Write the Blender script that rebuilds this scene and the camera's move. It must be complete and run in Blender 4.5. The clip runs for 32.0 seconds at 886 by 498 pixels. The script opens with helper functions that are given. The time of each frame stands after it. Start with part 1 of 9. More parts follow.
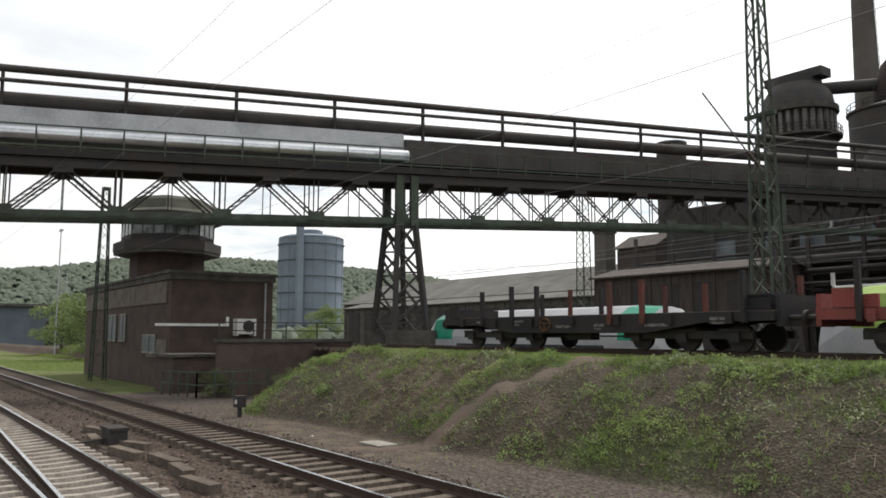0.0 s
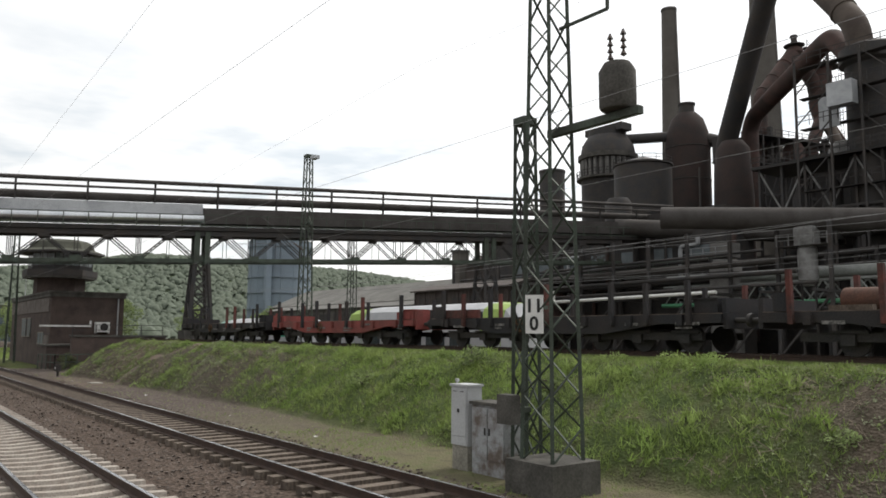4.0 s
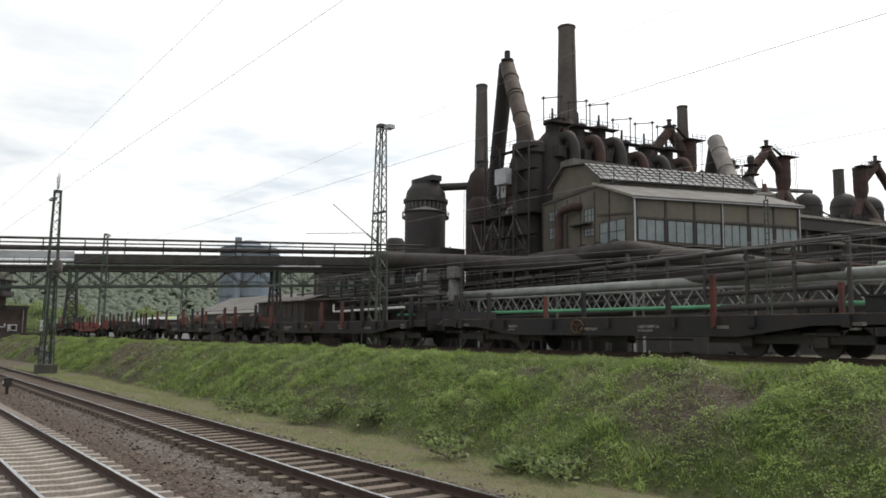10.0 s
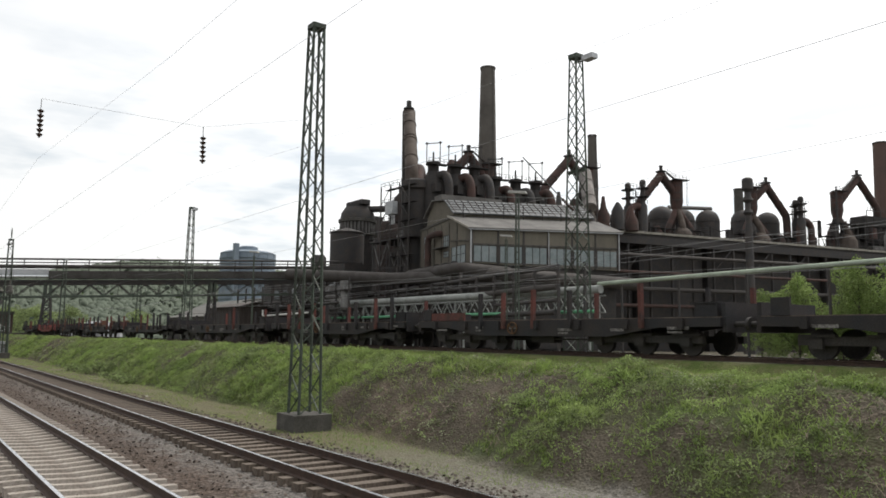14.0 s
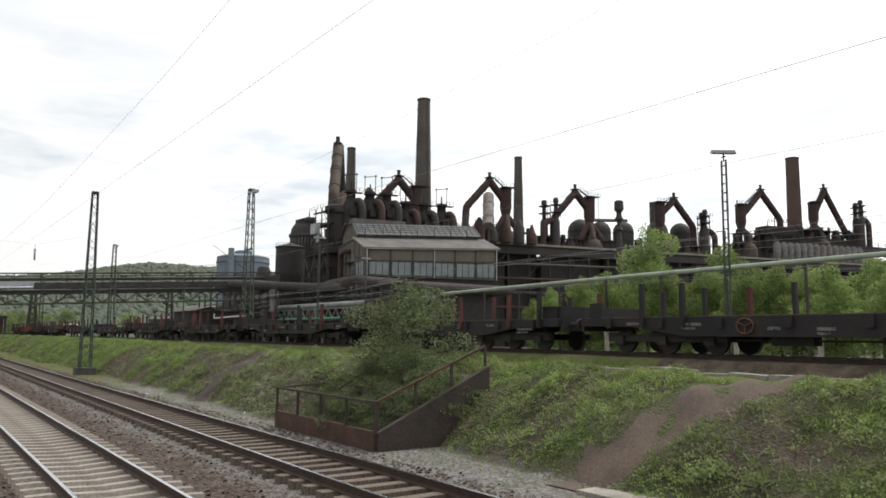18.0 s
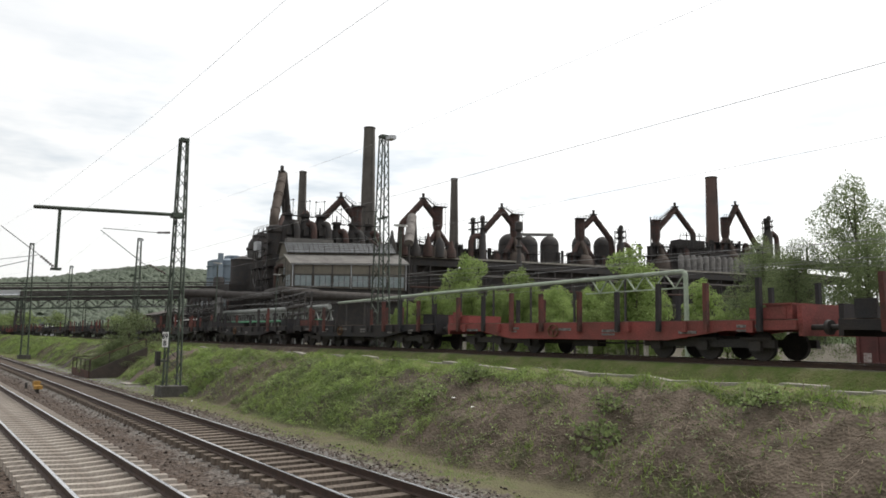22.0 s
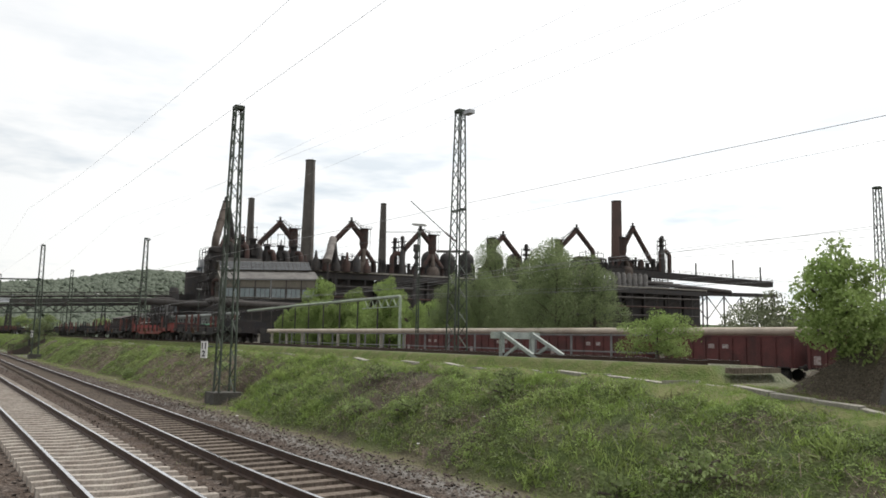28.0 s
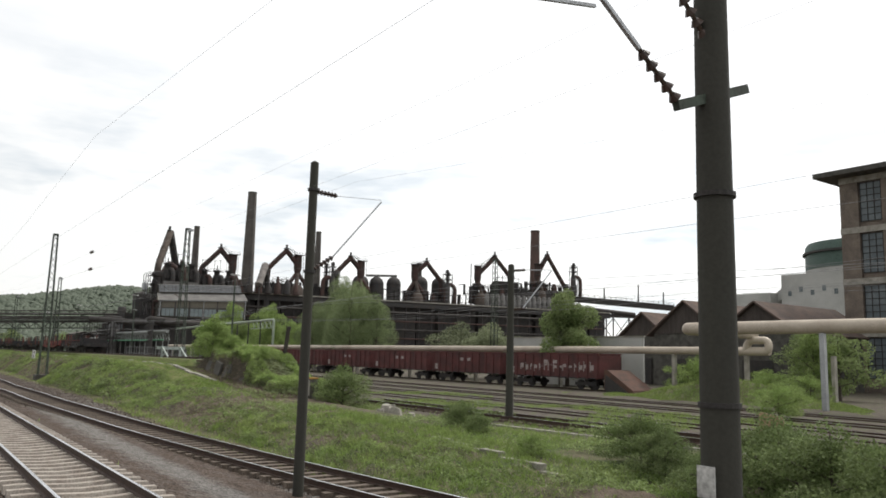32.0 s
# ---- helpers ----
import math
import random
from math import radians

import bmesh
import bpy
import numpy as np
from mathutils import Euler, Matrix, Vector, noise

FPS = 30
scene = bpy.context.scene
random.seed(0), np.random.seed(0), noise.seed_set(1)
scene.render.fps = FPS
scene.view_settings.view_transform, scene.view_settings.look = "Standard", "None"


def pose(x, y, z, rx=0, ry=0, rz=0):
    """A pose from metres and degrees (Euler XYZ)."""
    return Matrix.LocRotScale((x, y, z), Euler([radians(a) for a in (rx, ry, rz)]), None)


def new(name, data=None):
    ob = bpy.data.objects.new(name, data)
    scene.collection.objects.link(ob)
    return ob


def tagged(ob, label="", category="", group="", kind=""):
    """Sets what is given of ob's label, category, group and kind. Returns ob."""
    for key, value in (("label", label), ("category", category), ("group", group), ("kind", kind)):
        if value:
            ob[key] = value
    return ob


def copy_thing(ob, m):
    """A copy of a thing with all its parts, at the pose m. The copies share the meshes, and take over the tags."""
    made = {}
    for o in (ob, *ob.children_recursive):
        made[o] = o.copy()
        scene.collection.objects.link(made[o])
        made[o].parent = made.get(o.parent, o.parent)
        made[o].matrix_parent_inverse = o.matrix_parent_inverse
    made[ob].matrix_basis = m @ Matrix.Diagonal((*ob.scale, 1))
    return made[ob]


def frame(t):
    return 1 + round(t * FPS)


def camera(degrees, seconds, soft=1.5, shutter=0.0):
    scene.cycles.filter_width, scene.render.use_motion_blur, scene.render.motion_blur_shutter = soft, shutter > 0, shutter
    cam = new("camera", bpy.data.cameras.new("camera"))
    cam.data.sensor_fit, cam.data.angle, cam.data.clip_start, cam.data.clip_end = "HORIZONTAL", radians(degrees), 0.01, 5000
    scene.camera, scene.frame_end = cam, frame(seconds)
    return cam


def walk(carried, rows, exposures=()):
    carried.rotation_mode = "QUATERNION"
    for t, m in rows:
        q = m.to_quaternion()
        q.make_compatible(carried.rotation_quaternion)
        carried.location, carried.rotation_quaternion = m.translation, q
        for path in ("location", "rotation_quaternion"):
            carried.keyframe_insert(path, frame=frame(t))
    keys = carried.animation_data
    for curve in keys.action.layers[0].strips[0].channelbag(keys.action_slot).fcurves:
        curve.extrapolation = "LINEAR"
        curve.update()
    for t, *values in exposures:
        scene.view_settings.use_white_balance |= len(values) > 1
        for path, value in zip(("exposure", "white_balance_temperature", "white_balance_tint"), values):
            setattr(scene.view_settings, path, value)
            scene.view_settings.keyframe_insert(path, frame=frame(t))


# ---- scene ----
cam = camera(60.2, 32.0, soft=1.7)
# t, along the line, across, height above rail, yaw, pitch, roll
ROWS = [
    (0.0, 0.00, 0.12, 2.57, 53.61, 6.40, -0.03),
    (0.5, 3.49, 0.12, 2.57, 53.53, 6.37, -0.06),
    (1.0, 7.28, 0.12, 2.57, 53.48, 6.39, -0.17),
    (1.5, 10.77, 0.11, 2.57, 53.40, 6.39, -0.17),
    (2.0, 14.60, 0.10, 2.57, 53.35, 6.37, -0.31),
    (2.5, 18.14, 0.09, 2.57, 53.19, 6.37, -0.35),
    (3.0, 22.07, 0.08, 2.56, 53.01, 6.38, -0.40),
    (3.5, 25.69, 0.07, 2.56, 52.85, 6.39, -0.40),
    (5.5, 40.94, 0.03, 2.56, 52.71, 6.55, -0.49),
    (6.0, 45.16, 0.02, 2.55, 52.71, 6.56, -0.60),
    (6.5, 49.06, 0.01, 2.55, 52.71, 6.57, -0.59),
    (7.0, 53.30, -0.00, 2.54, 52.74, 6.59, -0.68),
    (7.5, 57.22, -0.01, 2.54, 52.77, 6.56, -0.68),
    (8.0, 61.43, -0.02, 2.54, 52.75, 6.56, -0.74),
    (8.5, 65.40, -0.02, 2.54, 52.73, 6.57, -0.63),
    (9.0, 69.69, -0.02, 2.54, 52.71, 6.55, -0.61),
    (9.5, 73.73, -0.03, 2.55, 52.70, 6.53, -0.71),
    (10.0, 78.09, -0.03, 2.55, 52.72, 6.51, -0.68),
    (10.5, 82.12, -0.03, 2.55, 52.81, 6.51, -0.68),
    (11.0, 86.58, -0.03, 2.55, 52.94, 6.49, -0.70),
    (11.5, 90.69, -0.04, 2.56, 53.32, 6.50, -0.73),
    (12.0, 95.25, -0.04, 2.56, 53.56, 6.48, -0.77),
    (12.5, 99.38, -0.04, 2.56, 53.44, 6.51, -0.80),
    (13.0, 103.98, -0.05, 2.56, 53.64, 6.47, -0.75),
    (13.5, 108.28, -0.04, 2.56, 53.83, 6.53, -0.81),
    (14.0, 112.93, -0.03, 2.56, 53.89, 6.56, -0.72),
    (14.5, 117.31, -0.03, 2.57, 53.87, 6.59, -0.78),
    (15.0, 122.04, -0.02, 2.57, 54.01, 6.53, -0.64),
    (15.5, 126.46, -0.02, 2.57, 54.21, 6.54, -0.64),
    (17.5, 144.51, 0.00, 2.59, 54.65, 6.50, -0.53),
    (18.0, 149.38, 0.00, 2.59, 54.82, 6.47, -0.48),
    (18.5, 153.86, 0.01, 2.60, 54.94, 6.46, -0.52),
    (19.0, 158.73, 0.01, 2.60, 55.03, 6.49, -0.74),
    (19.5, 163.23, 0.01, 2.61, 55.17, 6.46, -0.73),
    (20.0, 168.18, -0.01, 2.63, 55.20, 6.48, -0.74),
    (20.5, 172.70, -0.01, 2.65, 55.20, 6.54, -0.82),
    (21.0, 177.65, -0.00, 2.66, 55.11, 6.55, -0.85),
    (21.5, 182.27, 0.00, 2.65, 55.15, 6.57, -0.78),
    (22.0, 187.28, 0.01, 2.64, 55.21, 6.59, -0.67),
    (22.5, 191.90, 0.02, 2.63, 55.26, 6.59, -0.69),
    (23.0, 196.80, 0.04, 2.62, 55.29, 6.61, -0.75),
    (23.5, 201.40, 0.04, 2.61, 55.33, 6.62, -0.79),
    (24.0, 206.44, 0.04, 2.60, 55.40, 6.60, -0.81),
    (24.5, 211.04, 0.04, 2.58, 55.48, 6.60, -0.79),
    (25.0, 215.98, 0.03, 2.56, 55.61, 6.60, -0.85),
    (25.5, 220.48, 0.03, 2.55, 55.67, 6.61, -0.85),
    (27.5, 239.44, 0.00, 2.53, 55.82, 6.73, -1.12),
    (28.0, 244.75, 0.02, 2.54, 55.82, 6.82, -1.10),
    (28.5, 249.69, 0.02, 2.54, 55.77, 6.91, -1.22),
    (29.0, 255.13, 0.01, 2.55, 55.76, 7.06, -1.30),
    (29.5, 260.22, -0.01, 2.56, 55.63, 7.22, -1.38),
    (30.0, 265.81, -0.04, 2.57, 55.36, 7.36, -1.39),
    (30.5, 271.05, -0.10, 2.57, 55.17, 7.54, -1.42),
    (31.0, 276.85, -0.15, 2.56, 54.93, 7.74, -1.45),
    (31.5, 282.16, -0.18, 2.56, 54.66, 7.94, -1.49),
    (32.0, 287.98, -0.19, 2.56, 54.33, 8.12, -1.52),
]
walk(cam, [(t, pose(x, y, z, 90 + pitch, roll, yaw)) for t, x, y, z, yaw, pitch, roll in ROWS])

# ---- light ----
SUN_EL, SUN_AZ = 57.0, 92.0
world = bpy.data.worlds.new("sky")
scene.world = world
world.use_nodes = True
wn, wl = world.node_tree.nodes, world.node_tree.links
wn.clear()


def wnode(kind, **values):
    n = wn.new(kind)
    for k, v in values.items():
        n.inputs[k].default_value = v
    return n


w_out = wn.new("ShaderNodeOutputWorld")
w_bg = wn.new("ShaderNodeBackground")
w_sky = wn.new("ShaderNodeTexSky")
w_sky.sky_type = "NISHITA"
w_sky.sun_disc = False
w_sky.sun_elevation, w_sky.sun_rotation = radians(SUN_EL), radians(90 - SUN_AZ)
w_sky.air_density, w_sky.dust_density = 1.0, 2.5
w_dim = wn.new("ShaderNodeMixRGB")
w_dim.blend_type = "MULTIPLY"
w_dim.inputs[0].default_value = 1.0
w_dim.inputs[2].default_value = (0.11, 0.11, 0.11, 1)
w_tc = wn.new("ShaderNodeTexCoord")
w_map = wn.new("ShaderNodeMapping")
w_map.inputs["Scale"].default_value = (1.0, 1.0, 4.2)
w_noise = wnode("ShaderNodeTexNoise", Scale=3.4, Detail=5.0, Roughness=0.55)
w_ramp = wn.new("ShaderNodeValToRGB")
w_ramp.color_ramp.elements[0].position, w_ramp.color_ramp.elements[1].position = 0.53, 0.67
w_ramp.color_ramp.elements[0].color, w_ramp.color_ramp.elements[1].color = (1.22, 1.22, 1.2, 1), (0.74, 0.82, 0.88, 1)
w_sep = wn.new("ShaderNodeSeparateXYZ")
w_band = wn.new("ShaderNodeMapRange")
w_band.inputs["From Min"].default_value, w_band.inputs["From Max"].default_value = 0.16, 0.42
w_mixc = wn.new("ShaderNodeMixRGB")
w_mixc.inputs[2].default_value = (1.25, 1.25, 1.24, 1)
w_mix = wn.new("ShaderNodeMixRGB")
w_mix.inputs[0].default_value = 0.86
wl.new(w_tc.outputs["Generated"], w_map.inputs[0])
wl.new(w_map.outputs[0], w_noise.inputs["Vector"])
wl.new(w_noise.outputs[0], w_ramp.inputs[0])
wl.new(w_tc.outputs["Generated"], w_sep.inputs[0])
wl.new(w_sep.outputs[2], w_band.inputs["Value"])
wl.new(w_band.outputs[0], w_mixc.inputs[0])
wl.new(w_ramp.outputs[0], w_mixc.inputs[1])
wl.new(w_sky.outputs[0], w_dim.inputs[1])
wl.new(w_dim.outputs[0], w_mix.inputs[1])
wl.new(w_mixc.outputs[0], w_mix.inputs[2])
# the cloud cover is brighter towards the sun
w_dot = wn.new("ShaderNodeVectorMath")
w_dot.operation = "DOT_PRODUCT"
w_dot.inputs[1].default_value = (math.cos(radians(SUN_AZ)), math.sin(radians(SUN_AZ)), 0.3)
w_side = wn.new("ShaderNodeMapRange")
for k, v in (("From Min", -1.0), ("From Max", 1.0), ("To Min", 0.6), ("To Max", 1.13)):
    w_side.inputs[k].default_value = v
w_tone = wn.new("ShaderNodeMixRGB")
w_tone.blend_type = "MULTIPLY"
w_tone.inputs[0].default_value = 1.0
wl.new(w_tc.outputs["Generated"], w_dot.inputs[0])
wl.new(w_dot.outputs["Value"], w_side.inputs["Value"])
wl.new(w_mix.outputs[0], w_tone.inputs[1])
wl.new(w_side.outputs[0], w_tone.inputs[2])
wl.new(w_tone.outputs[0], w_bg.inputs[0])
w_bg.inputs[1].default_value = 1.0
wl.new(w_bg.outputs[0], w_out.inputs[0])

sun_data = bpy.data.lights.new("sun", "SUN")
sun_data.energy, sun_data.angle, sun_data.color = 2.2, radians(14), (1.0, 0.95, 0.88)
sun = new("sun", sun_data)
sun.rotation_euler = (radians(90 - SUN_EL), 0, radians(SUN_AZ + 90))
scene.view_settings.exposure = 0.0


# ---- materials ----
MATS = {}


def mat(name, col, rough=0.8, metal=0.0, col2=None, scale=1.5, mix=0.5, grain=0.25, fine=25.0, bump=0.15, rand=0.0, stretch=(1, 1, 1)):
    """A worn surface: large stains between col and col2, fine grain, relief, and a shift of tone from piece to piece."""
    if name in MATS:
        return MATS[name]
    m = bpy.data.materials.new(name)
    m.use_nodes = True
    n, l = m.node_tree.nodes, m.node_tree.links
    b = n["Principled BSDF"]
    b.inputs["Roughness"].default_value, b.inputs["Metallic"].default_value = rough, metal
    b.inputs["Specular IOR Level"].default_value = 0.35
    tc = n.new("ShaderNodeTexCoord")
    mp = n.new("ShaderNodeMapping")
    mp.inputs["Scale"].default_value = stretch
    l.new(tc.outputs["Object"], mp.inputs[0])
    big = n.new("ShaderNodeTexNoise")
    big.inputs["Scale"].default_value, big.inputs["Detail"].default_value, big.inputs["Roughness"].default_value = scale, 5, 0.62
    small = n.new("ShaderNodeTexNoise")
    small.inputs["Scale"].default_value, small.inputs["Detail"].default_value = fine, 3
    l.new(mp.outputs[0], big.inputs["Vector"])
    l.new(tc.outputs["Object"], small.inputs["Vector"])
    ramp = n.new("ShaderNodeValToRGB")
    c2 = col2 or tuple(c * 0.6 for c in col)
    ramp.color_ramp.elements[0].position, ramp.color_ramp.elements[1].position = 0.5 - 0.22 * mix, 0.5 + 0.3 * mix
    ramp.color_ramp.elements[0].color, ramp.color_ramp.elements[1].color = (*col, 1), (*c2, 1)
    l.new(big.outputs[0], ramp.inputs[0])
    g = n.new("ShaderNodeMapRange")
    g.inputs["From Min"].default_value, g.inputs["From Max"].default_value = 0.3, 0.7
    g.inputs["To Min"].default_value, g.inputs["To Max"].default_value = 1 - grain, 1 + grain
    l.new(small.outputs[0], g.inputs["Value"])
    mul = n.new("ShaderNodeMixRGB")
    mul.blend_type = "MULTIPLY"
    mul.inputs[0].default_value = 1
    l.new(ramp.outputs[0], mul.inputs[1])
    l.new(g.outputs[0], mul.inputs[2])
    last = mul
    if rand:
        oi = n.new("ShaderNodeObjectInfo")
        gi = n.new("ShaderNodeNewGeometry")
        ad = n.new("ShaderNodeMath")
        ad.operation = "ADD"
        l.new(oi.outputs["Random"], ad.inputs[0])
        l.new(gi.outputs["Random Per Island"], ad.inputs[1])
        r2 = n.new("ShaderNodeMapRange")
        r2.inputs["From Max"].default_value = 2.0
        r2.inputs["To Min"].default_value, r2.inputs["To Max"].default_value = 1 - rand, 1 + rand
        l.new(ad.outputs[0], r2.inputs["Value"])
        m2 = n.new("ShaderNodeMixRGB")
        m2.blend_type = "MULTIPLY"
        m2.inputs[0].default_value = 1
        l.new(mul.outputs[0], m2.inputs[1])
        l.new(r2.outputs[0], m2.inputs[2])
        last = m2
    l.new(last.outputs[0], b.inputs["Base Color"])
    if bump:
        bp = n.new("ShaderNodeBump")
        bp.inputs["Strength"].default_value, bp.inputs["Distance"].default_value = bump, 0.02
        l.new(small.outputs[0], bp.inputs["Height"])
        l.new(bp.outputs[0], b.inputs["Normal"])
    MATS[name] = m
    return m


RAIL_SIDE = mat("rail_rust", (0.06, 0.042, 0.035), 0.75, 0.3, (0.085, 0.055, 0.042), 6, fine=60)
RAIL_TOP = mat("rail_polished", (0.62, 0.62, 0.63), 0.22, 1.0, (0.5, 0.5, 0.52), 2, bump=0.02, grain=0.05)
CONC_SLEEPER = mat("concrete_sleeper", (0.34, 0.305, 0.265), 0.9, 0, (0.24, 0.205, 0.175), 3, rand=0.15)
WOOD_SLEEPER = mat("wooden_sleeper", (0.16, 0.13, 0.104), 0.92, 0, (0.085, 0.066, 0.052), 3, rand=0.3, stretch=(1, 6, 1))
CONCRETE = mat("weathered_concrete", (0.34, 0.32, 0.28), 0.9, 0, (0.2, 0.19, 0.16), 1.2)
CONC_DARK = mat("sooty_concrete", (0.1, 0.095, 0.085), 0.92, 0, (0.055, 0.052, 0.046), 1.4)
GREEN_STEEL = mat("green_painted_steel", (0.07, 0.09, 0.07), 0.65, 0.2, (0.045, 0.05, 0.04), 1.3, rand=0.1)
DARK_STEEL = mat("sooty_steel", (0.05, 0.049, 0.05), 0.75, 0.15, (0.066, 0.057, 0.051), 0.7, rand=0.15)
DARK_STEEL2 = mat("black_steel", (0.034, 0.033, 0.033), 0.7, 0.15, (0.05, 0.043, 0.039), 1.1, rand=0.1)
RUST = mat("rusty_steel", (0.088, 0.052, 0.045), 0.85, 0.1, (0.05, 0.04, 0.036), 0.5, rand=0.15)
RUST_DARK = mat("dark_rust_shell", (0.05, 0.034, 0.03), 0.85, 0.1, (0.036, 0.03, 0.028), 0.6)
RUST_TAN = mat("rusty_tan_pipe", (0.1, 0.08, 0.066), 0.8, 0.1, (0.062, 0.048, 0.04), 0.35, rand=0.1)
GREY_STEEL = mat("galvanised_sheet", (0.42, 0.43, 0.44), 0.45, 0.5, (0.3, 0.31, 0.32), 0.6)
SILVER = mat("bright_aluminium", (0.66, 0.68, 0.7), 0.28, 0.9, (0.55, 0.57, 0.6), 0.8, bump=0.03)
BRIDGE_PIPE = mat("brown_bridge_pipe", (0.076, 0.07, 0.066), 0.8, 0.2, (0.05, 0.044, 0.04), 0.5)
BRICK = mat("dark_brick", (0.1, 0.074, 0.064), 0.92, 0, (0.066, 0.05, 0.045), 1.1, rand=0.25)
WAGON_DARK = mat("black_wagon_paint", (0.024, 0.024, 0.027), 0.75, 0.1, (0.036, 0.03, 0.029), 1.2, rand=0.12)
WAGON_RED = mat("faded_red_wagon_paint", (0.25, 0.062, 0.055), 0.75, 0.05, (0.15, 0.052, 0.045), 0.9)
MARK_PALE = mat("pale_wagon_mark", (0.38, 0.34, 0.32), 0.8, 0, (0.2, 0.14, 0.13), 6, grain=0.4)
WAGON_BROWN = mat("oxide_red_wagon_paint", (0.115, 0.042, 0.04), 0.85, 0.05, (0.065, 0.033, 0.031), 0.6, rand=0.2)
WHITE_PAINT = mat("white_paint", (0.74, 0.74, 0.72), 0.6, 0, (0.6, 0.6, 0.57), 1.5, grain=0.08)
PALE_GREEN = mat("pale_green_pipe", (0.36, 0.42, 0.33), 0.65, 0.1, (0.26, 0.31, 0.24), 0.5)
BRIGHT_GREEN = mat("green_pipe", (0.12, 0.36, 0.2), 0.55, 0.1, (0.09, 0.26, 0.15), 0.5)
BEIGE_PIPE = mat("beige_pipe", (0.5, 0.44, 0.36), 0.6, 0.1, (0.38, 0.32, 0.26), 0.4)
HALL_WALL = mat("stained_render", (0.16, 0.146, 0.118), 0.92, 0, (0.105, 0.096, 0.08), 0.25, stretch=(1, 1, 0.35))
HALL_ROOF = mat("grey_roof_sheet", (0.16, 0.155, 0.145), 0.85, 0, (0.105, 0.1, 0.095), 0.4)
GAS_BLUE = mat("blue_grey_tank_paint", (0.2, 0.245, 0.29), 0.7, 0, (0.165, 0.2, 0.24), 0.05)
GLASS_DARK = mat("dirty_glass", (0.1, 0.12, 0.13), 0.5, 0, (0.16, 0.185, 0.195), 0.6, bump=0.02)
YELLOW = mat("yellow_paint", (0.4, 0.22, 0.05), 0.75, 0, (0.22, 0.13, 0.04), 4)
CHIM_BRICK = mat("chimney_brick", (0.122, 0.112, 0.1), 0.92, 0, (0.085, 0.077, 0.069), 0.2, rand=0.08)
ROOF_RED = mat("red_brown_roof", (0.125, 0.088, 0.072), 0.9, 0, (0.08, 0.062, 0.054), 0.7)
BARK = mat("bark", (0.1, 0.085, 0.07), 0.95, 0, (0.06, 0.05, 0.04), 4)


def leafmat(name, col, col2, trans=0.25, rand=0.45):
    m = mat(name, col, 0.75, 0, col2, 0.6, 0.7, grain=0.3, fine=3.0, bump=0, rand=rand)
    b = m.node_tree.nodes["Principled BSDF"]
    b.inputs["Transmission Weight"].default_value = 0.0
    b.inputs["Specular IOR Level"].default_value = 0.2
    n, l = m.node_tree.nodes, m.node_tree.links
    tr = n.new("ShaderNodeBsdfTranslucent")
    src = b.inputs["Base Color"].links[0].from_socket
    l.new(src, tr.inputs[0])
    geo = n.new("ShaderNodeNewGeometry")
    lean = n.new("ShaderNodeVectorMath")
    lean.operation = "ADD"
    lean.inputs[1].default_value = (0.0, 0.0, 0.55)
    unit = n.new("ShaderNodeVectorMath")
    unit.operation = "NORMALIZE"
    l.new(geo.outputs["Normal"], lean.inputs[0])
    l.new(lean.outputs[0], unit.inputs[0])
    l.new(unit.outputs[0], b.inputs["Normal"])
    mx = n.new("ShaderNodeMixShader")
    mx.inputs[0].default_value = trans
    out = n["Material Output"]
    l.new(b.outputs[0], mx.inputs[1])
    l.new(tr.outputs[0], mx.inputs[2])
    l.new(mx.outputs[0], out.inputs[0])
    return m


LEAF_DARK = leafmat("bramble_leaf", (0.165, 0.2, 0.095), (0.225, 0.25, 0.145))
# far woods: distance haze is put into this greyer, lighter leaf colour
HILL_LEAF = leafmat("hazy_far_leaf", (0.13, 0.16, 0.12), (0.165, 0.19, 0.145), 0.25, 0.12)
LEAF_GRASS = leafmat("spring_grass", (0.18, 0.262, 0.064), (0.235, 0.29, 0.096), 0.35)
LEAF_FRESH = leafmat("fresh_birch_leaf", (0.19, 0.27, 0.08), (0.24, 0.3, 0.11), 0.45)
LEAF_MID = leafmat("mid_green_leaf", (0.172, 0.23, 0.087), (0.225, 0.27, 0.12), 0.42)
LEAF_GREY = leafmat("grey_willow_leaf", (0.17, 0.195, 0.11), (0.205, 0.23, 0.135), 0.3)
LEAF_SHRUB = leafmat("dark_shrub_leaf", (0.105, 0.135, 0.06), (0.15, 0.175, 0.085), 0.3)
LEAF_AIRY = leafmat("airy_poplar_leaf", (0.17, 0.22, 0.1), (0.215, 0.26, 0.13), 0.5)
LEAF_BUSH = leafmat("bush_leaf", (0.13, 0.18, 0.062), (0.18, 0.22, 0.095), 0.35)
TWIG = mat("dead_twig", (0.21, 0.17, 0.13), 0.95, 0, (0.12, 0.095, 0.075), 5, rand=0.3, bump=0)
STONE = mat("ballast_stone", (0.12, 0.1, 0.086), 0.95, 0, (0.07, 0.054, 0.044), 0.7, rand=0.5, bump=0)


OLD_TIMBER = mat("weathered_timber", (0.06, 0.052, 0.045), 0.95, 0, (0.035, 0.03, 0.027), 3.0, fine=40, stretch=(1, 1, 0.2))
SOOTY_SLAB = mat("sooty_concrete", (0.1, 0.092, 0.08), 0.95, 0, (0.05, 0.045, 0.04), 1.6, fine=30, bump=0.4)

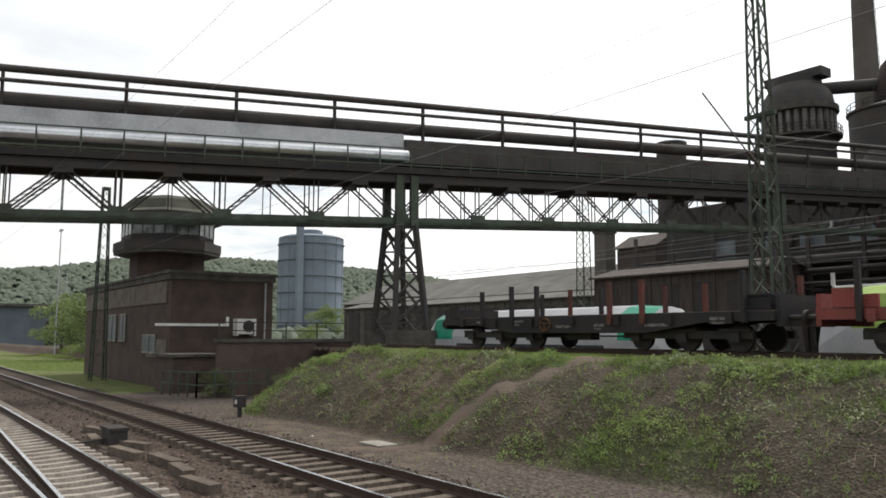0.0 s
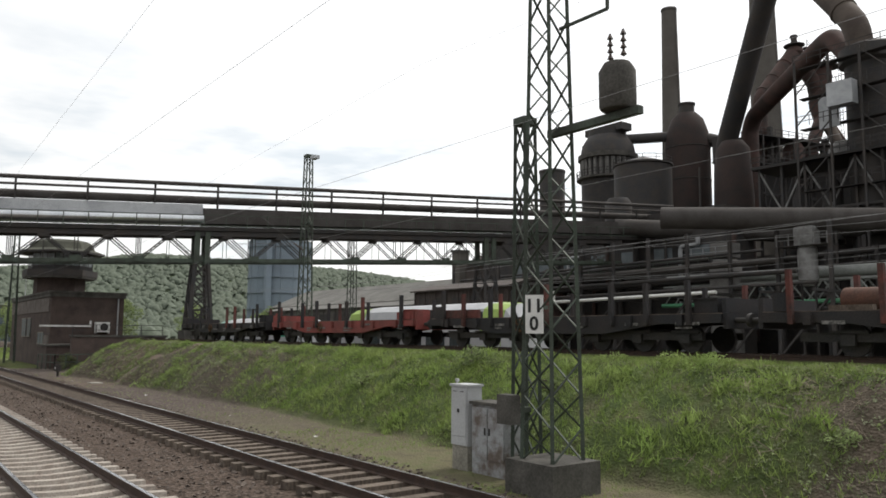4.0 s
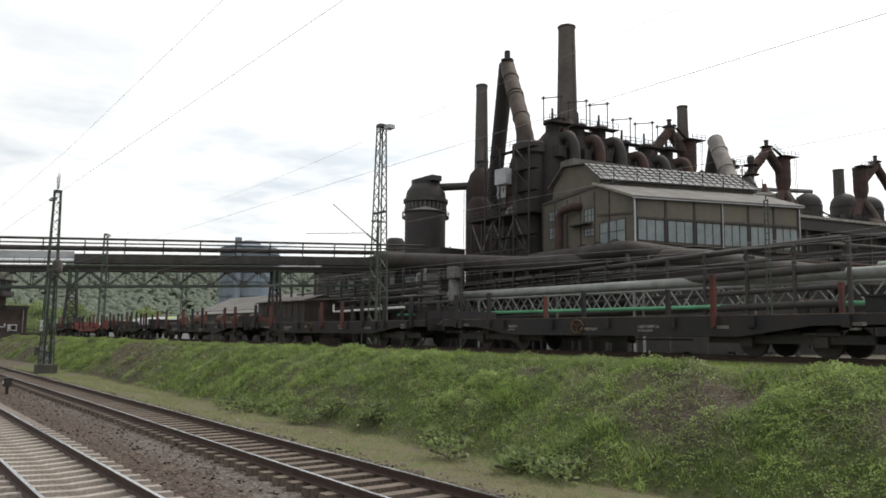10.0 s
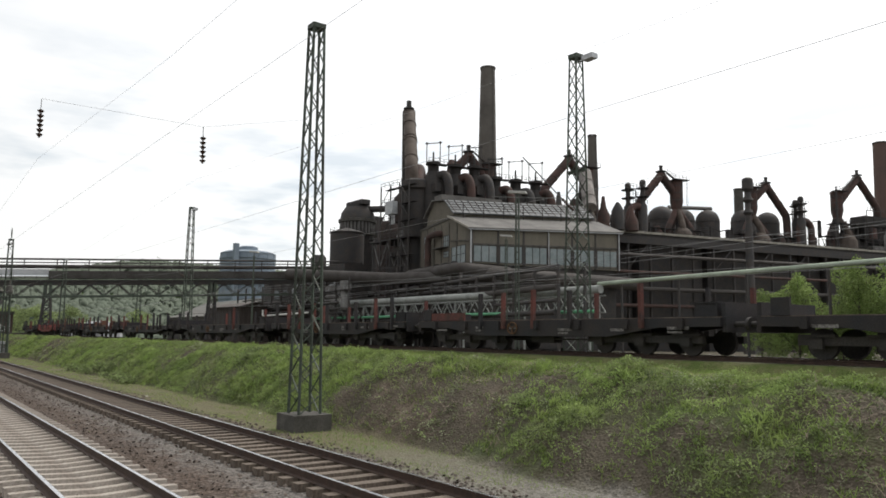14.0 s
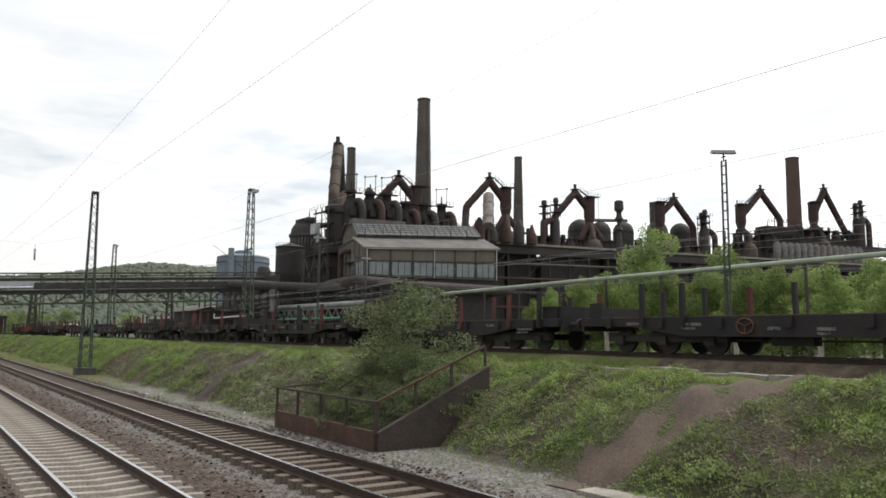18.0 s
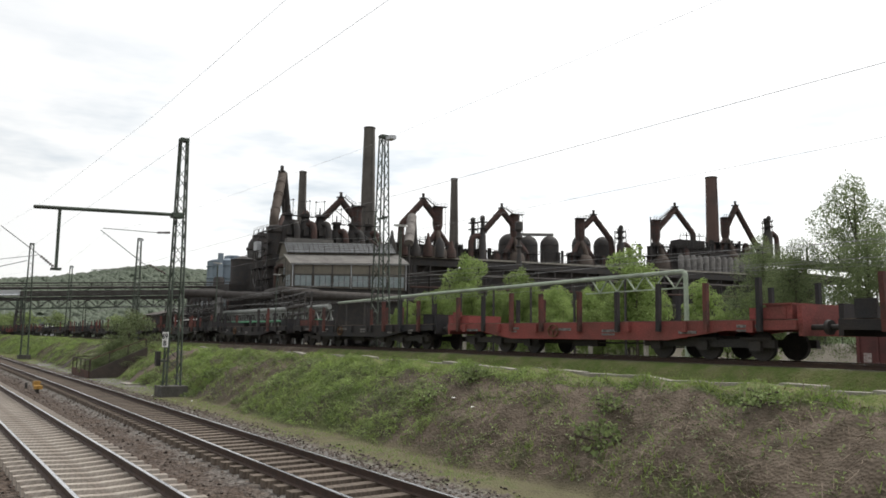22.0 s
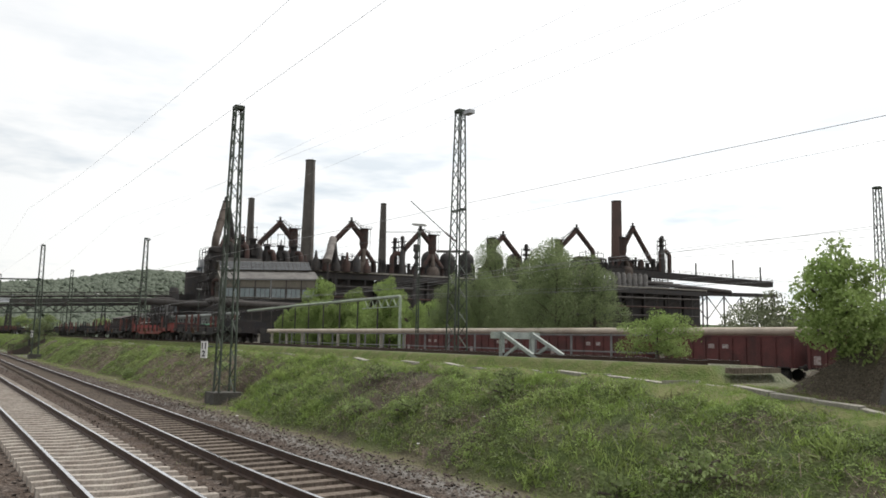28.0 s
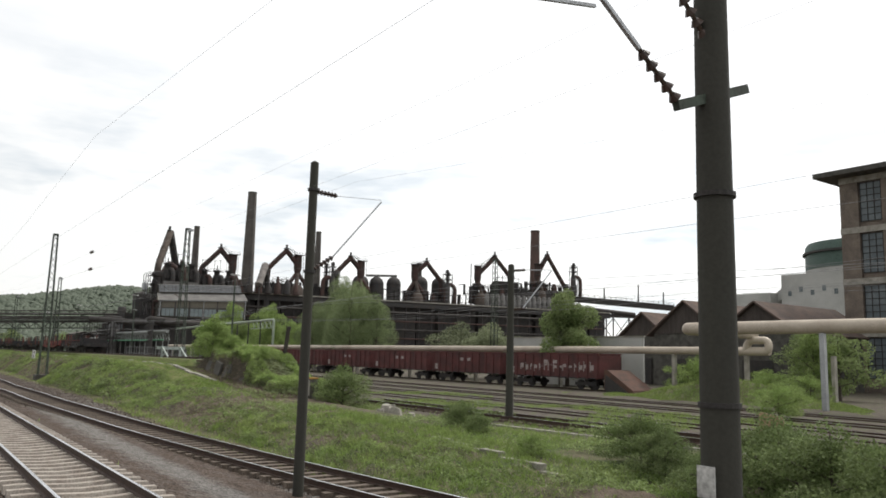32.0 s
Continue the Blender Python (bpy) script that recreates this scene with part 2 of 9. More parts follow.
CAB_WHITE = mat("cabinet_white", (0.46, 0.47, 0.48), 0.55, 0, (0.4, 0.405, 0.41), 1.5, grain=0.08, bump=0.02)
CAB_STAINED = mat("stained_cabinet_grey", (0.33, 0.34, 0.35), 0.6, 0, (0.13, 0.105, 0.09), 2.2, 0.35, grain=0.12, bump=0.03)
HALL_GLASS = mat("pale_dusty_glass", (0.17, 0.21, 0.215), 0.45, 0, (0.24, 0.275, 0.28), 0.7, bump=0.02)
PLATE_PALE = mat("worn_white_plate", (0.5, 0.5, 0.48), 0.7, 0, (0.3, 0.3, 0.28), 6.0)

# ---- mesh building ----
class MB:
    """Collects vertices and faces of one part."""

    def __init__(self, o=(0, 0, 0)):
        self.v, self.f, self.o = [], [], Vector(o)

    def add(self, verts, faces):
        k = len(self.v)
        self.v.extend(tuple(p) for p in verts)
        self.f.extend(tuple(k + i for i in q) for q in faces)
        return self

    def box(self, x0, y0, z0, x1, y1, z1):
        y0, y1 = min(y0, y1), max(y0, y1)
        return self.add([(x0, y0, z0), (x1, y0, z0), (x1, y1, z0), (x0, y1, z0), (x0, y0, z1), (x1, y0, z1), (x1, y1, z1), (x0, y1, z1)],
                        [(3, 2, 1, 0), (4, 5, 6, 7), (0, 1, 5, 4), (1, 2, 6, 5), (2, 3, 7, 6), (3, 0, 4, 7)])

    def bar(self, a, b, w, h=None, up=(0, 0, 1)):
        """A bar of section w x h from a to b."""
        h = h or w
        a, b, up = Vector(a), Vector(b), Vector(up)
        d = (b - a).normalized()
        s = d.cross(up)
        s = s.normalized() if s.length > 1e-4 else Vector((1, 0, 0))
        u = s.cross(d)
        c = [s * (i * w / 2) + u * (j * h / 2) for i, j in ((-1, -1), (1, -1), (1, 1), (-1, 1))]
        return self.add([a + q for q in c] + [b + q for q in c], [(0, 1, 2, 3), (7, 6, 5, 4), (4, 5, 1, 0), (5, 6, 2, 1), (6, 7, 3, 2), (7, 4, 0, 3)])

    def tube(self, a, b, r0, r1=None, n=14, caps=True):
        r1 = r0 if r1 is None else r1
        a, b = Vector(a), Vector(b)
        d = (b - a).normalized()
        s = d.cross(Vector((0, 0, 1)))
        s = s.normalized() if s.length > 1e-3 else Vector((1, 0, 0))
        u = s.cross(d)
        ring = [s * math.cos(2 * math.pi * i / n) + u * math.sin(2 * math.pi * i / n) for i in range(n)]
        fs = [(i, n + i, n + (i + 1) % n, (i + 1) % n) for i in range(n)]
        if caps:
            fs += [tuple(range(n)), tuple(range(2 * n - 1, n - 1, -1))]
        return self.add([a + q * r0 for q in ring] + [b + q * r1 for q in ring], fs)

    def path(self, pts, r, n=12, bend=2.2):
        """A pipe through points with rounded joints."""
        pts = [Vector(p) for p in pts]
        out = [pts[0]]
        for i in range(1, len(pts) - 1):
            p, q, s = pts[i - 1], pts[i], pts[i + 1]
            k = min(bend * r, (p - q).length * 0.45, (s - q).length * 0.45)
            a, b = q + (p - q).normalized() * k, q + (s - q).normalized() * k
            for j in range(5):
                t = j / 4
                out.append(a * (1 - t) ** 2 + q * 2 * t * (1 - t) + b * t * t)
        out.append(pts[-1])
        k0 = len(self.v)
        side = None
        for i, p in enumerate(out):
            d = (out[min(i + 1, len(out) - 1)] - out[max(i - 1, 0)]).normalized()
            if side is None:
                side = d.cross(Vector((0, 0, 1)))
                side = side.normalized() if side.length > 1e-3 else Vector((1, 0, 0))
            side = (side - d * side.dot(d)).normalized()
            u = side.cross(d)
            self.v.extend(tuple(p + side * (r * math.cos(2 * math.pi * j / n)) + u * (r * math.sin(2 * math.pi * j / n))) for j in range(n))
        m = len(out)
        for i in range(m - 1):
            self.f.extend((k0 + i * n + j, k0 + (i + 1) * n + j, k0 + (i + 1) * n + (j + 1) % n, k0 + i * n + (j + 1) % n) for j in range(n))
        self.f.append(tuple(k0 + j for j in range(n)))
        self.f.append(tuple(k0 + (m - 1) * n + j for j in range(n - 1, -1, -1)))
        return self

    def lathe(self, x, y, prof, n=24):
        """A turned body: prof is (radius, z) from the bottom up."""
        k = len(self.v)
        for r, z in prof:
            self.v.extend((x + r * math.cos(2 * math.pi * i / n), y + r * math.sin(2 * math.pi * i / n), z) for i in range(n))
        for j in range(len(prof) - 1):
            self.f.extend((k + j * n + i, k + j * n + (i + 1) % n, k + (j + 1) * n + (i + 1) % n, k + (j + 1) * n + i) for i in range(n))
        self.f.append(tuple(k + i for i in range(n - 1, -1, -1)))
        self.f.append(tuple(k + (len(prof) - 1) * n + i for i in range(n)))
        return self

    def prism(self, pts, axis, lo, hi):
        """A polygon (two coordinates) drawn out along an axis from lo to hi."""
        def at(p, c):
            return {"x": (c, p[0], p[1]), "y": (p[0], c, p[1]), "z": (p[0], p[1], c)}[axis]
        n = len(pts)
        return self.add([at(p, lo) for p in pts] + [at(p, hi) for p in pts],
                        [tuple(range(n)), tuple(range(2 * n - 1, n - 1, -1))] + [(i, n + i, n + (i + 1) % n, (i + 1) % n) for i in range(n)])

    def rail(self, pts, w=0.05, every=1.6, h=1.0, mid=True):
        """A railing along points."""
        for a, b in zip(pts, pts[1:]):
            a, b = Vector(a), Vector(b)
            n = max(1, round((b - a).length / every))
            for i in range(n + 1):
                p = a.lerp(b, i / n)
                self.bar(p, p + Vector((0, 0, h)), w)
            for k in ((h, 0.5 * h) if mid else (h,)):
                o = Vector((0, 0, k))
                self.bar(a + o, b + o, w)
        return self

    def lattice(self, a, b, w0, w1, n, t=0.06, legs=0.09):
        """A four-legged lattice post from a to b."""
        a, b = Vector(a), Vector(b)
        cs = ((-1, -1), (1, -1), (1, 1), (-1, 1))
        def at(k, c):
            w = w0 + (w1 - w0) * k
            p = a.lerp(b, k)
            return p + Vector((c[0] * w / 2, c[1] * w / 2, 0))
        for c in cs:
            self.bar(at(0, c), at(1, c), legs)
        for i in range(n):
            k0, k1 = i / n, (i + 1) / n
            for j in range(4):
                c, d = cs[j], cs[(j + 1) % 4]
                if i % 2:
                    c, d = d, c
                self.bar(at(k0, c), at(k1, d), t, t * 0.5)
        return self

    def mesh(self, name, smooth=False):
        me = bpy.data.meshes.new(name)
        ox, oy, oz = self.o
        me.from_pydata([(p[0] - ox, p[1] - oy, p[2] - oz) for p in self.v], [], self.f)
        if smooth:
            me.shade_smooth()
            me.set_sharp_from_angle(angle=radians(38))
        me.update()
        return me


def part(name, mb, material, parent=None, label="", smooth=False):
    ob = new(name, mb.mesh(name, smooth))
    ob.data.materials.append(material)
    if parent is not None:
        ob.parent = parent
    if label:
        ob["label"] = label
    return ob


def thing(name, at, label, category, group="", kind=""):
    ob = new(name)
    ob.location = at
    ob.empty_display_size = 0.5
    return tagged(ob, label, category, group, kind)


def Local(o):
    """A part given in world places for a thing that stands at o."""
    return MB(o)


def bulk(name, verts, quads, material, smooth=False):
    """One mesh of very many small pieces, from arrays."""
    me = bpy.data.meshes.new(name)
    nv, nf, k = len(verts), len(quads), quads.shape[1]
    me.vertices.add(nv)
    me.vertices.foreach_set("co", np.asarray(verts, dtype=np.float32).ravel())
    me.loops.add(nf * k)
    me.loops.foreach_set("vertex_index", np.asarray(quads, dtype=np.int32).ravel())
    me.polygons.add(nf)
    me.polygons.foreach_set("loop_start", np.arange(0, nf * k, k, dtype=np.int32))
    me.update(calc_edges=True)
    me.validate()
    if smooth:
        me.shade_smooth()
    me.materials.append(material)
    return me


def scatter(pts, scale, tilt, tv, tf, rng):
    """Copies of a small template at points, turned and tilted at random: verts and faces."""
    n, m = len(pts), len(tv)
    a = rng.uniform(0, 2 * np.pi, n)
    tx, ty = rng.normal(0, tilt, n), rng.normal(0, tilt, n)
    ca, sa = np.cos(a), np.sin(a)
    x = ca[:, None] * tv[None, :, 0] - sa[:, None] * tv[None, :, 1]
    y = sa[:, None] * tv[None, :, 0] + ca[:, None] * tv[None, :, 1]
    z = np.repeat(tv[None, :, 2], n, 0)
    x, z = x * np.cos(tx)[:, None] + z * np.sin(tx)[:, None], -x * np.sin(tx)[:, None] + z * np.cos(tx)[:, None]
    y, z = y * np.cos(ty)[:, None] + z * np.sin(ty)[:, None], -y * np.sin(ty)[:, None] + z * np.cos(ty)[:, None]
    v = np.stack([x, y, z], -1) * np.asarray(scale).reshape(-1, 1, 1) + np.asarray(pts)[:, None, :]
    f = tf[None] + (np.arange(n) * m)[:, None, None]
    return v.reshape(-1, 3), f.reshape(-1, tf.shape[1])


# ---- the lie of the land ----
def sstep(a, b, x):
    t = np.clip((x - a) / (b - a), 0, 1)
    return t * t * (3 - 2 * t)


def track2_y(x):
    return np.interp(x, [-120, -10, 50, 95, 145, 195, 230, 243, 255, 263, 276, 300, 360], [7.6, 7.6, 7.7, 7.45, 7.3, 6.7, 6.2, 6.55, 7.9, 9.05, 10.35, 12.8, 19.5])


def track2_z(x):
    return -0.6 * sstep(236, 268, np.asarray(x, float))


def toe_y(x):
    """The foot of the bank, which comes nearer to the line along the way."""
    foot = np.interp(x, [-28, -18, 0, 30, 60, 85, 100, 112, 123, 133, 139, 150, 157, 172, 195, 206, 226, 236, 260], [11.2, 11.9, 12.6, 12.3, 12.0, 11.9, 11.3, 11.2, 10.6, 11.7, 11.2, 11.2, 10.9, 10.9, 11.0, 10.6, 9.9, 10.0, 11.0])
    return foot + 0.16 * np.sin(x * 0.53 + 1.0) + 0.1 * np.sin(x * 1.3) + 9.0 * (1 - sstep(-36, -27, x))


def mound_part(x, y):
    """1 on the overgrown mound behind the end of the bank, falling steeply to its bare front."""
    front = 17.25 + 0.16 * np.sin(x * 1.9) + 0.1 * np.sin(x * 4.3 + 1)
    return sstep(233.6, 235.4, x) * (1 - sstep(247.2, 248.6, x)) * sstep(front, front + 0.55, y) * (1 - sstep(20.6, 22.2, y))


def ground_z(x, y):
    x, y = np.asarray(x, float), np.asarray(y, float)
    base = -0.32 + track2_z(x) * sstep(4.4, 6.4, y) * (1 - sstep(13, 21, y))
    top = np.interp(x, [-20, 85, 103, 160, 175, 230, 234, 238, 240, 244, 250, 262, 278], [1.95, 1.92, 1.74, 1.7, 1.6, 1.6, 1.5, 1.12, 0.82, 0.5, 0.12, -0.1, -0.55])
    rise = np.clip((y - toe_y(x)) / 3.7, 0, 1)
    rise = rise ** 0.9 * (1.5 - 0.5 * rise)
    rise = rise * (1 - (1 - np.clip((x + 36) / 10.5, 0, 1)) * (1 - sstep(16.4, 17.6, y)))
    for mx, my in ((91.2, 10.6), (149.6, 10.3), (212.2, 10.9), (18.9, 10.5)):
        rise = rise * (1 - np.exp(-(((x - mx) ** 2 + (y - my) ** 2) / 2.2) ** 2))
    end = 1 - sstep(262, 284, x + 0.3 * (y - 12))
    back = 1 - sstep(21.2, 23.0, y)
    end = end * (1 - sstep(18.6, 20.6, y) * sstep(246, 252, x))
    z = base + (top - base) * rise * end * np.where(y > 18, back, 1)
    z = np.where((y > 20) & (z < -0.02), -0.02 - 0.3 * (1 - sstep(20, 26, y)), z)
    lump = 0.07 * np.sin(x * 1.7 + y * 2.1) + 0.06 * np.sin(x * 0.9 - y * 1.3)
    lump = lump + 0.06 * np.sin(x * 2.9 - y * 2.3 + 0.8 * np.sin(x * 0.7)) + 0.07 * np.sin(x * 4.3 + y * 3.7)
    z = z + lump * np.clip((y - toe_y(x)) / 1.2, 0, 1) * np.clip((16.4 - y) / 1.5, 0, 1)
    bed = sstep(17.1, 17.7, y) * (1 - sstep(20.5, 21.2, y)) * (x < 232) * (x > -30)
    z = z + (np.maximum(z, 2.0) - z) * bed
    # overgrown earth mound at the end of the bank
    mound = mound_part(x, y)
    height = np.interp(x, [234, 236, 240, 242, 243.6, 245, 248], [2.3, 2.55, 2.45, 2.2, 1.3, 0.95, 0.7])
    z = z + (height + 0.12 * np.sin(x * 1.1) + 0.1 * np.sin(x * 2.7 + y) - z) * mound
    # far wooded hills
    ridge = np.interp(y, [-900, 0, 150, 250, 500, 800, 1500], [40, 52, 68, 88, 84, 62, 50])
    hill = sstep(430, 900, -x) * ridge
    return z + np.maximum(hill, 0)


def wave_noise(x, y, scale, seed):
    r = np.random.default_rng(seed)
    out = 0 * x
    for k in range(7):
        a, p, f = r.uniform(0, 2 * np.pi), r.uniform(0, 2 * np.pi), scale * r.uniform(0.5, 2.0)
        out = out + np.sin((x * np.cos(a) + y * np.sin(a)) * f + p)
    return out / 4.0


def slope_part(x, y):
    """0 at the foot of the bank, 1 at its crest."""
    return np.clip((y - toe_y(x)) / 3.7, -1.0, 1.6)


# what grows where along the bank: place, grass, brambles, leafy weeds, bare soil
GROWTH = np.array([
    (-32, 0.2, 0.5, 0.3, 0.3), (-20, 0.1, 0.6, 0.15, 0.4), (-12, 0.1, 0.6, 0.5, 0.1), (-4, 0.2, 0.75, 0.3, 0.1), (1, 0.8, 0.3, 0.2, 0),
    (10, 0.95, 0, 0.25, 0), (19, 0.85, 0.05, 0.25, 0), (23, 0.15, 0.75, 0.2, 0.2), (33, 0.15, 0.8, 0.2, 0.25), (37, 0.5, 0.4, 0.4, 0), (45, 0.45, 0.1, 0.65, 0),
    (60, 0.4, 0.1, 0.7, 0), (75, 0.3, 0.2, 0.85, 0), (88, 0.6, 0.1, 0.5, 0), (93, 0.1, 0.45, 0.15, 0.4), (98, 0.15, 0.45, 0.5, 0.1), (103, 0.2, 0.3, 0.8, 0),
    (108, 0.05, 0.65, 0.4, 0.2), (118, 0.05, 0.9, 0.25, 0.1), (124, 0.1, 0.7, 0.3, 0.1), (132, 0.1, 0.15, 0.5, 0.5), (137, 0.15, 0.1, 0.65, 0.35), (146, 0.3, 0.1, 0.8, 0.05),
    (156, 0.1, 0.2, 0.45, 0.5), (163, 0.25, 0.15, 0.75, 0.2), (169, 0.1, 0.2, 0.45, 0.5), (175, 0, 0.15, 0.2, 0.9), (182, 0, 0.15, 0.2, 0.9)])
GROWTH = np.concatenate([GROWTH, np.array([
    (186, 0.25, 0.1, 0.85, 0.1), (191, 0.1, 0.2, 0.5, 0.5), (195, 0, 0.2, 0.25, 0.85), (206, 0, 0.2, 0.25, 0.85), (211, 0.2, 0.2, 0.45, 0.5), (215, 0.75, 0.1, 0.3, 0),
    (221, 0.45, 0.2, 0.5, 0.1), (226, 0.3, 0.3, 0.5, 0.3), (231, 0.45, 0.35, 0.4, 0.35), (235, 0.6, 0.3, 0.3, 0.15), (239, 0.35, 0.3, 0.3, 0.5), (242, 0.2, 0.3, 0.7, 0.2), (247, 0.15, 0.3, 0.65, 0.3), (250, 0.1, 0.3, 0.2, 0.75), (255, 0.15, 0.3, 0.3, 0.6), (259, 0.6, 0.2, 0.45, 0.35), (268, 0.55, 0.2, 0.45, 0.35), (285, 0.25, 0.4, 0.5, 0.4)])])


def growth(kind, x, y):
    """How strongly a kind of cover holds a place: 1 grass, 2 brambles, 3 leafy weeds, 4 bare soil."""
    return np.interp(x, GROWTH[:, 0], GROWTH[:, kind]) + 0.3 * wave_noise(x, 1.3 * y, 0.6, 60 + kind) + 0.28 * wave_noise(x, 1.3 * y, 2.0, 70 + kind)


def spaced(*runs):
    out = []
    for a, b, n in runs:
        out.extend(np.linspace(a, b, n, endpoint=False))
    return np.array(out)


def make_ground():
    xs = np.append(spaced((-2600, -1000, 20), (-1000, -400, 60), (-400, -70, 50), (-70, 300, 800), (300, 600, 30), (600, 2500, 16)), 2500)
    ys = np.append(spaced((-900, -40, 14), (-40, 8.5, 12), (8.5, 17, 36), (17, 18, 8), (18, 30, 13), (30, 120, 18), (120, 500, 20), (500, 2600, 20)), 2600)
    gx, gy = np.meshgrid(xs, ys, indexing="ij")
    gz = ground_z(gx, gy)
    v = np.stack([gx, gy, gz], -1).reshape(-1, 3)
    nx, ny = len(xs), len(ys)
    i = (np.arange(nx - 1)[:, None] * ny + np.arange(ny - 1)[None]).ravel()
    q = np.stack([i, i + ny, i + ny + 1, i + 1], -1)
    m = bpy.data.materials.new("ground")
    m.use_nodes = True
    n, l = m.node_tree.nodes, m.node_tree.links
    b = n["Principled BSDF"]
    b.inputs["Roughness"].default_value = 0.95
    b.inputs["Specular IOR Level"].default_value = 0.15
    tc = n.new("ShaderNodeTexCoord")
    sep = n.new("ShaderNodeSeparateXYZ")
    l.new(tc.outputs["Object"], sep.inputs[0])

    def nz(scale, detail=5, rough=0.6):
        t = n.new("ShaderNodeTexNoise")
        t.inputs["Scale"].default_value, t.inputs["Detail"].default_value, t.inputs["Roughness"].default_value = scale, detail, rough
        l.new(tc.outputs["Object"], t.inputs["Vector"])
        return t

    def ramp(src, *stops):
        r = n.new("ShaderNodeValToRGB")
        e = r.color_ramp.elements
        while len(e) < len(stops):
            e.new(0.5)
        for k, (p, c) in zip(e, stops):
            k.position, k.color = p, (*c, 1)
        l.new(src, r.inputs[0])
        return r

    def mixed(fac, c1, c2):
        x = n.new("ShaderNodeMixRGB")
        l.new(fac, x.inputs[0])
        l.new(c1, x.inputs[1])
        l.new(c2, x.inputs[2])
        return x

    def math2(op, p, q2):
        x = n.new("ShaderNodeMath")
        x.operation = op
        for k, s_ in enumerate((p, q2)):
            if isinstance(s_, (int, float)):
                x.inputs[k].default_value = s_
            else:
                l.new(s_, x.inputs[k])
        return x.outputs[0]

    def step(src, lo, hi):
        x = n.new("ShaderNodeMapRange")
        x.inputs["From Min"].default_value, x.inputs["From Max"].default_value = lo, hi
        l.new(src, x.inputs["Value"])
        return x.outputs[0]

    fine, mid, big = nz(22, 4, 0.7), nz(1.6), nz(0.22, 4)
    voro = n.new("ShaderNodeTexVoronoi")
    voro.inputs["Scale"].default_value = 16
    l.new(tc.outputs["Object"], voro.inputs["Vector"])
    ballast = ramp(voro.outputs["Color"], (0.2, (0.05, 0.04, 0.034)), (0.55, (0.1, 0.08, 0.068)), (0.9, (0.17, 0.145, 0.128)))
    grey = ramp(voro.outputs["Color"], (0.2, (0.095, 0.09, 0.085)), (0.8, (0.25, 0.24, 0.225)))
    rusty = ramp(voro.outputs["Color"], (0.2, (0.04, 0.03, 0.024)), (0.55, (0.082, 0.06, 0.047)), (0.9, (0.14, 0.11, 0.09)))
    ball = mixed(step(mid.outputs[0], 0.45, 0.62), rusty.outputs[0], ballast.outputs[0])
    wob = math2("ADD", sep.outputs[1], math2("MULTIPLY", math2("SUBTRACT", mid.outputs[0], 0.5), 1.6))
    band = math2("MAXIMUM", math2("MULTIPLY", step(wob, 5.4, 6.1), step(wob, 7.0, 6.6)), step(wob, 8.3, 8.7))
    ball = mixed(math2("MULTIPLY", band, 0.8), ball.outputs[0], grey.outputs[0])
    ball = mixed(step(math2("ADD", sep.outputs[0], math2("MULTIPLY", big.outputs[0], 60)), 140, 60), ball.outputs[0], rusty.outputs[0])
    path_ = ramp(mid.outputs[0], (0.33, (0.1, 0.088, 0.058)), (0.5, (0.135, 0.125, 0.074)), (0.66, (0.1, 0.115, 0.05)))
    slope = ramp(mid.outputs[0], (0.36, (0.06, 0.085, 0.03)), (0.52, (0.085, 0.11, 0.04)), (0.66, (0.11, 0.115, 0.055)))
    soil = ramp(mid.outputs[0], (0.36, (0.072, 0.06, 0.043)), (0.52, (0.12, 0.096, 0.074)), (0.66, (0.16, 0.13, 0.102)))
    litter = ramp(fine.outputs[0], (0.32, (0.042, 0.036, 0.027)), (0.52, (0.09, 0.077, 0.058)), (0.7, (0.145, 0.126, 0.097)))
    grassy, soily = n.new("ShaderNodeAttribute"), n.new("ShaderNodeAttribute")
    grassy.attribute_name, soily.attribute_name = "grassy", "soily"
    rough = math2("SUBTRACT", math2("MULTIPLY", fine.outputs[0], 0.5), 0.25)
    ground = mixed(step(math2("ADD", soily.outputs["Fac"], rough), 0.25, 0.6), litter.outputs[0], soil.outputs[0])
    slope = mixed(step(math2("ADD", grassy.outputs["Fac"], rough), 0.35, 0.8), ground.outputs[0], slope.outputs[0])
    flat = ramp(mid.outputs[0], (0.4, (0.1, 0.135, 0.04)), (0.6, (0.155, 0.16, 0.07)))
    yard = ramp(mid.outputs[0], (0.35, (0.07, 0.058, 0.05)), (0.52, (0.115, 0.098, 0.083)), (0.66, (0.09, 0.12, 0.045)))
    wood = ramp(big.outputs[0], (0.35, (0.035, 0.06, 0.022)), (0.6, (0.07, 0.1, 0.035)))
    yy = math2("ADD", sep.outputs[1], math2("MULTIPLY", math2("SUBTRACT", mid.outputs[0], 0.5), 1.4))
    path_ = mixed(math2("MULTIPLY", step(sep.outputs[0], 94, 106), step(sep.outputs[0], 150, 138)), path_.outputs[0], grey.outputs[0])
    path_ = mixed(step(sep.outputs[0], 14, -2), path_.outputs[0], ballast.outputs[0])
    path_ = mixed(math2("MULTIPLY", math2("MULTIPLY", step(sep.outputs[0], -30, -24), step(sep.outputs[0], -12, -16)), step(mid.outputs[0], 0.4, 0.6)), path_.outputs[0], soil.outputs[0])
    c = mixed(step(yy, 9.0, 9.6), ball.outputs[0], path_.outputs[0])
    bank = n.new("ShaderNodeAttribute")
    bank.attribute_name = "bank"
    edge = math2("ADD", bank.outputs["Fac"], math2("MULTIPLY", math2("SUBTRACT", mid.outputs[0], 0.5), 0.35))
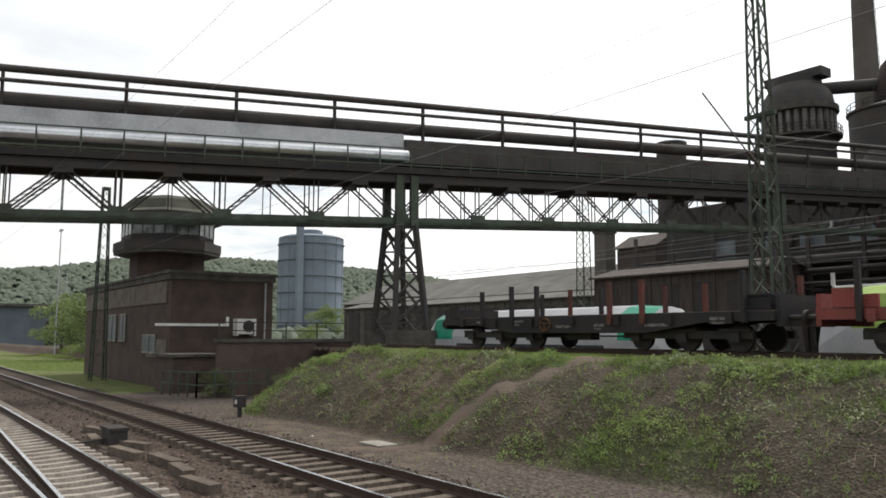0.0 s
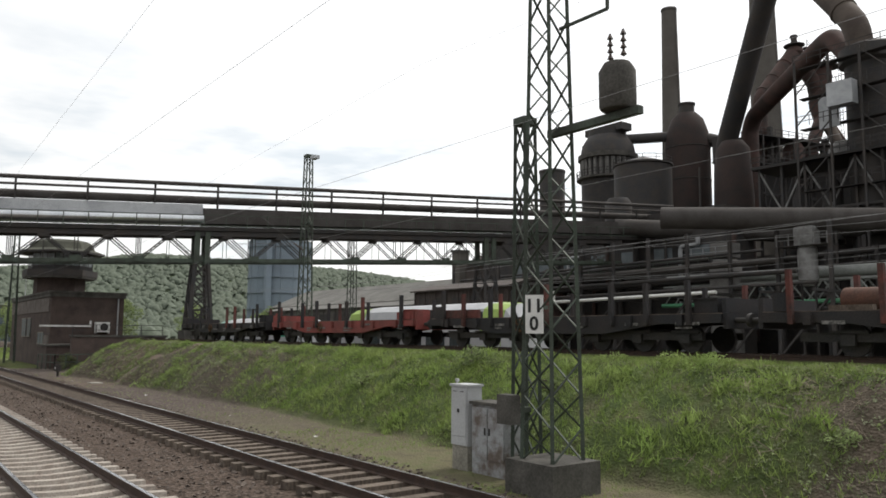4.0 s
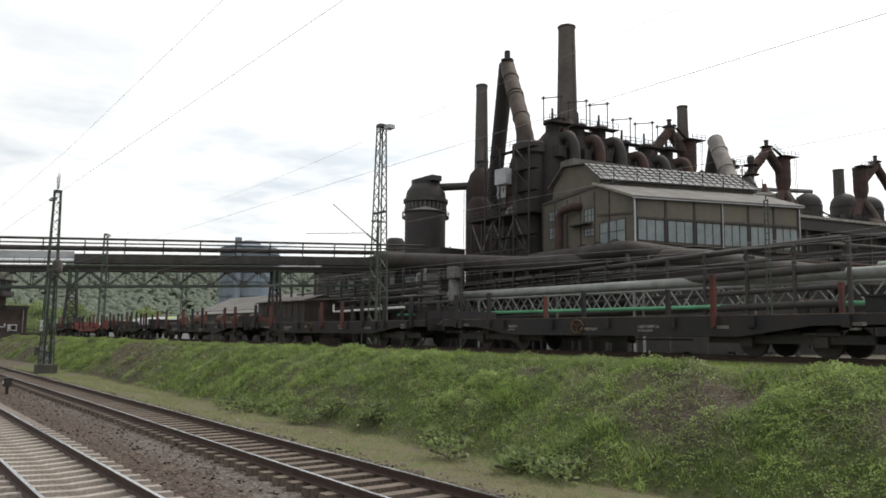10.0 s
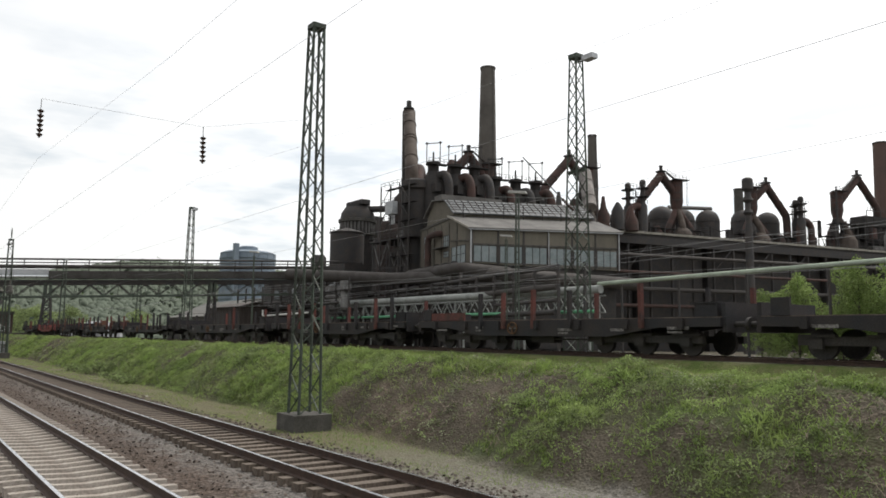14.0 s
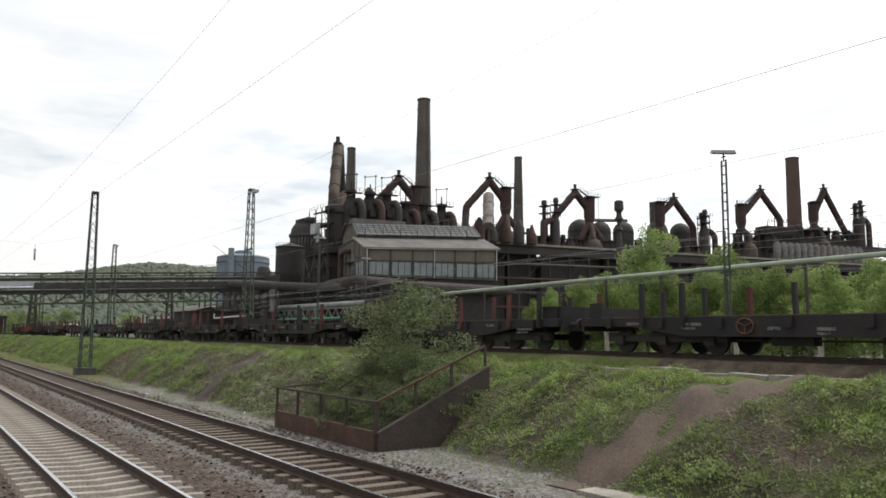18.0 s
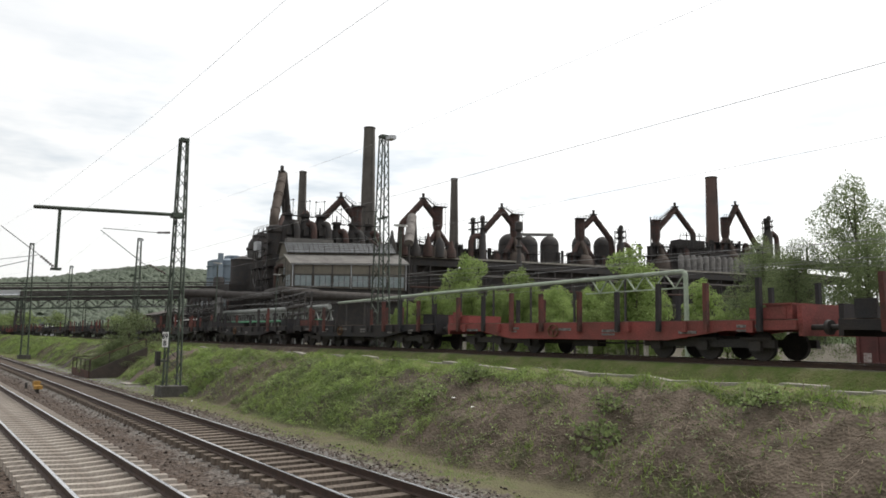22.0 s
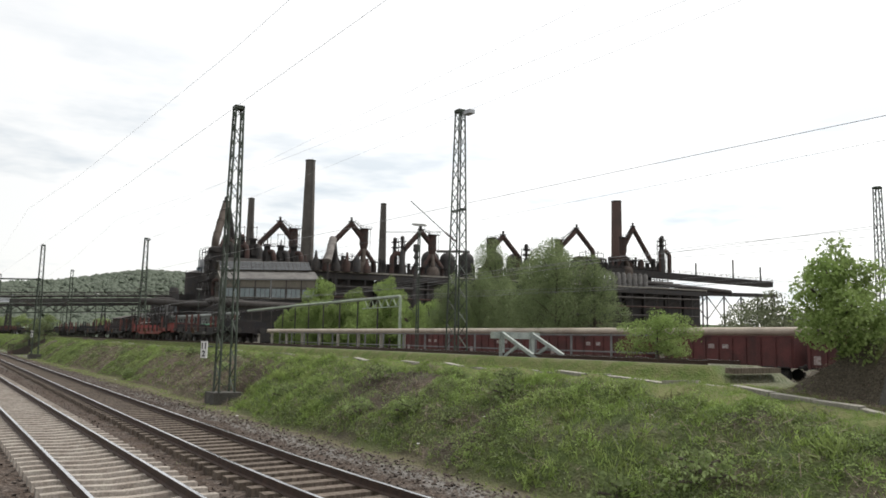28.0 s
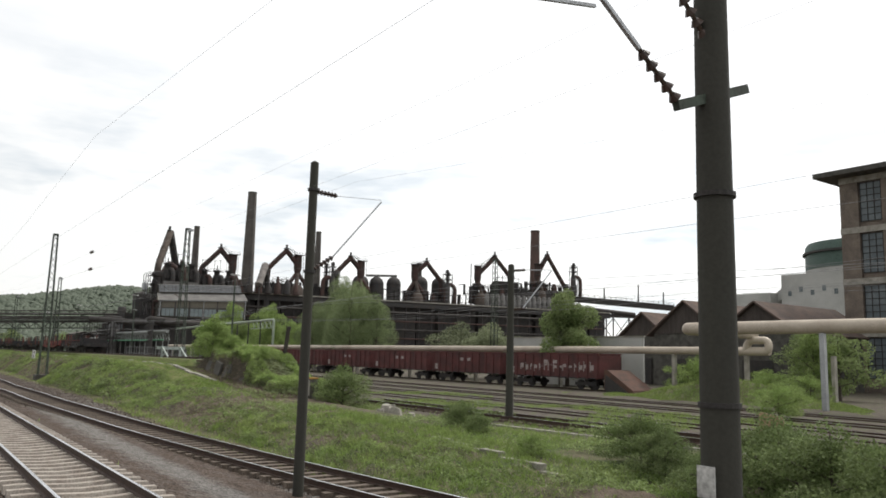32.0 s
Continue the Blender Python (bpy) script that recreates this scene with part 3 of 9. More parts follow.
    c = mixed(step(edge, -0.08, 0.06), c.outputs[0], slope.outputs[0])
    c = mixed(step(edge, 0.92, 1.06), c.outputs[0], flat.outputs[0])
    c = mixed(math2("MULTIPLY", step(yy, 17.6, 18.4), step(sep.outputs[0], 236, 228)), c.outputs[0], ball.outputs[0])
    c = mixed(step(yy, 20.5, 22.0), c.outputs[0], yard.outputs[0])
    c = mixed(step(sep.outputs[0], -330, -430), c.outputs[0], wood.outputs[0])
    l.new(c.outputs[0], b.inputs["Base Color"])
    bp = n.new("ShaderNodeBump")
    bp.inputs["Strength"].default_value, bp.inputs["Distance"].default_value = 0.8, 0.05
    l.new(voro.outputs["Distance"], bp.inputs["Height"])
    l.new(bp.outputs[0], b.inputs["Normal"])
    me = bulk("ground", v, q, m, True)
    fx, fy = v[:, 0], v[:, 1]
    on = (fx > -40) & (fx < 300) & (fy > 9) & (fy < 22)
    u = np.where(fy < 9, -1.0, slope_part(fx, fy))
    hold = mound_part(fx, fy)
    bare = (hold > 0.04) & (hold < 0.93) & (fy < 18.2) | (fx > 235) & (fx < 249) & (fy > 16.3) & (fy < 17.6) & (hold < 0.9)
    worn = (fx > 135) & (fx < 151) & (fy > 16.1) & (fy < 18.4) | (fx > 243) & (fx < 295) & (fy > 13) & (fy < 20)
    u = np.where(bare | worn, 0.5, u)
    for name, val in (("grassy", np.clip(growth(1, fx, fy) + 0.5 * growth(3, fx, fy) + 0.8 * (u > 0.86), 0, 1) * ~bare * np.where(worn & (fx < 200), 0.3, 1.0)), ("soily", np.clip(growth(4, fx, fy) + 0.6 * worn, 0, 1) * ~bare), ("bank", u)):
        at = me.attributes.new(name, "FLOAT", "POINT")
        at.data.foreach_set("value", np.where(on, val, 0.6 if name == "grassy" else 0.0 if name == "soily" else np.where(fy < 9, -1.0, 1.6)).astype(np.float32))
    ob = new("ground", me)
    tagged(ob, "gravel, dry grass and sooty soil rising to a green railway bank", "ground", kind="structure")


make_ground()


# ---- tracks beside the line ----
def rail_mesh(xs, ys, zs=0.0):
    """A running rail: foot, web and head, and its polished top as a strip."""
    side, top = MB(), MB()
    prof = [(-0.07, -0.17), (0.07, -0.17), (0.07, -0.155), (0.012, -0.135), (0.012, -0.045), (0.036, -0.035), (0.036, -0.002), (-0.036, -0.002), (-0.036, -0.035), (-0.012, -0.045), (-0.012, -0.135), (-0.07, -0.155)]
    n = len(prof)
    for i, (x, y, z) in enumerate(zip(xs, ys, zs + 0 * xs)):
        side.v.extend((x, y + p, z + q) for p, q in prof)
        top.v.extend(((x, y - 0.034, z + 0.002), (x, y + 0.034, z + 0.002)))
        if i:
            k = (i - 1) * n
            side.f.extend((k + j, k + n + j, k + n + (j + 1) % n, k + (j + 1) % n) for j in range(n))
            k = (i - 1) * 2
            top.f.append((k, k + 2, k + 3, k + 1))
    return side, top


def sleeper_mesh(wood):
    mb = MB()
    if wood:
        mb.box(-0.13, -1.08, -0.16, 0.13, 1.08, -0.012)
    else:
        sec = [(-1.3, 0.0), (-0.95, 0.01), (-0.45, -0.03), (0, -0.05), (0.45, -0.03), (0.95, 0.01), (1.3, 0.0)]
        for (a, za), (b, zb) in zip(sec, sec[1:]):
            mb.add([(-0.14, a, -0.2), (0.14, a, -0.2), (0.14, b, -0.2), (-0.14, b, -0.2), (-0.095, a, za), (0.095, a, za), (0.095, b, zb), (-0.095, b, zb)],
                   [(4, 5, 6, 7), (0, 1, 5, 4), (1, 2, 6, 5), (2, 3, 7, 6), (3, 0, 4, 7)])
    me = mb.mesh("sleeper")
    me.materials.append(WOOD_SLEEPER if wood else CONC_SLEEPER)
    return me


SLEEPERS = []


def make_track(name, label, x0, x1, yf, z, wood, singles, step=0.62):
    t = tagged(new(name), label, "railway track", kind="structure")
    xs = np.arange(x0, x1 + 0.1, 3.0)
    for s in (-0.7535, 0.7535):
        side, top = rail_mesh(xs, yf(xs) + s, track2_z(xs) if name == "track_2" else z)
        r = part("rail", side, RAIL_SIDE, t)
        part("running_surface", top, RAIL_TOP, r, "polished steel rail head")
    SLEEPERS.append((t, x0, x1, yf, z, wood, singles, step))
    return t


make_track("track_1", "concrete-sleepered track with polished rails", -75, 300, lambda x: 0 * x + 3.19, 0.0, False, (20, 200))
make_track("track_2", "wooden-sleepered track with rusty ballast", -110, 330, track2_y, 0.0, True, (20, 200))
make_track("track_3", "siding on the bank under the flat wagons", -75, 232, lambda x: 0 * x + 19.1, 2.12, True, ())
for i, (yo, x0) in enumerate(((23.5, 248), (27.5, 236), (32.0, 200), (36.5, 160), (41.0, 150), (52.5, 100))):
    make_track("track_%d" % (4 + i), "rusty yard track among weeds", x0, 243 if yo > 50 else 330, lambda x, yo=yo: yo + 0 * x - 0.055 * np.maximum(x - 262, 0) * (yo > 30), 0.05, True, ())


# ---- lattice masts ----
def lattice_mast(x, y, top, z0=-0.2, w0=0.75, w1=0.32, block=True, label="", lamp=False, n=None):
    o = (x, y, z0)
    t = thing("lattice_mast", o, label or "green painted steel lattice mast on a concrete block", "mast", "overhead line masts")
    h = top - z0
    m = MB()
    m.lattice((0, 0, 0.35 if block else 0), (0, 0, h), w0, w1, n or int(h / 0.62), 0.042, 0.07)
    part("lattice_shaft", m, GREEN_STEEL, t)
    c = MB().box(-w1 * 0.62, -w1 * 0.62, h - 0.04, w1 * 0.62, w1 * 0.62, h + 0.12)
    part("mast_head", c, GREEN_STEEL, t)
    if block:
        part("foundation", MB().box(-0.62, -0.62, -0.3, 0.62, 0.62, 0.38), CONC_DARK, t, "sooty concrete block")
    if lamp:
        l = MB().bar((0, 0, h - 0.2), (0.55, 0.1, h - 0.15), 0.06).box(0.4, -0.1, h - 0.25, 0.95, 0.25, h - 0.05)
        part("floodlight", l, GREY_STEEL, t)
    return t


MASTS = {
    "m0": lattice_mast(-12.5, 21.3, 13.4, 1.5, 0.7, 0.36, lamp=True),
    "m1": lattice_mast(18.9, 10.5, 12.4, -0.1, 0.8, 0.4),
    "m2": lattice_mast(43.2, 22.1, 14.0, 0.9, 0.8, 0.36, lamp=True),
    "m3": lattice_mast(91.2, 10.6, 12.45, -0.2, 0.72, 0.36),
    "m4": lattice_mast(91.8, 21.9, 13.9, 1.0, 0.8, 0.36, lamp=True),
    "m5": lattice_mast(149.3, 10.55, 12.2, -0.2, 0.66, 0.34),
    "m6": lattice_mast(150.7, 21.2, 13.8, 1.6, 0.8, 0.36, lamp=True),
    "m7": lattice_mast(213.0, 22.4, 14.4, 0.6, 0.8, 0.36, lamp=True),
    "m8": lattice_mast(212.2, 10.9, 12.6, -0.2, 0.68, 0.34),
    "mh": lattice_mast(-49.9, 11.0, 11.5, -0.2, 0.8, 0.36, False),
    "mf": lattice_mast(-35.6, 38.1, 14.0, -0.1, 0.8, 0.5, False),
    "mg": lattice_mast(216, 59, 14.6, 0.0, 0.7, 0.42, False),
}

# ---- pipe bridge ----
BP, BD = Vector((-33.6, 22.4, 0)), Vector((0.196, 0.981, 0))
BN = Vector((0.981, -0.196, 0))


def bpt(s, off, z):
    """A place on the bridge: along it, across it, height; it climbs gently towards the works."""
    p = BP + BD * s + BN * off
    return (p.x, p.y, z + 0.044 * s)


def pipe_bridge():
    t = thing("pipe_bridge", bpt(0, 0, 8.6), "long steel lattice bridge with pipes and a sheet-clad duct", "bridge")
    o = t.location
    S0, S1 = -46, 44
    L, PH = 4.6, -0.3
    for off in (0.0, -1.8):
        m = Local(o)
        m.bar(bpt(S0, off, 8.62), bpt(S1, off, 8.62), 0.22, 0.26)
        m.bar(bpt(S0, off, 8.45), bpt(S1, off, 8.45), 0.2, 0.06)
        part("bottom_chord", m, GREEN_STEEL, t)
        m = Local(o)
        m.bar(bpt(S0, off, 10.85), bpt(S1, off, 10.85), 0.34, 0.42)
        part("top_chord", m, DARK_STEEL, t)
        k = math.floor(S0 / L)
        while k * L < S1:
            a, b, c = k * L + PH, (k + 0.5) * L + PH, (k + 1) * L + PH
            for p, q in ((a, b), (c, b)):
                if S0 <= p <= S1 and S0 <= q <= S1:
                    sg = 1 if q > p else -1
                    m = Local(o)
                    for d in (-0.13, 0.13):
                        m.bar(bpt(p + d, off, 8.65), bpt(q + d, off, 10.7), 0.06, 0.075)
                    for j in range(7):
                        f0, f1 = (j + 0.5) / 7.5, (j + 1.0) / 7.5
                        m.bar(bpt(p + (q - p) * f0 - 0.12, off, 8.65 + 2.05 * f0), bpt(p + (q - p) * f1 + 0.12, off, 8.65 + 2.05 * f1), 0.03)
                    part("diagonal", m, DARK_STEEL, t)
            if S0 <= a <= S1:
                m = Local(o)
                for d in (-0.12, 0.12):
                    m.bar(bpt(a + d, off, 8.65), bpt(a + d, off, 10.75), 0.045, 0.06)
                part("upright", m, DARK_STEEL, t)
                part("gusset", Local(o).bar(bpt(a - 0.42, off + 0.13, 8.74), bpt(a + 0.42, off + 0.13, 8.74), 0.05, 0.44), GREEN_STEEL, t)
            if S0 <= b <= S1:
                part("gusset", Local(o).bar(bpt(b - 0.42, off + 0.13, 10.62), bpt(b + 0.42, off + 0.13, 10.62), 0.05, 0.4), DARK_STEEL, t)
                part("hanger", Local(o).bar(bpt(b, off, 8.65), bpt(b, off, 10.6), 0.04), DARK_STEEL, t)
            k += 1
    # deck and the clad duct
    m = Local(o)
    m.bar(bpt(S0, -1.3, 11.25), bpt(52, -1.3, 11.25), 3.4, 0.34)
    part("deck", m, DARK_STEEL2, t)
    part("clad_duct", Local(o).bar(bpt(S0, -1.2, 12.62), bpt(0.0, -1.2, 12.62), 1.9, 1.5), GREY_STEEL, t, "grey sheet-clad duct")
    part("silver_pipe", Local(o).tube(bpt(S0, 0.2, 12.05), bpt(0.0, 0.2, 12.05), 0.33, n=16), SILVER, t, "shiny aluminium-clad pipe", True)
    part("old_duct", Local(o).bar(bpt(0.02, -1.1, 12.4), bpt(52, -1.1, 12.4), 2.0, 1.3), BRIDGE_PIPE, t, "sooty brown duct")
    part("main_pipe", Local(o).tube(bpt(S0, -1.0, 13.86), bpt(52, -1.0, 13.86), 0.34, n=16), BRIDGE_PIPE, t, smooth=True)
    part("small_pipe", Local(o).tube(bpt(S0, -0.2, 14.5), bpt(52, -0.2, 14.5), 0.1, n=8), BRIDGE_PIPE, t, smooth=True)
    part("top_pipe", Local(o).tube(bpt(S0, -0.5, 15.12), bpt(52, -0.5, 15.12), 0.17, n=10), BRIDGE_PIPE, t, smooth=True)
    for k in range(-9, 12):
        part("pipe_support", Local(o).bar(bpt(k * 5.05 + 1.2, -0.5, 13.1), bpt(k * 5.05 + 1.2, -0.5, 15.1), 0.14), DARK_STEEL2, t)
    # walkway railing
    for k in range(-26, 34):
        part("railing_post", Local(o).bar(bpt(k * 1.75, 0.75, 11.2), bpt(k * 1.75, 0.75, 12.35), 0.06), GREEN_STEEL, t)
    part("handrail", Local(o).bar(bpt(S0, 0.75, 12.35), bpt(52, 0.75, 12.35), 0.06), GREEN_STEEL, t)
    part("knee_rail", Local(o).bar(bpt(S0, 0.75, 11.45), bpt(52, 0.75, 11.45), 0.07), GREEN_STEEL, t)
    # piers
    for s, zb in ((0.0, 1.9), (27.5, 0.4), (-34.0, -0.2)):
        zb = zb - 0.044 * s
        for off in (0.15, -1.7):
            for q in (-0.42, 0.42):
                part("portal_post", Local(o).bar(bpt(s + q, off, 11.0), bpt(s + q, off, 8.3), 0.42, 0.3, BN), GREEN_STEEL, t)
            f = 0.9 if off > 0 else -2.4
            m = Local(o)
            m.bar(bpt(s - 0.5, off, 8.4), bpt(s - 0.95, f, zb), 0.26)
            m.bar(bpt(s + 0.5, off, 8.4), bpt(s + 0.95, f, zb), 0.26)
            for i in range(5):
                k0, k1 = i / 5, (i + 1) / 5

                def at(sg, k):
                    return Vector(bpt(s + sg * 0.5, off, 8.4)).lerp(Vector(bpt(s + sg * 0.95, f, zb)), k)
                m.bar(at(-1, k0), at(1, k1), 0.11)
                m.bar(at(1, k0), at(-1, k1), 0.11)
                m.bar(at(1, k1), at(-1, k1), 0.09)
            part("lattice_pier", m, DARK_STEEL, t)
            part("footing", Local(o).bar(bpt(s, f, zb - 0.6), bpt(s, f, zb + 0.9), 2.6, 0.6, BN), CONC_DARK, t)
        for i in range(4):
            k0, k1 = i / 4, (i + 1) / 4
            for sg in (-1, 1):
                def az(side, k):
                    a, b = (0.15, 0.9) if side > 0 else (-1.7, -2.4)
                    return Vector(bpt(s + sg * 0.5, a, 8.4)).lerp(Vector(bpt(s + sg * 0.95, b, zb)), k)
                part("cross_brace", Local(o).bar(az(-1, k0), az(1, k1), 0.1), DARK_STEEL, t)
    return t


pipe_bridge()


# ---- signal box ----
# opaque panes: the pale second colour paints in sky showing in the dark glass
CABIN_GLASS = mat("cabin_glass", (0.08, 0.1, 0.095), 0.08, 0.0, (0.32, 0.36, 0.36), 1.1, bump=0)


CONC_BAND = mat("stained_concrete_band", (0.17, 0.15, 0.135), 0.92, 0, (0.1, 0.085, 0.075), 1.3)


def signal_box():
    x0, x1, y0, y1, h = -62.0, -41.6, 12.7, 18.5, 6.0
    t = thing("signal_box", ((x0 + x1) / 2, (y0 + y1) / 2, -0.3), "dark brick signal box with a glazed upper cabin", "signal box")
    o = t.location
    part("wall", Local(o).box(x0, y0, -0.3, x1, y1, h - 0.45), BRICK, t)
    part("wall_band", Local(o).box(x0 + 0.05, y0 - 0.06, 4.3, x1 - 0.6, y0 - 0.004, 5.5), CONC_BAND, t, "stained concrete band under the roof")
    part("wall_band", Local(o).box(x1 - 4.2, y0 - 0.05, 1.3, x1 - 0.4, y0 - 0.004, 2.3), CONC_BAND, t, "patched pale render")
    part("parapet", Local(o).box(x0 - 0.12, y0 - 0.12, h - 0.45, x1 + 0.12, y1 + 0.12, h - 0.12), CONC_DARK, t)
    part("flat_roof", Local(o).box(x0 - 0.2, y0 - 0.2, h - 0.118, x1 + 0.2, y1 + 0.2, h + 0.04), CONC_DARK, t)
    cx, cy = -49.0, 14.6

    def oct8(r, rx=1.12):
        return [(cx + rx * r * math.cos(math.pi / 8 + i * math.pi / 4), cy + r * math.sin(math.pi / 8 + i * math.pi / 4)) for i in range(8)]
    part("tower_base", Local(o).prism(oct8(2.2), "z", h + 0.044, 7.45), BRICK, t)
    part("balcony", Local(o).prism(oct8(3.15), "z", 7.45, 7.62), CONC_DARK, t)
    part("balcony_parapet", Local(o).prism(oct8(3.2), "z", 7.624, 8.2), DARK_STEEL, t)
    part("cabin_wall", Local(o).prism(oct8(2.75), "z", 8.204, 8.6), DARK_STEEL, t)
    pts = oct8(2.7)
    for i in range(8):
        a, b = pts[i], pts[(i + 1) % 8]
        p = part("window", Local(o).bar((*a, 9.15), (*b, 9.15), 0.05, 1.08), CABIN_GLASS, t, "dark reflecting cabin window")
        m = Local(o)
        for k in (0, 0.33, 0.67):
            q = (a[0] + (b[0] - a[0]) * k, a[1] + (b[1] - a[1]) * k)
            m.bar((*q, 8.6), (*q, 9.7), 0.09)
        part("mullion", m, DARK_STEEL, p)
    part("eave_plate", Local(o).prism(oct8(3.75), "z", 9.7, 9.86), DARK_STEEL, t)
    m = Local(o)
    rings = [(3.7, 9.864), (2.9, 10.15), (2.6, 10.75), (2.2, 11.0), (0.3, 11.15)]
    k = [[(*p, z) for p in oct8(r)] for r, z in rings]
    for lo, hi in zip(k, k[1:]):
        m.add(lo + hi, [(i, (i + 1) % 8, 8 + (i + 1) % 8, 8 + i) for i in range(8)])
    m.add(k[-1], [tuple(range(8))])
    part("cabin_roof", m, mat("mossy_roof", (0.085, 0.088, 0.068), 0.9, 0, (0.055, 0.056, 0.045), 0.8), t)
    return t


signal_box()


# ---- wagons ----
def flat_wagon(length, paint, label, axles=3):
    t = thing("flat_wagon", (0, 0, 0), label, "flat wagon", "goods train on the bank")
    L2 = length / 2 - 0.55
    w = 1.35
    for s in (-1, 1):
        y = s * w
        m = MB()
        pts = [(-L2, 1.27), (-L2, 0.98), (-L2 + 2.0, 0.95), (-L2 + 3.9, 0.62), (L2 - 3.9, 0.62), (L2 - 2.0, 0.95), (L2, 0.98), (L2, 1.27)]
        m.prism(pts, "y", y - 0.05, y + 0.05)
        sill = part("side_sill", m, paint, t)
        for i in range(7):
            xx = -L2 + 1.2 + i * (2 * L2 - 2.4) / 6
            part("stake_pocket", MB().box(xx - 0.09, y + s * 0.052, 0.9, xx + 0.09, y + s * 0.16, 1.25), paint, sill)
    part("deck", MB().box(-L2, -w + 0.06, 1.18, L2, w - 0.06, 1.3), WOOD_SLEEPER, t)
    for e in (-1, 1):
        x = e * L2
        part("headstock", MB().box(min(x, x + e * 0.12), -1.3, 0.8, max(x, x + e * 0.12), 1.3, 1.3), paint, t)
        part("end_board", MB().box(min(x - e * 0.02, x + e * 0.1), -1.3, 1.304, max(x - e * 0.02, x + e * 0.1), 1.3, 1.72), paint, t)
        for s in (-1, 1):
            b = part("buffer", MB().tube((x + e * 0.12, s * 0.875, 1.06), (x + e * 0.5, s * 0.875, 1.06), 0.09, n=10), DARK_STEEL2, t, smooth=True)
            part("buffer_head", MB().tube((x + e * 0.5, s * 0.875, 1.06), (x + e * 0.55, s * 0.875, 1.06), 0.22, 0.23, 14), DARK_STEEL2, b, smooth=True)
        bx = e * (L2 - 2.9)
        b = part("bogie", MB().box(bx - 2.1, -1.05, 0.42, bx + 2.1, -0.9, 0.68).box(bx - 2.1, 0.9, 0.42, bx + 2.1, 1.05, 0.68).box(bx - 0.3, -0.9, 0.5, bx + 0.3, 0.9, 0.8), DARK_STEEL2, t)
        for k in range(axles):
            ax = bx + (k - (axles - 1) / 2) * (1.6 if axles == 3 else 1.9)
            for s in (-1, 1):
                # wheels in the blackest steel: the shade under the deck is in their colour
                wh = MB().tube((ax, s * 0.7, 0.38), (ax, s * 0.83, 0.38), 0.38, n=20)
                part("wheel", wh, DARK_STEEL2, b, smooth=True)
            part("axle_box", MB().box(ax - 0.16, -1.16, 0.32, ax + 0.16, -1.04, 0.62).box(ax - 0.45, -1.12, 0.66, ax + 0.45, -1.0, 0.74), DARK_STEEL2, b)
    return t


WAGON_ENDS = [-39.0, -24.3, -9.7, 4.6, 18.4, 36.1, 54.2, 71.6, 86.4, 101.5, 116.6, 131.4, 146.5, 161.6, 177.4, 192.7]
WAGONS = []
protos = {}
for i, (a, b) in enumerate(zip(WAGON_ENDS, WAGON_ENDS[1:])):
    if i == 0:
        continue
    red = i in (2, 13)
    L = round(b - a, 1)
    key = (L, red)
    ax = 2 if L > 16.9 and not red and i in (4, 5, 6) else 3
    if key not in protos:
        w = flat_wagon(L, WAGON_RED if red else WAGON_DARK, "faded red flat wagon with low end boards" if red else "sooty black flat wagon with fish-bellied sills", ax)
        w.location = ((a + b) / 2, 19.1, 2.12)
        protos[key] = w
    else:
        w = copy_thing(protos[key], pose((a + b) / 2, 19.1, 2.12))
    WAGONS.append(w)


# ---- open wagons in the yard ----
def open_wagon(label):
    t = thing("open_wagon", (0, 0, 0), label, "open wagon", "open goods wagons in the yard")
    L2, w = 6.1, 1.45
    for s in (-1, 1):
        side = part("side_wall", MB().box(-L2, s * w - 0.04, 1.1, L2, s * w + 0.04, 3.15), WAGON_BROWN, t)
        for i in range(11):
            x = -L2 + 0.12 + i * (2 * L2 - 0.24) / 10
            part("stanchion", MB().box(x - 0.07, s * w + s * 0.042, 1.0, x + 0.07, s * w + s * 0.15, 3.1), WAGON_BROWN, side)
        part("top_rail", MB().box(-L2, s * w - 0.08, 3.154, L2, s * w + 0.09, 3.3), WAGON_BROWN, t)
    part("floor", MB().box(-L2, -1.4, 1.0, L2, 1.4, 1.09), WAGON_DARK, t)
    for x in (-0.9, 0.35):
        part("inscription", MB().box(x, -1.505, 2.3, x + 0.55, -1.495, 2.62), MARK_PALE, t, "pale inscription panel")
    part("brake_plate", MB().box(-5.7, -1.505, 1.3, -5.2, -1.495, 1.9), MARK_PALE, t)
    for e in (-1, 1):
        part("end_wall", MB().box(min(e * L2, e * (L2 + 0.08)), -1.45, 1.05, max(e * L2, e * (L2 + 0.08)), 1.45, 3.1), WAGON_BROWN, t)
        for s in (-1, 1):
            b = part("buffer", MB().tube((e * 6.18, s * 0.875, 1.06), (e * 6.6, s * 0.875, 1.06), 0.1, n=10), DARK_STEEL2, t, smooth=True)
            part("buffer_head", MB().tube((e * 6.6, s * 0.875, 1.06), (e * 6.66, s * 0.875, 1.06), 0.23, n=14), DARK_STEEL2, b, smooth=True)
        bx = e * 4.2
        b = part("bogie", MB().box(bx - 1.3, -1.1, 0.4, bx + 1.3, -0.95, 0.7).box(bx - 1.3, 0.95, 0.4, bx + 1.3, 1.1, 0.7).box(bx - 0.25, -0.95, 0.5, bx + 0.25, 0.95, 0.95), DARK_STEEL2, t)
        for k in (-0.9, 0.9):
            for s in (-1, 1):
                part("wheel", MB().tube((bx + k, s * 0.7, 0.46), (bx + k, s * 0.83, 0.46), 0.46, n=20), DARK_STEEL2, b, smooth=True)
    return t


ow = open_wagon("oxide red open goods wagon with ribbed sides, graffiti-streaked")
ow.location = (234.2, 52.5, 0.05)
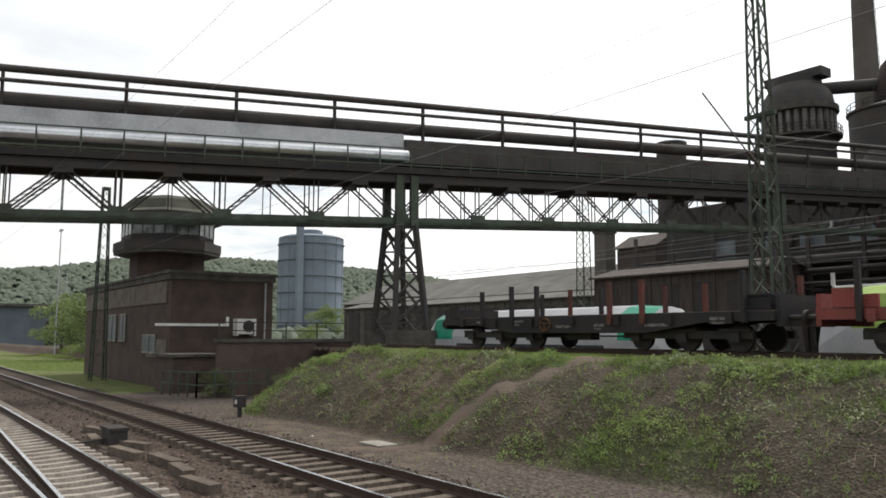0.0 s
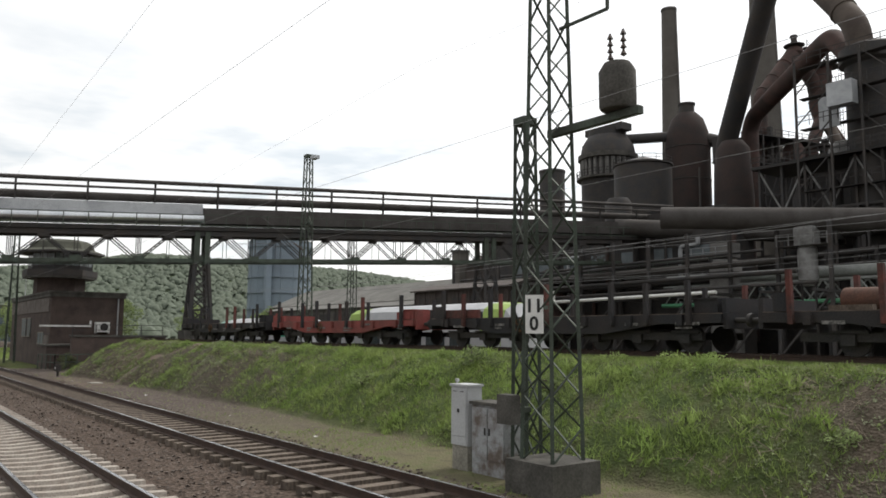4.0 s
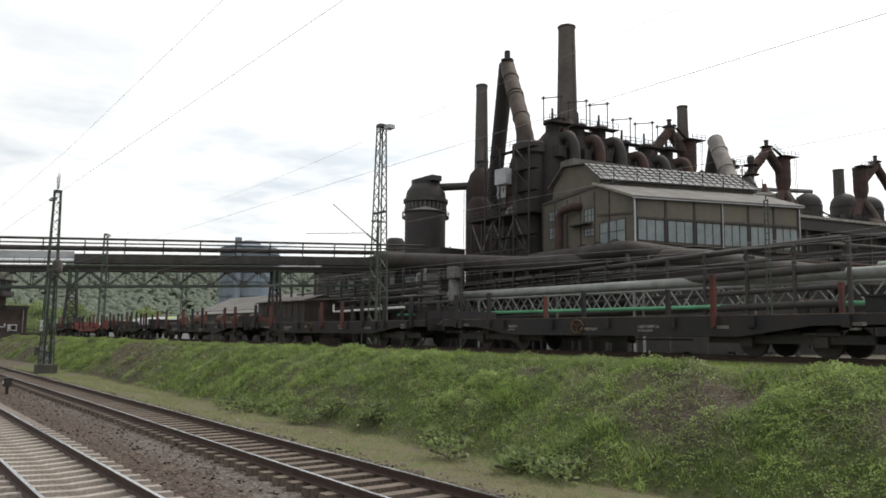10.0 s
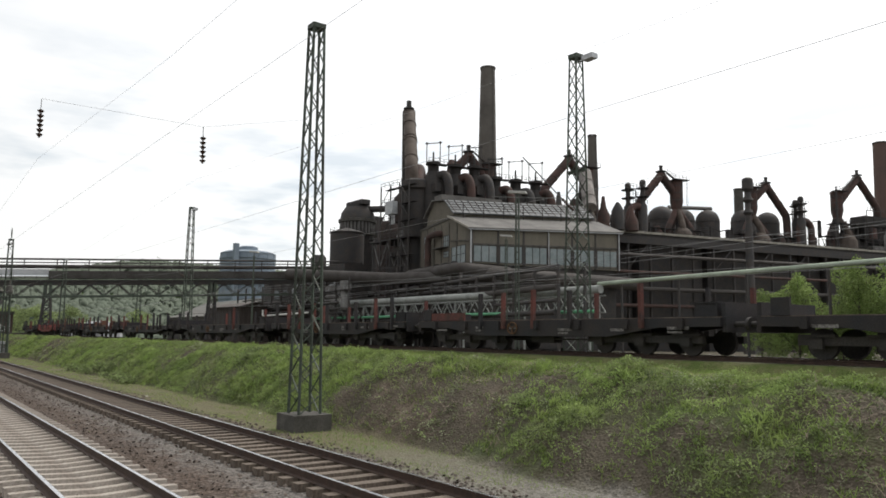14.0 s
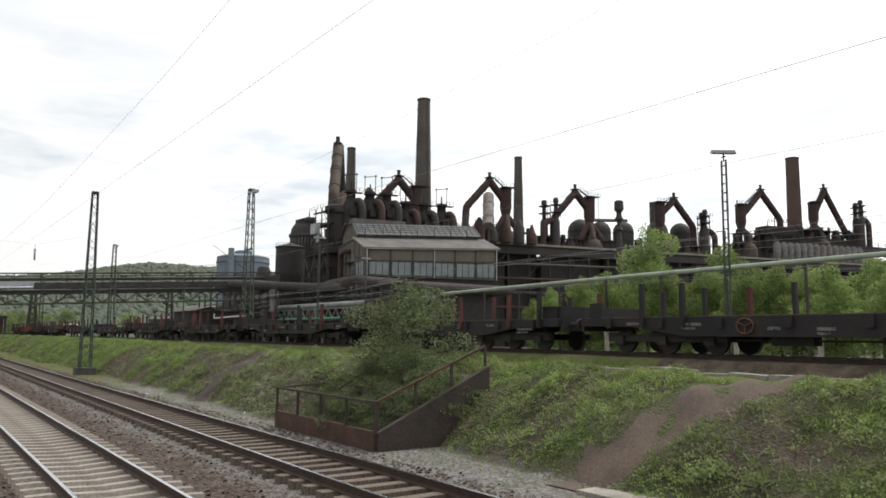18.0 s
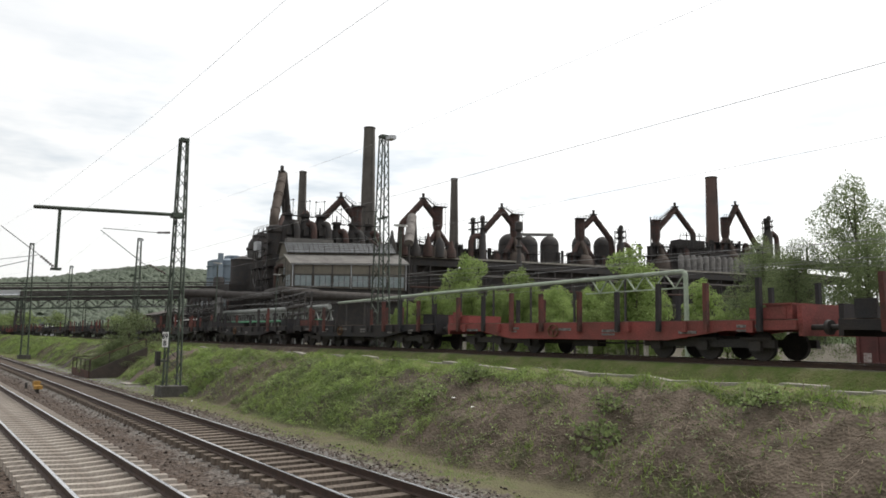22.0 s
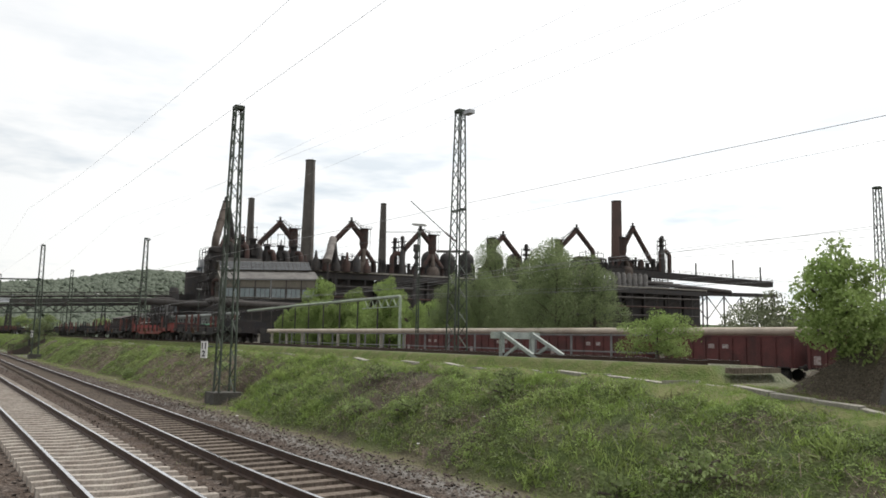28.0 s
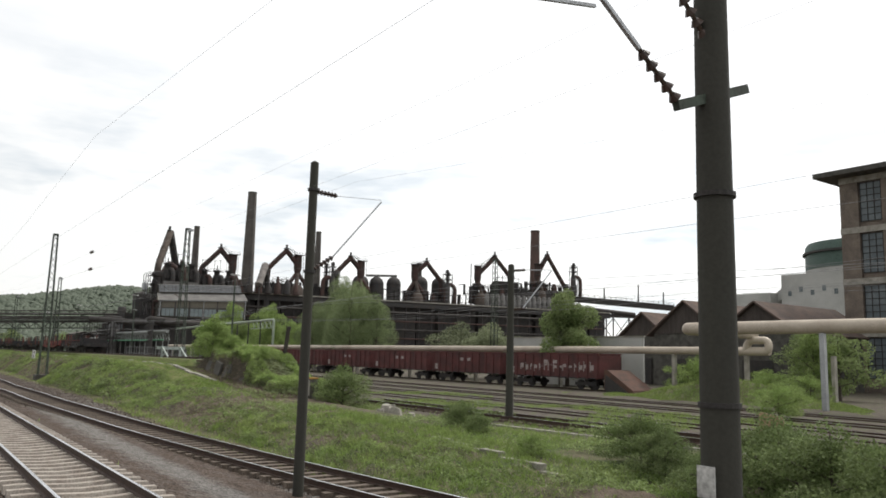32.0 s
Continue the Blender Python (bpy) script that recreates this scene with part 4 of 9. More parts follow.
for i in range(1, 6):
    copy_thing(ow, pose(234.2 - 13.35 * i, 52.5, 0.05))

# ---- beige pipe beyond the wagons ----
t = thing("beige_pipeline", (200, 55.5, 0), "long beige pipe on low supports", "pipeline")
part("pipe", Local(t.location).path([(95, 55.5, 3.75), (254, 55.5, 3.75)], 0.33, 14), BEIGE_PIPE, t, smooth=True)
for i in range(24):
    x = 98 + i * 7
    part("pipe_support", Local(t.location).box(x - 0.12, 55.3, -0.1, x + 0.12, 55.7, 3.45), CONCRETE, t)


# ---- ironworks ----
def chimney(x, y, top, r0, r1, base=2.0, label="tall round brick chimney", skin=None):
    t = thing("chimney", (x, y, base), label, "chimney", "works chimneys")
    o = t.location
    h = top - base
    prof = [(r0, 0), (r0 + (r1 - r0) * 0.5, h * 0.5), (r1, h - 0.4), (r1 * 0.98, h), (r1 * 0.8, h), (r1 * 0.8, h - 2)]
    part("shaft", MB().lathe(0, 0, prof, 28), skin or CHIM_BRICK, t, smooth=True)
    part("cap_ring", MB().lathe(0, 0, [(r1 * 0.99, h - 0.5), (r1 * 1.09, h - 0.45), (r1 * 1.09, h - 0.1), (r1 * 0.99, h - 0.05)], 28), CONC_DARK, t, smooth=True)
    lad = MB()
    for q in (-0.2, 0.2):
        lad.bar((r0 + 0.12, q, 2), (r1 + 0.12, q, h), 0.05)
    for k in range(int(h / 0.9)):
        rr = r0 + (r1 - r0) * (2 + k * 0.9) / h + 0.12
        lad.bar((rr, -0.2, 2 + k * 0.9), (rr, 0.2, 2 + k * 0.9), 0.04)
    part("ladder", lad, DARK_STEEL2, t)
    return t


chimney(-46.0, 104.3, 57.2, 2.1, 1.2)
chimney(-42.5, 127.3, 75.4, 3.3, 1.95)
chimney(-31.7, 156.3, 59.2, 2.3, 1.2)
chimney(-4.0, 266.3, 69.4, 3.0, 2.3, label="tall round rust-brown brick chimney", skin=mat("rust_brown_brick", (0.125, 0.082, 0.07), 0.92, 0, (0.09, 0.066, 0.058), 0.15))


WD, WN = Vector((0.22, 0.975, 0)), Vector((0.975, -0.22, 0))


def furnace(x, y, z, m, up, leg, balls, twin, house):
    """A blast furnace top: a slanted pair of gas pipes meeting at an apex, uptake, domes, vessels and galleries.
    m: the side of the uptake; up: its place and top below the apex; leg: the far pipe's bends; balls: vessels behind; twin: place of the two valve stacks; house: machinery between the pipes."""
    t = thing("blast_furnace", (x, y, 2), "rusty blast furnace with an A-shaped pair of gas pipes", "blast furnace", "row of blast furnaces")
    o = t.location

    def at(s, zz, q=0):
        return (x + WD.x * s * m + WN.x * q, y + WD.y * s * m + WN.y * q, zz)
    us, ut = up
    gp = part("gas_pipe", Local(o).path([at(0, z - 2.4)] + [at(a, z - d) for a, d in leg], 1.05, 14, 0.9), RUST, t, "rust-brown slanted gas pipe", True)
    a0, b0 = Vector(at(0, z - 2.4)), Vector(at(leg[0][0], z - leg[0][1]))
    for f in (0.3, 0.62, 0.9):
        p, d = a0.lerp(b0, f), (b0 - a0).normalized() * 0.12
        part("flange", Local(o).tube(p - d, p + d, 1.16, 1.16, 14), RUST, gp, smooth=True)
    part("gas_pipe", Local(o).path([at(0, z - 2.4), at(us - 0.9, z - ut - 3.2), at(us - 0.2, z - ut - 5.0)], 1.1, 14, 0.8), RUST, t, "rust-brown slanted gas pipe", True)
    part("apex_joint", Local(o).lathe(*at(0, 0)[:2], [(0.8, z - 3.3), (1.3, z - 2.7), (1.2, z - 2.1), (0.55, z - 1.6)], 16), RUST, t, smooth=True)
    v = part("apex_vent", Local(o).tube(at(0, z - 1.9), at(0, z), 0.5, 0.42, 12), DARK_STEEL, t, smooth=True)
    part("vent_flange", Local(o).tube(at(0, z - 1.6), at(0, z - 1.45), 1.5, 1.5, 12), DARK_STEEL, v, smooth=True)
    part("vent_lid", Local(o).tube(at(0, z - 0.15), at(0, z + 0.1), 0.62, 0.5, 12), DARK_STEEL, v, smooth=True)
    u = part("uptake", Local(o).lathe(*at(us, 0)[:2], [(0.95, z - ut - 9), (1.2, z - ut - 8), (1.7, z - ut - 6), (1.7, z - ut - 0.5), (1.82, z - ut - 0.45), (1.82, z - ut), (1.2, z - ut + 0.2)], 18), RUST, t, "fat rust-red uptake cylinder", True)
    for i in range(3):
        zz = z - ut - 5.4 + i * 1.9
        part("band", Local(o).lathe(*at(us, 0)[:2], [(1.71, zz), (1.79, zz + 0.03), (1.79, zz + 0.15), (1.71, zz + 0.18)], 18), DARK_STEEL, u, smooth=True)
    for s2, q in ((us - 4.4, 1.4), (us + 4.2, 1.2), (us - 0.8, 3.4), (us + 0.4, -3.0)):
        part("leg_pipe", Local(o).path([at(us, z - ut - 7.4), at(us + 0.5 * (s2 - us), z - ut - 10.6, q * 0.6), at(s2, z - ut - 13.6, q), at(s2, z - ut - 18, q)], 0.85, 12), RUST_TAN if q > 3 else RUST, t, "splayed rust-brown pipe", True)
    for i, (s2, q, r, d) in enumerate(balls):
        bv = part("dust_vessel", Local(o).lathe(*at(s2, 0, q)[:2], [(r, z - d - 14), (r, z - d - r)] + [(r * math.cos(a), z - d - r + r * math.sin(a)) for a in (0.35, 0.7, 1.05, 1.35, 1.54)], 22), DARK_STEEL, t, "rounded sooty dust vessel", True)
        part("vessel_band", Local(o).lathe(*at(s2, 0, q)[:2], [(r + 0.01, z - d - r - 0.4), (r + 0.1, z - d - r - 0.36), (r + 0.1, z - d - r - 0.1), (r + 0.01, z - d - r - 0.06)], 22), DARK_STEEL2, bv, smooth=True)
    if len(balls) > 2:
        (s2, q, r, d), (s3, q3, r3, d3) = balls[-2:]
        part("cross_pipe", Local(o).tube(at(s2 - 5, z - d + 0.2, q), at(s3 + 1.5, z - d3 + 0.5, q3), 0.55, n=12), PALE_BIN, t, "pale grey crossing pipe", True)
    part("hopper", Local(o).lathe(*at(-3.0, 0, 1.6)[:2], [(1.5, z - 21), (1.5, z - 18.2), (0.7, z - 16.6)], 14), RUST, t, smooth=True)
    part("bell_cover", Local(o).lathe(*at(us - 0.5, 0, 2.4)[:2], [(3.0, z - ut - 19), (2.8, z - ut - 15), (2.0, z - ut - 13.6), (1.0, z - ut - 13.0)], 18), RUST_TAN, t, "dusty tan bell cover", True)
    if twin is not None:
        for i, (s2, q, top) in enumerate(((twin - 1.0, 0.1, z - 5.6), (twin + 0.9, 3.7, z - 5.3))):
            st = part("bleeder_valve", Local(o).lathe(*at(s2, 0, q)[:2], [(1.15, z - 22), (1.15, z - 12.2), (0.6, z - 11.2), (0.6, top - 1.6), (0.8, top - 1.5), (0.8, top - 0.4), (0.4, top)], 14), DARK_STEEL, t, smooth=True)
            for zz in (z - 7.6, z - 9.8):
                part("ring_gallery", Local(o).tube(at(s2, zz, q), at(s2, zz + 0.15, q), 1.7, 1.7, 14), DARK_STEEL2, st)
        br = Local(o)
        for zz in (z - 7.4, z - 9.6, z - 11.4):
            br.bar(at(twin - 2.6, zz, 2), at(twin + 2.8, zz, 2), 0.2)
            br.rail([at(twin - 2.8, zz, 3.2), at(twin + 2.8, zz, 3.2)], 0.07, 1.2)
        for s2 in (-2.4, 0, 2.4):
            br.bar(at(twin + s2, z - 20, 2), at(twin + s2, z - 7.4, 2), 0.2)
        part("valve_gallery", br, DARK_STEEL, t)
        part("loop_pipe", Local(o).path([at(twin - 3.2, z - 22, 3.4), at(twin - 3.2, z - 13.6, 3.4), at(twin - 0.8, z - 11.8, 3.4), at(twin + 1.4, z - 13.6, 3.4), at(twin + 1.4, z - 22, 3.4)], 0.95, 12), RUST, t, "arched rust-brown pipe", True)
    if house:
        s0, s1, d = house
        hb = part("machine_tower", Local(o).prism([at(s0, 0, -3)[:2], at(s1, 0, -3)[:2], at(s1, 0, 2.0)[:2], at(s0, 0, 2.0)[:2]], "z", z - 22, z - d - 1.5), DARK_STEEL2, t)
        fr = Local(o)
        for i in range(5):
            ss = s0 + (s1 - s0) * i / 4
            fr.bar(at(ss, z - 22, 2.6), at(ss, z - d + (1.2 if i % 2 else 0), 2.6), 0.22)
        for i in range(4):
            fr.bar(at(s0, z - d - 3.2 * i, 2.6), at(s1, z - d - 3.2 * i, 2.6), 0.2)
            fr.rail([at(s0, z - d - 3.2 * i, 3.0), at(s1, z - d - 3.2 * i, 3.0)], 0.07, 1.4)
        part("machine_frame", fr, DARK_STEEL, hb)
    for i, (s0, s1, zz) in enumerate(((-17, 17, z - 21.2), (-12, 13, z - 17.2), (us - 2.2, us + 2.6, z - ut))):
        pl = part("gallery", Local(o).bar(at(s0, zz, 1.5), at(s1, zz, 1.5), 3.2 if i < 2 else 2.2, 0.14), DARK_STEEL2, t)
        part("railing", Local(o).rail([at(s0, zz + 0.07, 3.0 if i < 2 else 2.5), at(s1, zz + 0.07, 3.0 if i < 2 else 2.5)], 0.07, 1.3), DARK_STEEL, pl)
    part("catwalk", Local(o).bar(at(1.2, z - 1.8, 0.8), at(us - 1, z - ut + 0.1, 0.8), 0.8, 0.1).rail([at(1.2, z - 1.75, 1.2), at(us - 1, z - ut + 0.15, 1.2)], 0.06, 1.1), DARK_STEEL, t, "sloping catwalk from the apex")
    fr = Local(o)
    for i in range(12):
        s2 = -16.5 + i * 3
        fr.bar(at(s2, z - 30, 3), at(s2, z - 17.2 if 1 < i < 10 else z - 21.2, 3), 0.24)
        fr.bar(at(s2, z - 29, 3), at(s2 + 3, z - 21.4, 3), 0.12)
        fr.bar(at(s2, z - 30, -3), at(s2, z - 21.2, -3), 0.24)
    fr.bar(at(-17, z - 25.5, 3), at(17, z - 25.5, 3), 0.3)
    part("support_frame", fr, DARK_STEEL, t)
    part("machine_house", Local(o).prism([at(-9, 0, -3.5)[:2], at(9, 0, -3.5)[:2], at(9, 0, 1.0)[:2], at(-9, 0, 1.0)[:2]], "z", z - 29, z - 19.6), DARK_STEEL2, t)
    cl = Local(o)
    rg = np.random.default_rng(int(x * 10) % 97)
    for i in range(16):
        s2, w_, h_ = -16 + i * 2.1, rg.uniform(0.5, 1.5), rg.uniform(1.0, 3.6)
        q2 = rg.uniform(-2, 2.4)
        cl.bar(at(s2, z - 21.4, q2), at(s2, z - 19.0 + h_, q2), w_)
        if i % 3 == 0:
            cl.bar(at(s2, z - 19.0 + h_, q2), at(s2 + 3.4, z - 18.6 + h_ * 0.6, q2), 0.3)
    part("plant_clutter", cl, DARK_STEEL2, t, "dark pumps, bins and ducts on the deck")
    lad = Local(o)
    for q in (-0.25, 0.25):
        lad.bar(at(us + 2.0, z - 17.2, 1.9 + q), at(us + 2.0, z - ut, 1.9 + q), 0.06)
    for i in range(int((17.2 - ut) / 0.58)):
        lad.bar(at(us + 2.0, z - 17.0 + i * 0.58, 1.65), at(us + 2.0, z - 17.0 + i * 0.58, 2.15), 0.05)
    part("ladder", lad, DARK_STEEL, t)
    return t


PALE_STRUT = mat("pale_galvanised", (0.23, 0.23, 0.225), 0.7, 0.2, (0.14, 0.135, 0.13), 1.5)
PALE_BIN = mat("grey_bin_concrete", (0.19, 0.185, 0.175), 0.9, 0, (0.12, 0.115, 0.11), 0.8)
BENT, STRAIGHT = ((-7.4, 10.6), (-7.9, 21)), ((-11.2, 19.0), (-11.6, 23))
furnace(-27.4, 109.2, 47.8, 1, (5.2, 4.2), BENT, (), None, None)
furnace(-20.8, 136.0, 49.6, 1, (5.2, 4.2), BENT, (), None, (-6, 2, 15.5))
furnace(-14.9, 164.5, 48.6, 1, (5.0, 3.6), BENT, ((8, -10, 3.9, 8.7), (16, -10.5, 3.4, 8.9), (24.2, -9.5, 3.4, 8.6)), -9.9, None)
furnace(-6.4, 200.3, 48.9, -1, (5.8, 3.6), BENT, ((-1, -10, 3.5, 7.8), (-10.5, -10, 3.5, 7.8)), -10.0, None)
furnace(3.2, 233.6, 54.0, -1, (9.0, 7.4), ((-8.2, 11.2), (-8.4, 21)), (), None, (-12, 0, 12.5))
furnace(9.4, 262.4, 56.9, -1, (5.4, 7.0), STRAIGHT, ((-2, -9, 3.2, 14.5),), -14.0, None)

# slim stacks beside the furnace row
for x, y, top, r, label in ((-16.9, 203.1, 47.6, 1.35, "grey round stack behind the fourth furnace"), (4.4, 218.3, 47.0, 0.22, "thin dark vent post beside the furnaces")):
    t = thing("furnace_stack", (x, y, 20), label, "stack")
    part("stack_shell", MB().lathe(0, 0, [(r * 1.08, 0), (r, top - 20.4), (r * 1.1, top - 20.3), (r * 1.1, top - 20.05), (r * 0.8, top - 20)], 16), CONC_DARK if r > 1 else DARK_STEEL, t, smooth=True)
t = thing("bleeder_stack", (28.3, 135.5, 0), "dark bulbous bleeder stack in front of the charging platform", "stack")
part("stack_shell", MB().lathe(0, 0, [(0.75, 0), (0.75, 24), (0.55, 25.5), (0.55, 27.0), (1.0, 27.5), (0.5, 28.3), (0.5, 29.4), (1.05, 30.0), (0.6, 30.9), (0.6, 31.6), (1.1, 32.2), (1.05, 34.2), (0.6, 34.5)], 16), DARK_STEEL, t, smooth=True)
part("stack_footing", MB().box(-1.2, -1.2, -0.3, 1.2, 1.2, 0.6), CONC_DARK, t)


def wp(s, q, z):
    """A place in the works: along the furnace row from its near end, out in front of it, height."""
    return (-26.0 + WD.x * s + WN.x * q, 106.0 + WD.y * s + WN.y * q, z)


# charging platform and bunkers in front of the row
t = thing("charging_platform", wp(90, 16, 2), "long sooty steel charging platform on columns", "platform")
o = t.location
part("platform_deck", Local(o).bar(wp(-8, 15, 25.6), wp(182, 15, 25.6), 15, 0.7), DARK_STEEL2, t)
part("platform_girder", Local(o).bar(wp(-8, 22.6, 24.3), wp(182, 22.6, 24.3), 0.4, 1.7), DARK_STEEL, t)
part("edge_beam", Local(o).bar(wp(-8, 22.75, 26.0), wp(182, 22.75, 26.0), 0.3, 0.5), CONCRETE, t, "pale edge beam")
part("railing", Local(o).rail([wp(-8, 22.4, 25.95), wp(182, 22.4, 25.95)], 0.07, 2.0, 1.1), DARK_STEEL, t)
for k in range(32):
    s_ = -6 + k * 6
    part("column", Local(o).bar(wp(s_, 22.4, 1), wp(s_, 22.4, 24), 0.5), DARK_STEEL, t)
    if k % 2 == 0:
        part("knee_brace", Local(o).bar(wp(s_, 22.4, 18), wp(s_ + 6, 22.4, 24), 0.25), DARK_STEEL, t)
rng = np.random.default_rng(5)
for k in range(19):
    s_ = -4 + k * 9.8
    zt = 23.6 + rng.uniform(0, 1.2)
    b = part("bunker", Local(o).prism([wp(s_, 6, 0)[:2], wp(s_ + 9.2, 6, 0)[:2], wp(s_ + 9.2, 19.5 + rng.uniform(-2, 2), 0)[:2], wp(s_, 19.5, 0)[:2]], "z", 0, zt), DARK_STEEL if k % 3 else DARK_STEEL2, t)
    part("parapet", Local(o).bar(wp(s_ + 0.2, 19.9, zt + 0.3), wp(s_ + 9.0, 19.9, zt + 0.3), 0.3, 0.6), CONC_DARK, b)
for k in range(5):
    z_ = 6 + k * 3.6
    part("conveyor_pipe", Local(o).tube(wp(-2, 23.4 + 0.4 * k, z_), wp(176, 23.4 + 0.4 * k, z_ + 1.2), 0.32 + 0.08 * (k % 3), n=10), RUST if k % 2 else BRIDGE_PIPE, t, smooth=True)
for k in range(14):
    p = wp(118 + k * 2.7, 19.0, 26)
    part("pale_bin", Local(o).lathe(p[0], p[1], [(1.0, 26), (1.0, 31.2), (0.5, 32.0)], 12), PALE_BIN, t, "grey concrete bin", True)

# first furnace with its steep downcomer
t = thing("blast_furnace", (-15.3, 84.1, 2), "rusty blast furnace with a long steep gas pipe", "blast furnace", "row of blast furnaces")
o = t.location
part("uptake_pipe", Local(o).path([(-30.6, 94.2, 16), (-30.0, 93.8, 28), (-16.0, 84.6, 48.8)], 1.35, 16), DARK_STEEL, t, "long sooty gas pipe", True)
dn = part("downcomer", Local(o).path([(-15.8, 84.5, 48.6), (-4.6, 77.9, 34.0), (-4.2, 77.7, 30)], 1.25, 16), RUST_TAN, t, "tan rusty gas pipe with bands", True)
for k in (0.25, 0.5, 0.55, 0.85):
    a, b = Vector((-15.8, 84.5, 48.6)), Vector((-4.6, 77.9, 34.0))
    p, d = a.lerp(b, k), (b - a).normalized() * 0.15
    part("flange", Local(o).tube(p - d, p + d, 1.38, 1.38, 16), RUST_TAN, dn, smooth=True)
part("branch_pipe", Local(o).path([(-4.6, 79.2, 29.6), (-9.4, 82.9, 35.4), (-11.4, 84.5, 35.4), (-26.0, 95.1, 32.6), (-27.3, 96.0, 31.0), (-27.3, 96.0, 18)], 1.1, 14), RUST, t, "rust-red elbow pipe", True)
part("apex_vent", Local(o).tube((-15.3, 84.1, 48), (-15.3, 84.1, 50.8), 0.55, 0.5, 12).tube((-15.3, 84.1, 49), (-15.3, 84.1, 49.3), 1.1, 1.1, 12), DARK_STEEL, t, smooth=True)
part("furnace_top", Local(o).lathe(-3.8, 78.6, [(2.4, 10), (2.4, 29.5), (2.9, 29.8), (2.9, 31.2), (2.2, 31.6)], 20), DARK_STEEL, t, smooth=True)
for k in range(6):
    zz = 14 + k * 3.2
    pl = part("gallery", Local(o).box(-9.5, 75.2, zz, 0.4, 76.2, zz + 0.1), DARK_STEEL2, t)
    part("railing", Local(o).rail([(-9.5, 74.3, zz + 0.16), (0.4, 74.3, zz + 0.16)], 0.06, 1.4), DARK_STEEL, pl)
for px_ in (-9.4, -6.0, -3.0, 0.2):
    part("frame_post", Local(o).bar((px_, 74.3, 2), (px_, 74.3, 30.5), 0.2), DARK_STEEL, t)
for k in range(6):
    zz = 11 + k * 3.2
    part("frame_brace", Local(o).bar((-9.4, 74.3, zz), (-6.0, 74.3, zz + 3.2), 0.1), DARK_STEEL, t)
    part("frame_brace", Local(o).bar((-3.0, 74.3, zz + 3.2), (0.2, 74.3, zz), 0.1), DARK_STEEL, t)
part("control_room", Local(o).box(-5.6, 72.9, 24.7, -3.2, 74.1, 27.0), GREY_STEEL, t, "pale sheet-metal cabin")
part("dark_shaft", Local(o).lathe(-22.9, 84.5, [(2.3, 2), (2.3, 20), (2.0, 25.6), (1.3, 26.6)], 20), RUST_DARK, t, "dark rusty conical shaft", True)
part("side_house", Local(o).box(-14, 80.5, 2, -1, 84, 13.5), DARK_STEEL2, t)
part("side_roof", Local(o).box(-15.2, 75.4, 20.4, -0.6, 82.0, 20.7), DARK_STEEL2, t)
part("roof_railing", Local(o).rail([(-15.2, 75.4, 20.7), (-0.6, 75.4, 20.7)], 0.07, 1.5), DARK_STEEL, t)
for k in range(6):
    xa = -14.6 + k * 2.5
    part("side_post", Local(o).bar((xa, 76, 11), (xa, 76, 20.4), 0.24), DARK_STEEL, t)
    part("side_post", Local(o).bar((xa, 81.5, 11), (xa, 81.5, 20.4), 0.24), DARK_STEEL, t)
    if k < 5:
        part("pale_strut", Local(o).bar((xa, 76, 15.5 if k % 2 else 20.2), (xa + 2.5, 76, 20.2 if k % 2 else 15.5), 0.16), PALE_STRUT, t, "pale galvanised strut")
        part("side_beam", Local(o).bar((xa, 76, 15.4), (xa + 2.5, 76, 15.4), 0.26), DARK_STEEL, t)
for xa, za, r in ((-11.6, 15.6, 0.75), (-8.2, 16.2, 1.0), (-4.4, 15.0, 0.8)):
    part("side_vessel", Local(o).lathe(xa, 78.6, [(r, 12), (r, za + 1.6), (r * 0.5, za + 2.6), (0.15, za + 3.0)], 14), DARK_STEEL, t, smooth=True)
part("platform_dome", Local(o).lathe(-6.6, 77.6, [(1.3, 20.72), (1.2, 21.5), (0.7, 22.2), (0.2, 22.4)], 16), PALE_STRUT, t, "pale dusty dome", True)
part("white_sheet", Local(o).box(-7.4, 74.9, 23.2, -5.4, 74.98, 26.4), GREY_STEEL, t, "pale hanging sheet on the scaffold")

# low building behind the pipe runs
t = thing("works_store", (-29, 89.8, -0.2), "sooty flat-roofed works store behind the pipe runs", "industrial building")
o = t.location
part("wall", Local(o).box(-44, 87.6, -0.2, -14.2, 92, 12.2), DARK_STEEL2, t)
part("roof", Local(o).box(-44.3, 87.3, 12.204, -13.9, 92.3, 12.5), CONC_DARK, t)
for k in range(8):
    part("wall_rib", Local(o).box(-43.4 + k * 4, 87.4, -0.2, -43.0 + k * 4, 87.596, 12.2), DARK_STEEL, t)
    if k < 7:
        part("window", Local(o).box(-42.4 + k * 4, 87.5, 6.5, -40.0 + k * 4, 87.596, 9.0), GLASS_DARK, t)

# pale drum under the gas main
t = thing("pale_drum", (-3.6, 64.0, 2), "pale galvanised drum with a railed deck under the gas main", "drum")
part("shell", MB().lathe(0, 0, [(0.4, 4.9), (0.8, 5.4), (0.8, 8.0), (0.7, 8.3)], 16), PALE_STRUT, t, smooth=True)
for q in (-0.6, 0.6):
    part("leg", MB().bar((q, 0, -2.3), (q, 0, 5.6), 0.16), DARK_STEEL2, t)
part("top_box", MB().box(-0.8, -0.7, 8.35, 0.8, 0.7, 10.0), PALE_STRUT, t)
part("deck", MB().box(-2.2, -1.0, 8.304, 2.2, 1.0, 8.346), DARK_STEEL, t)
part("deck_railing", MB().rail([(-2.2, -1.0, 8.35), (2.2, -1.0, 8.35)], 0.06, 1.1), PALE_STRUT, t)

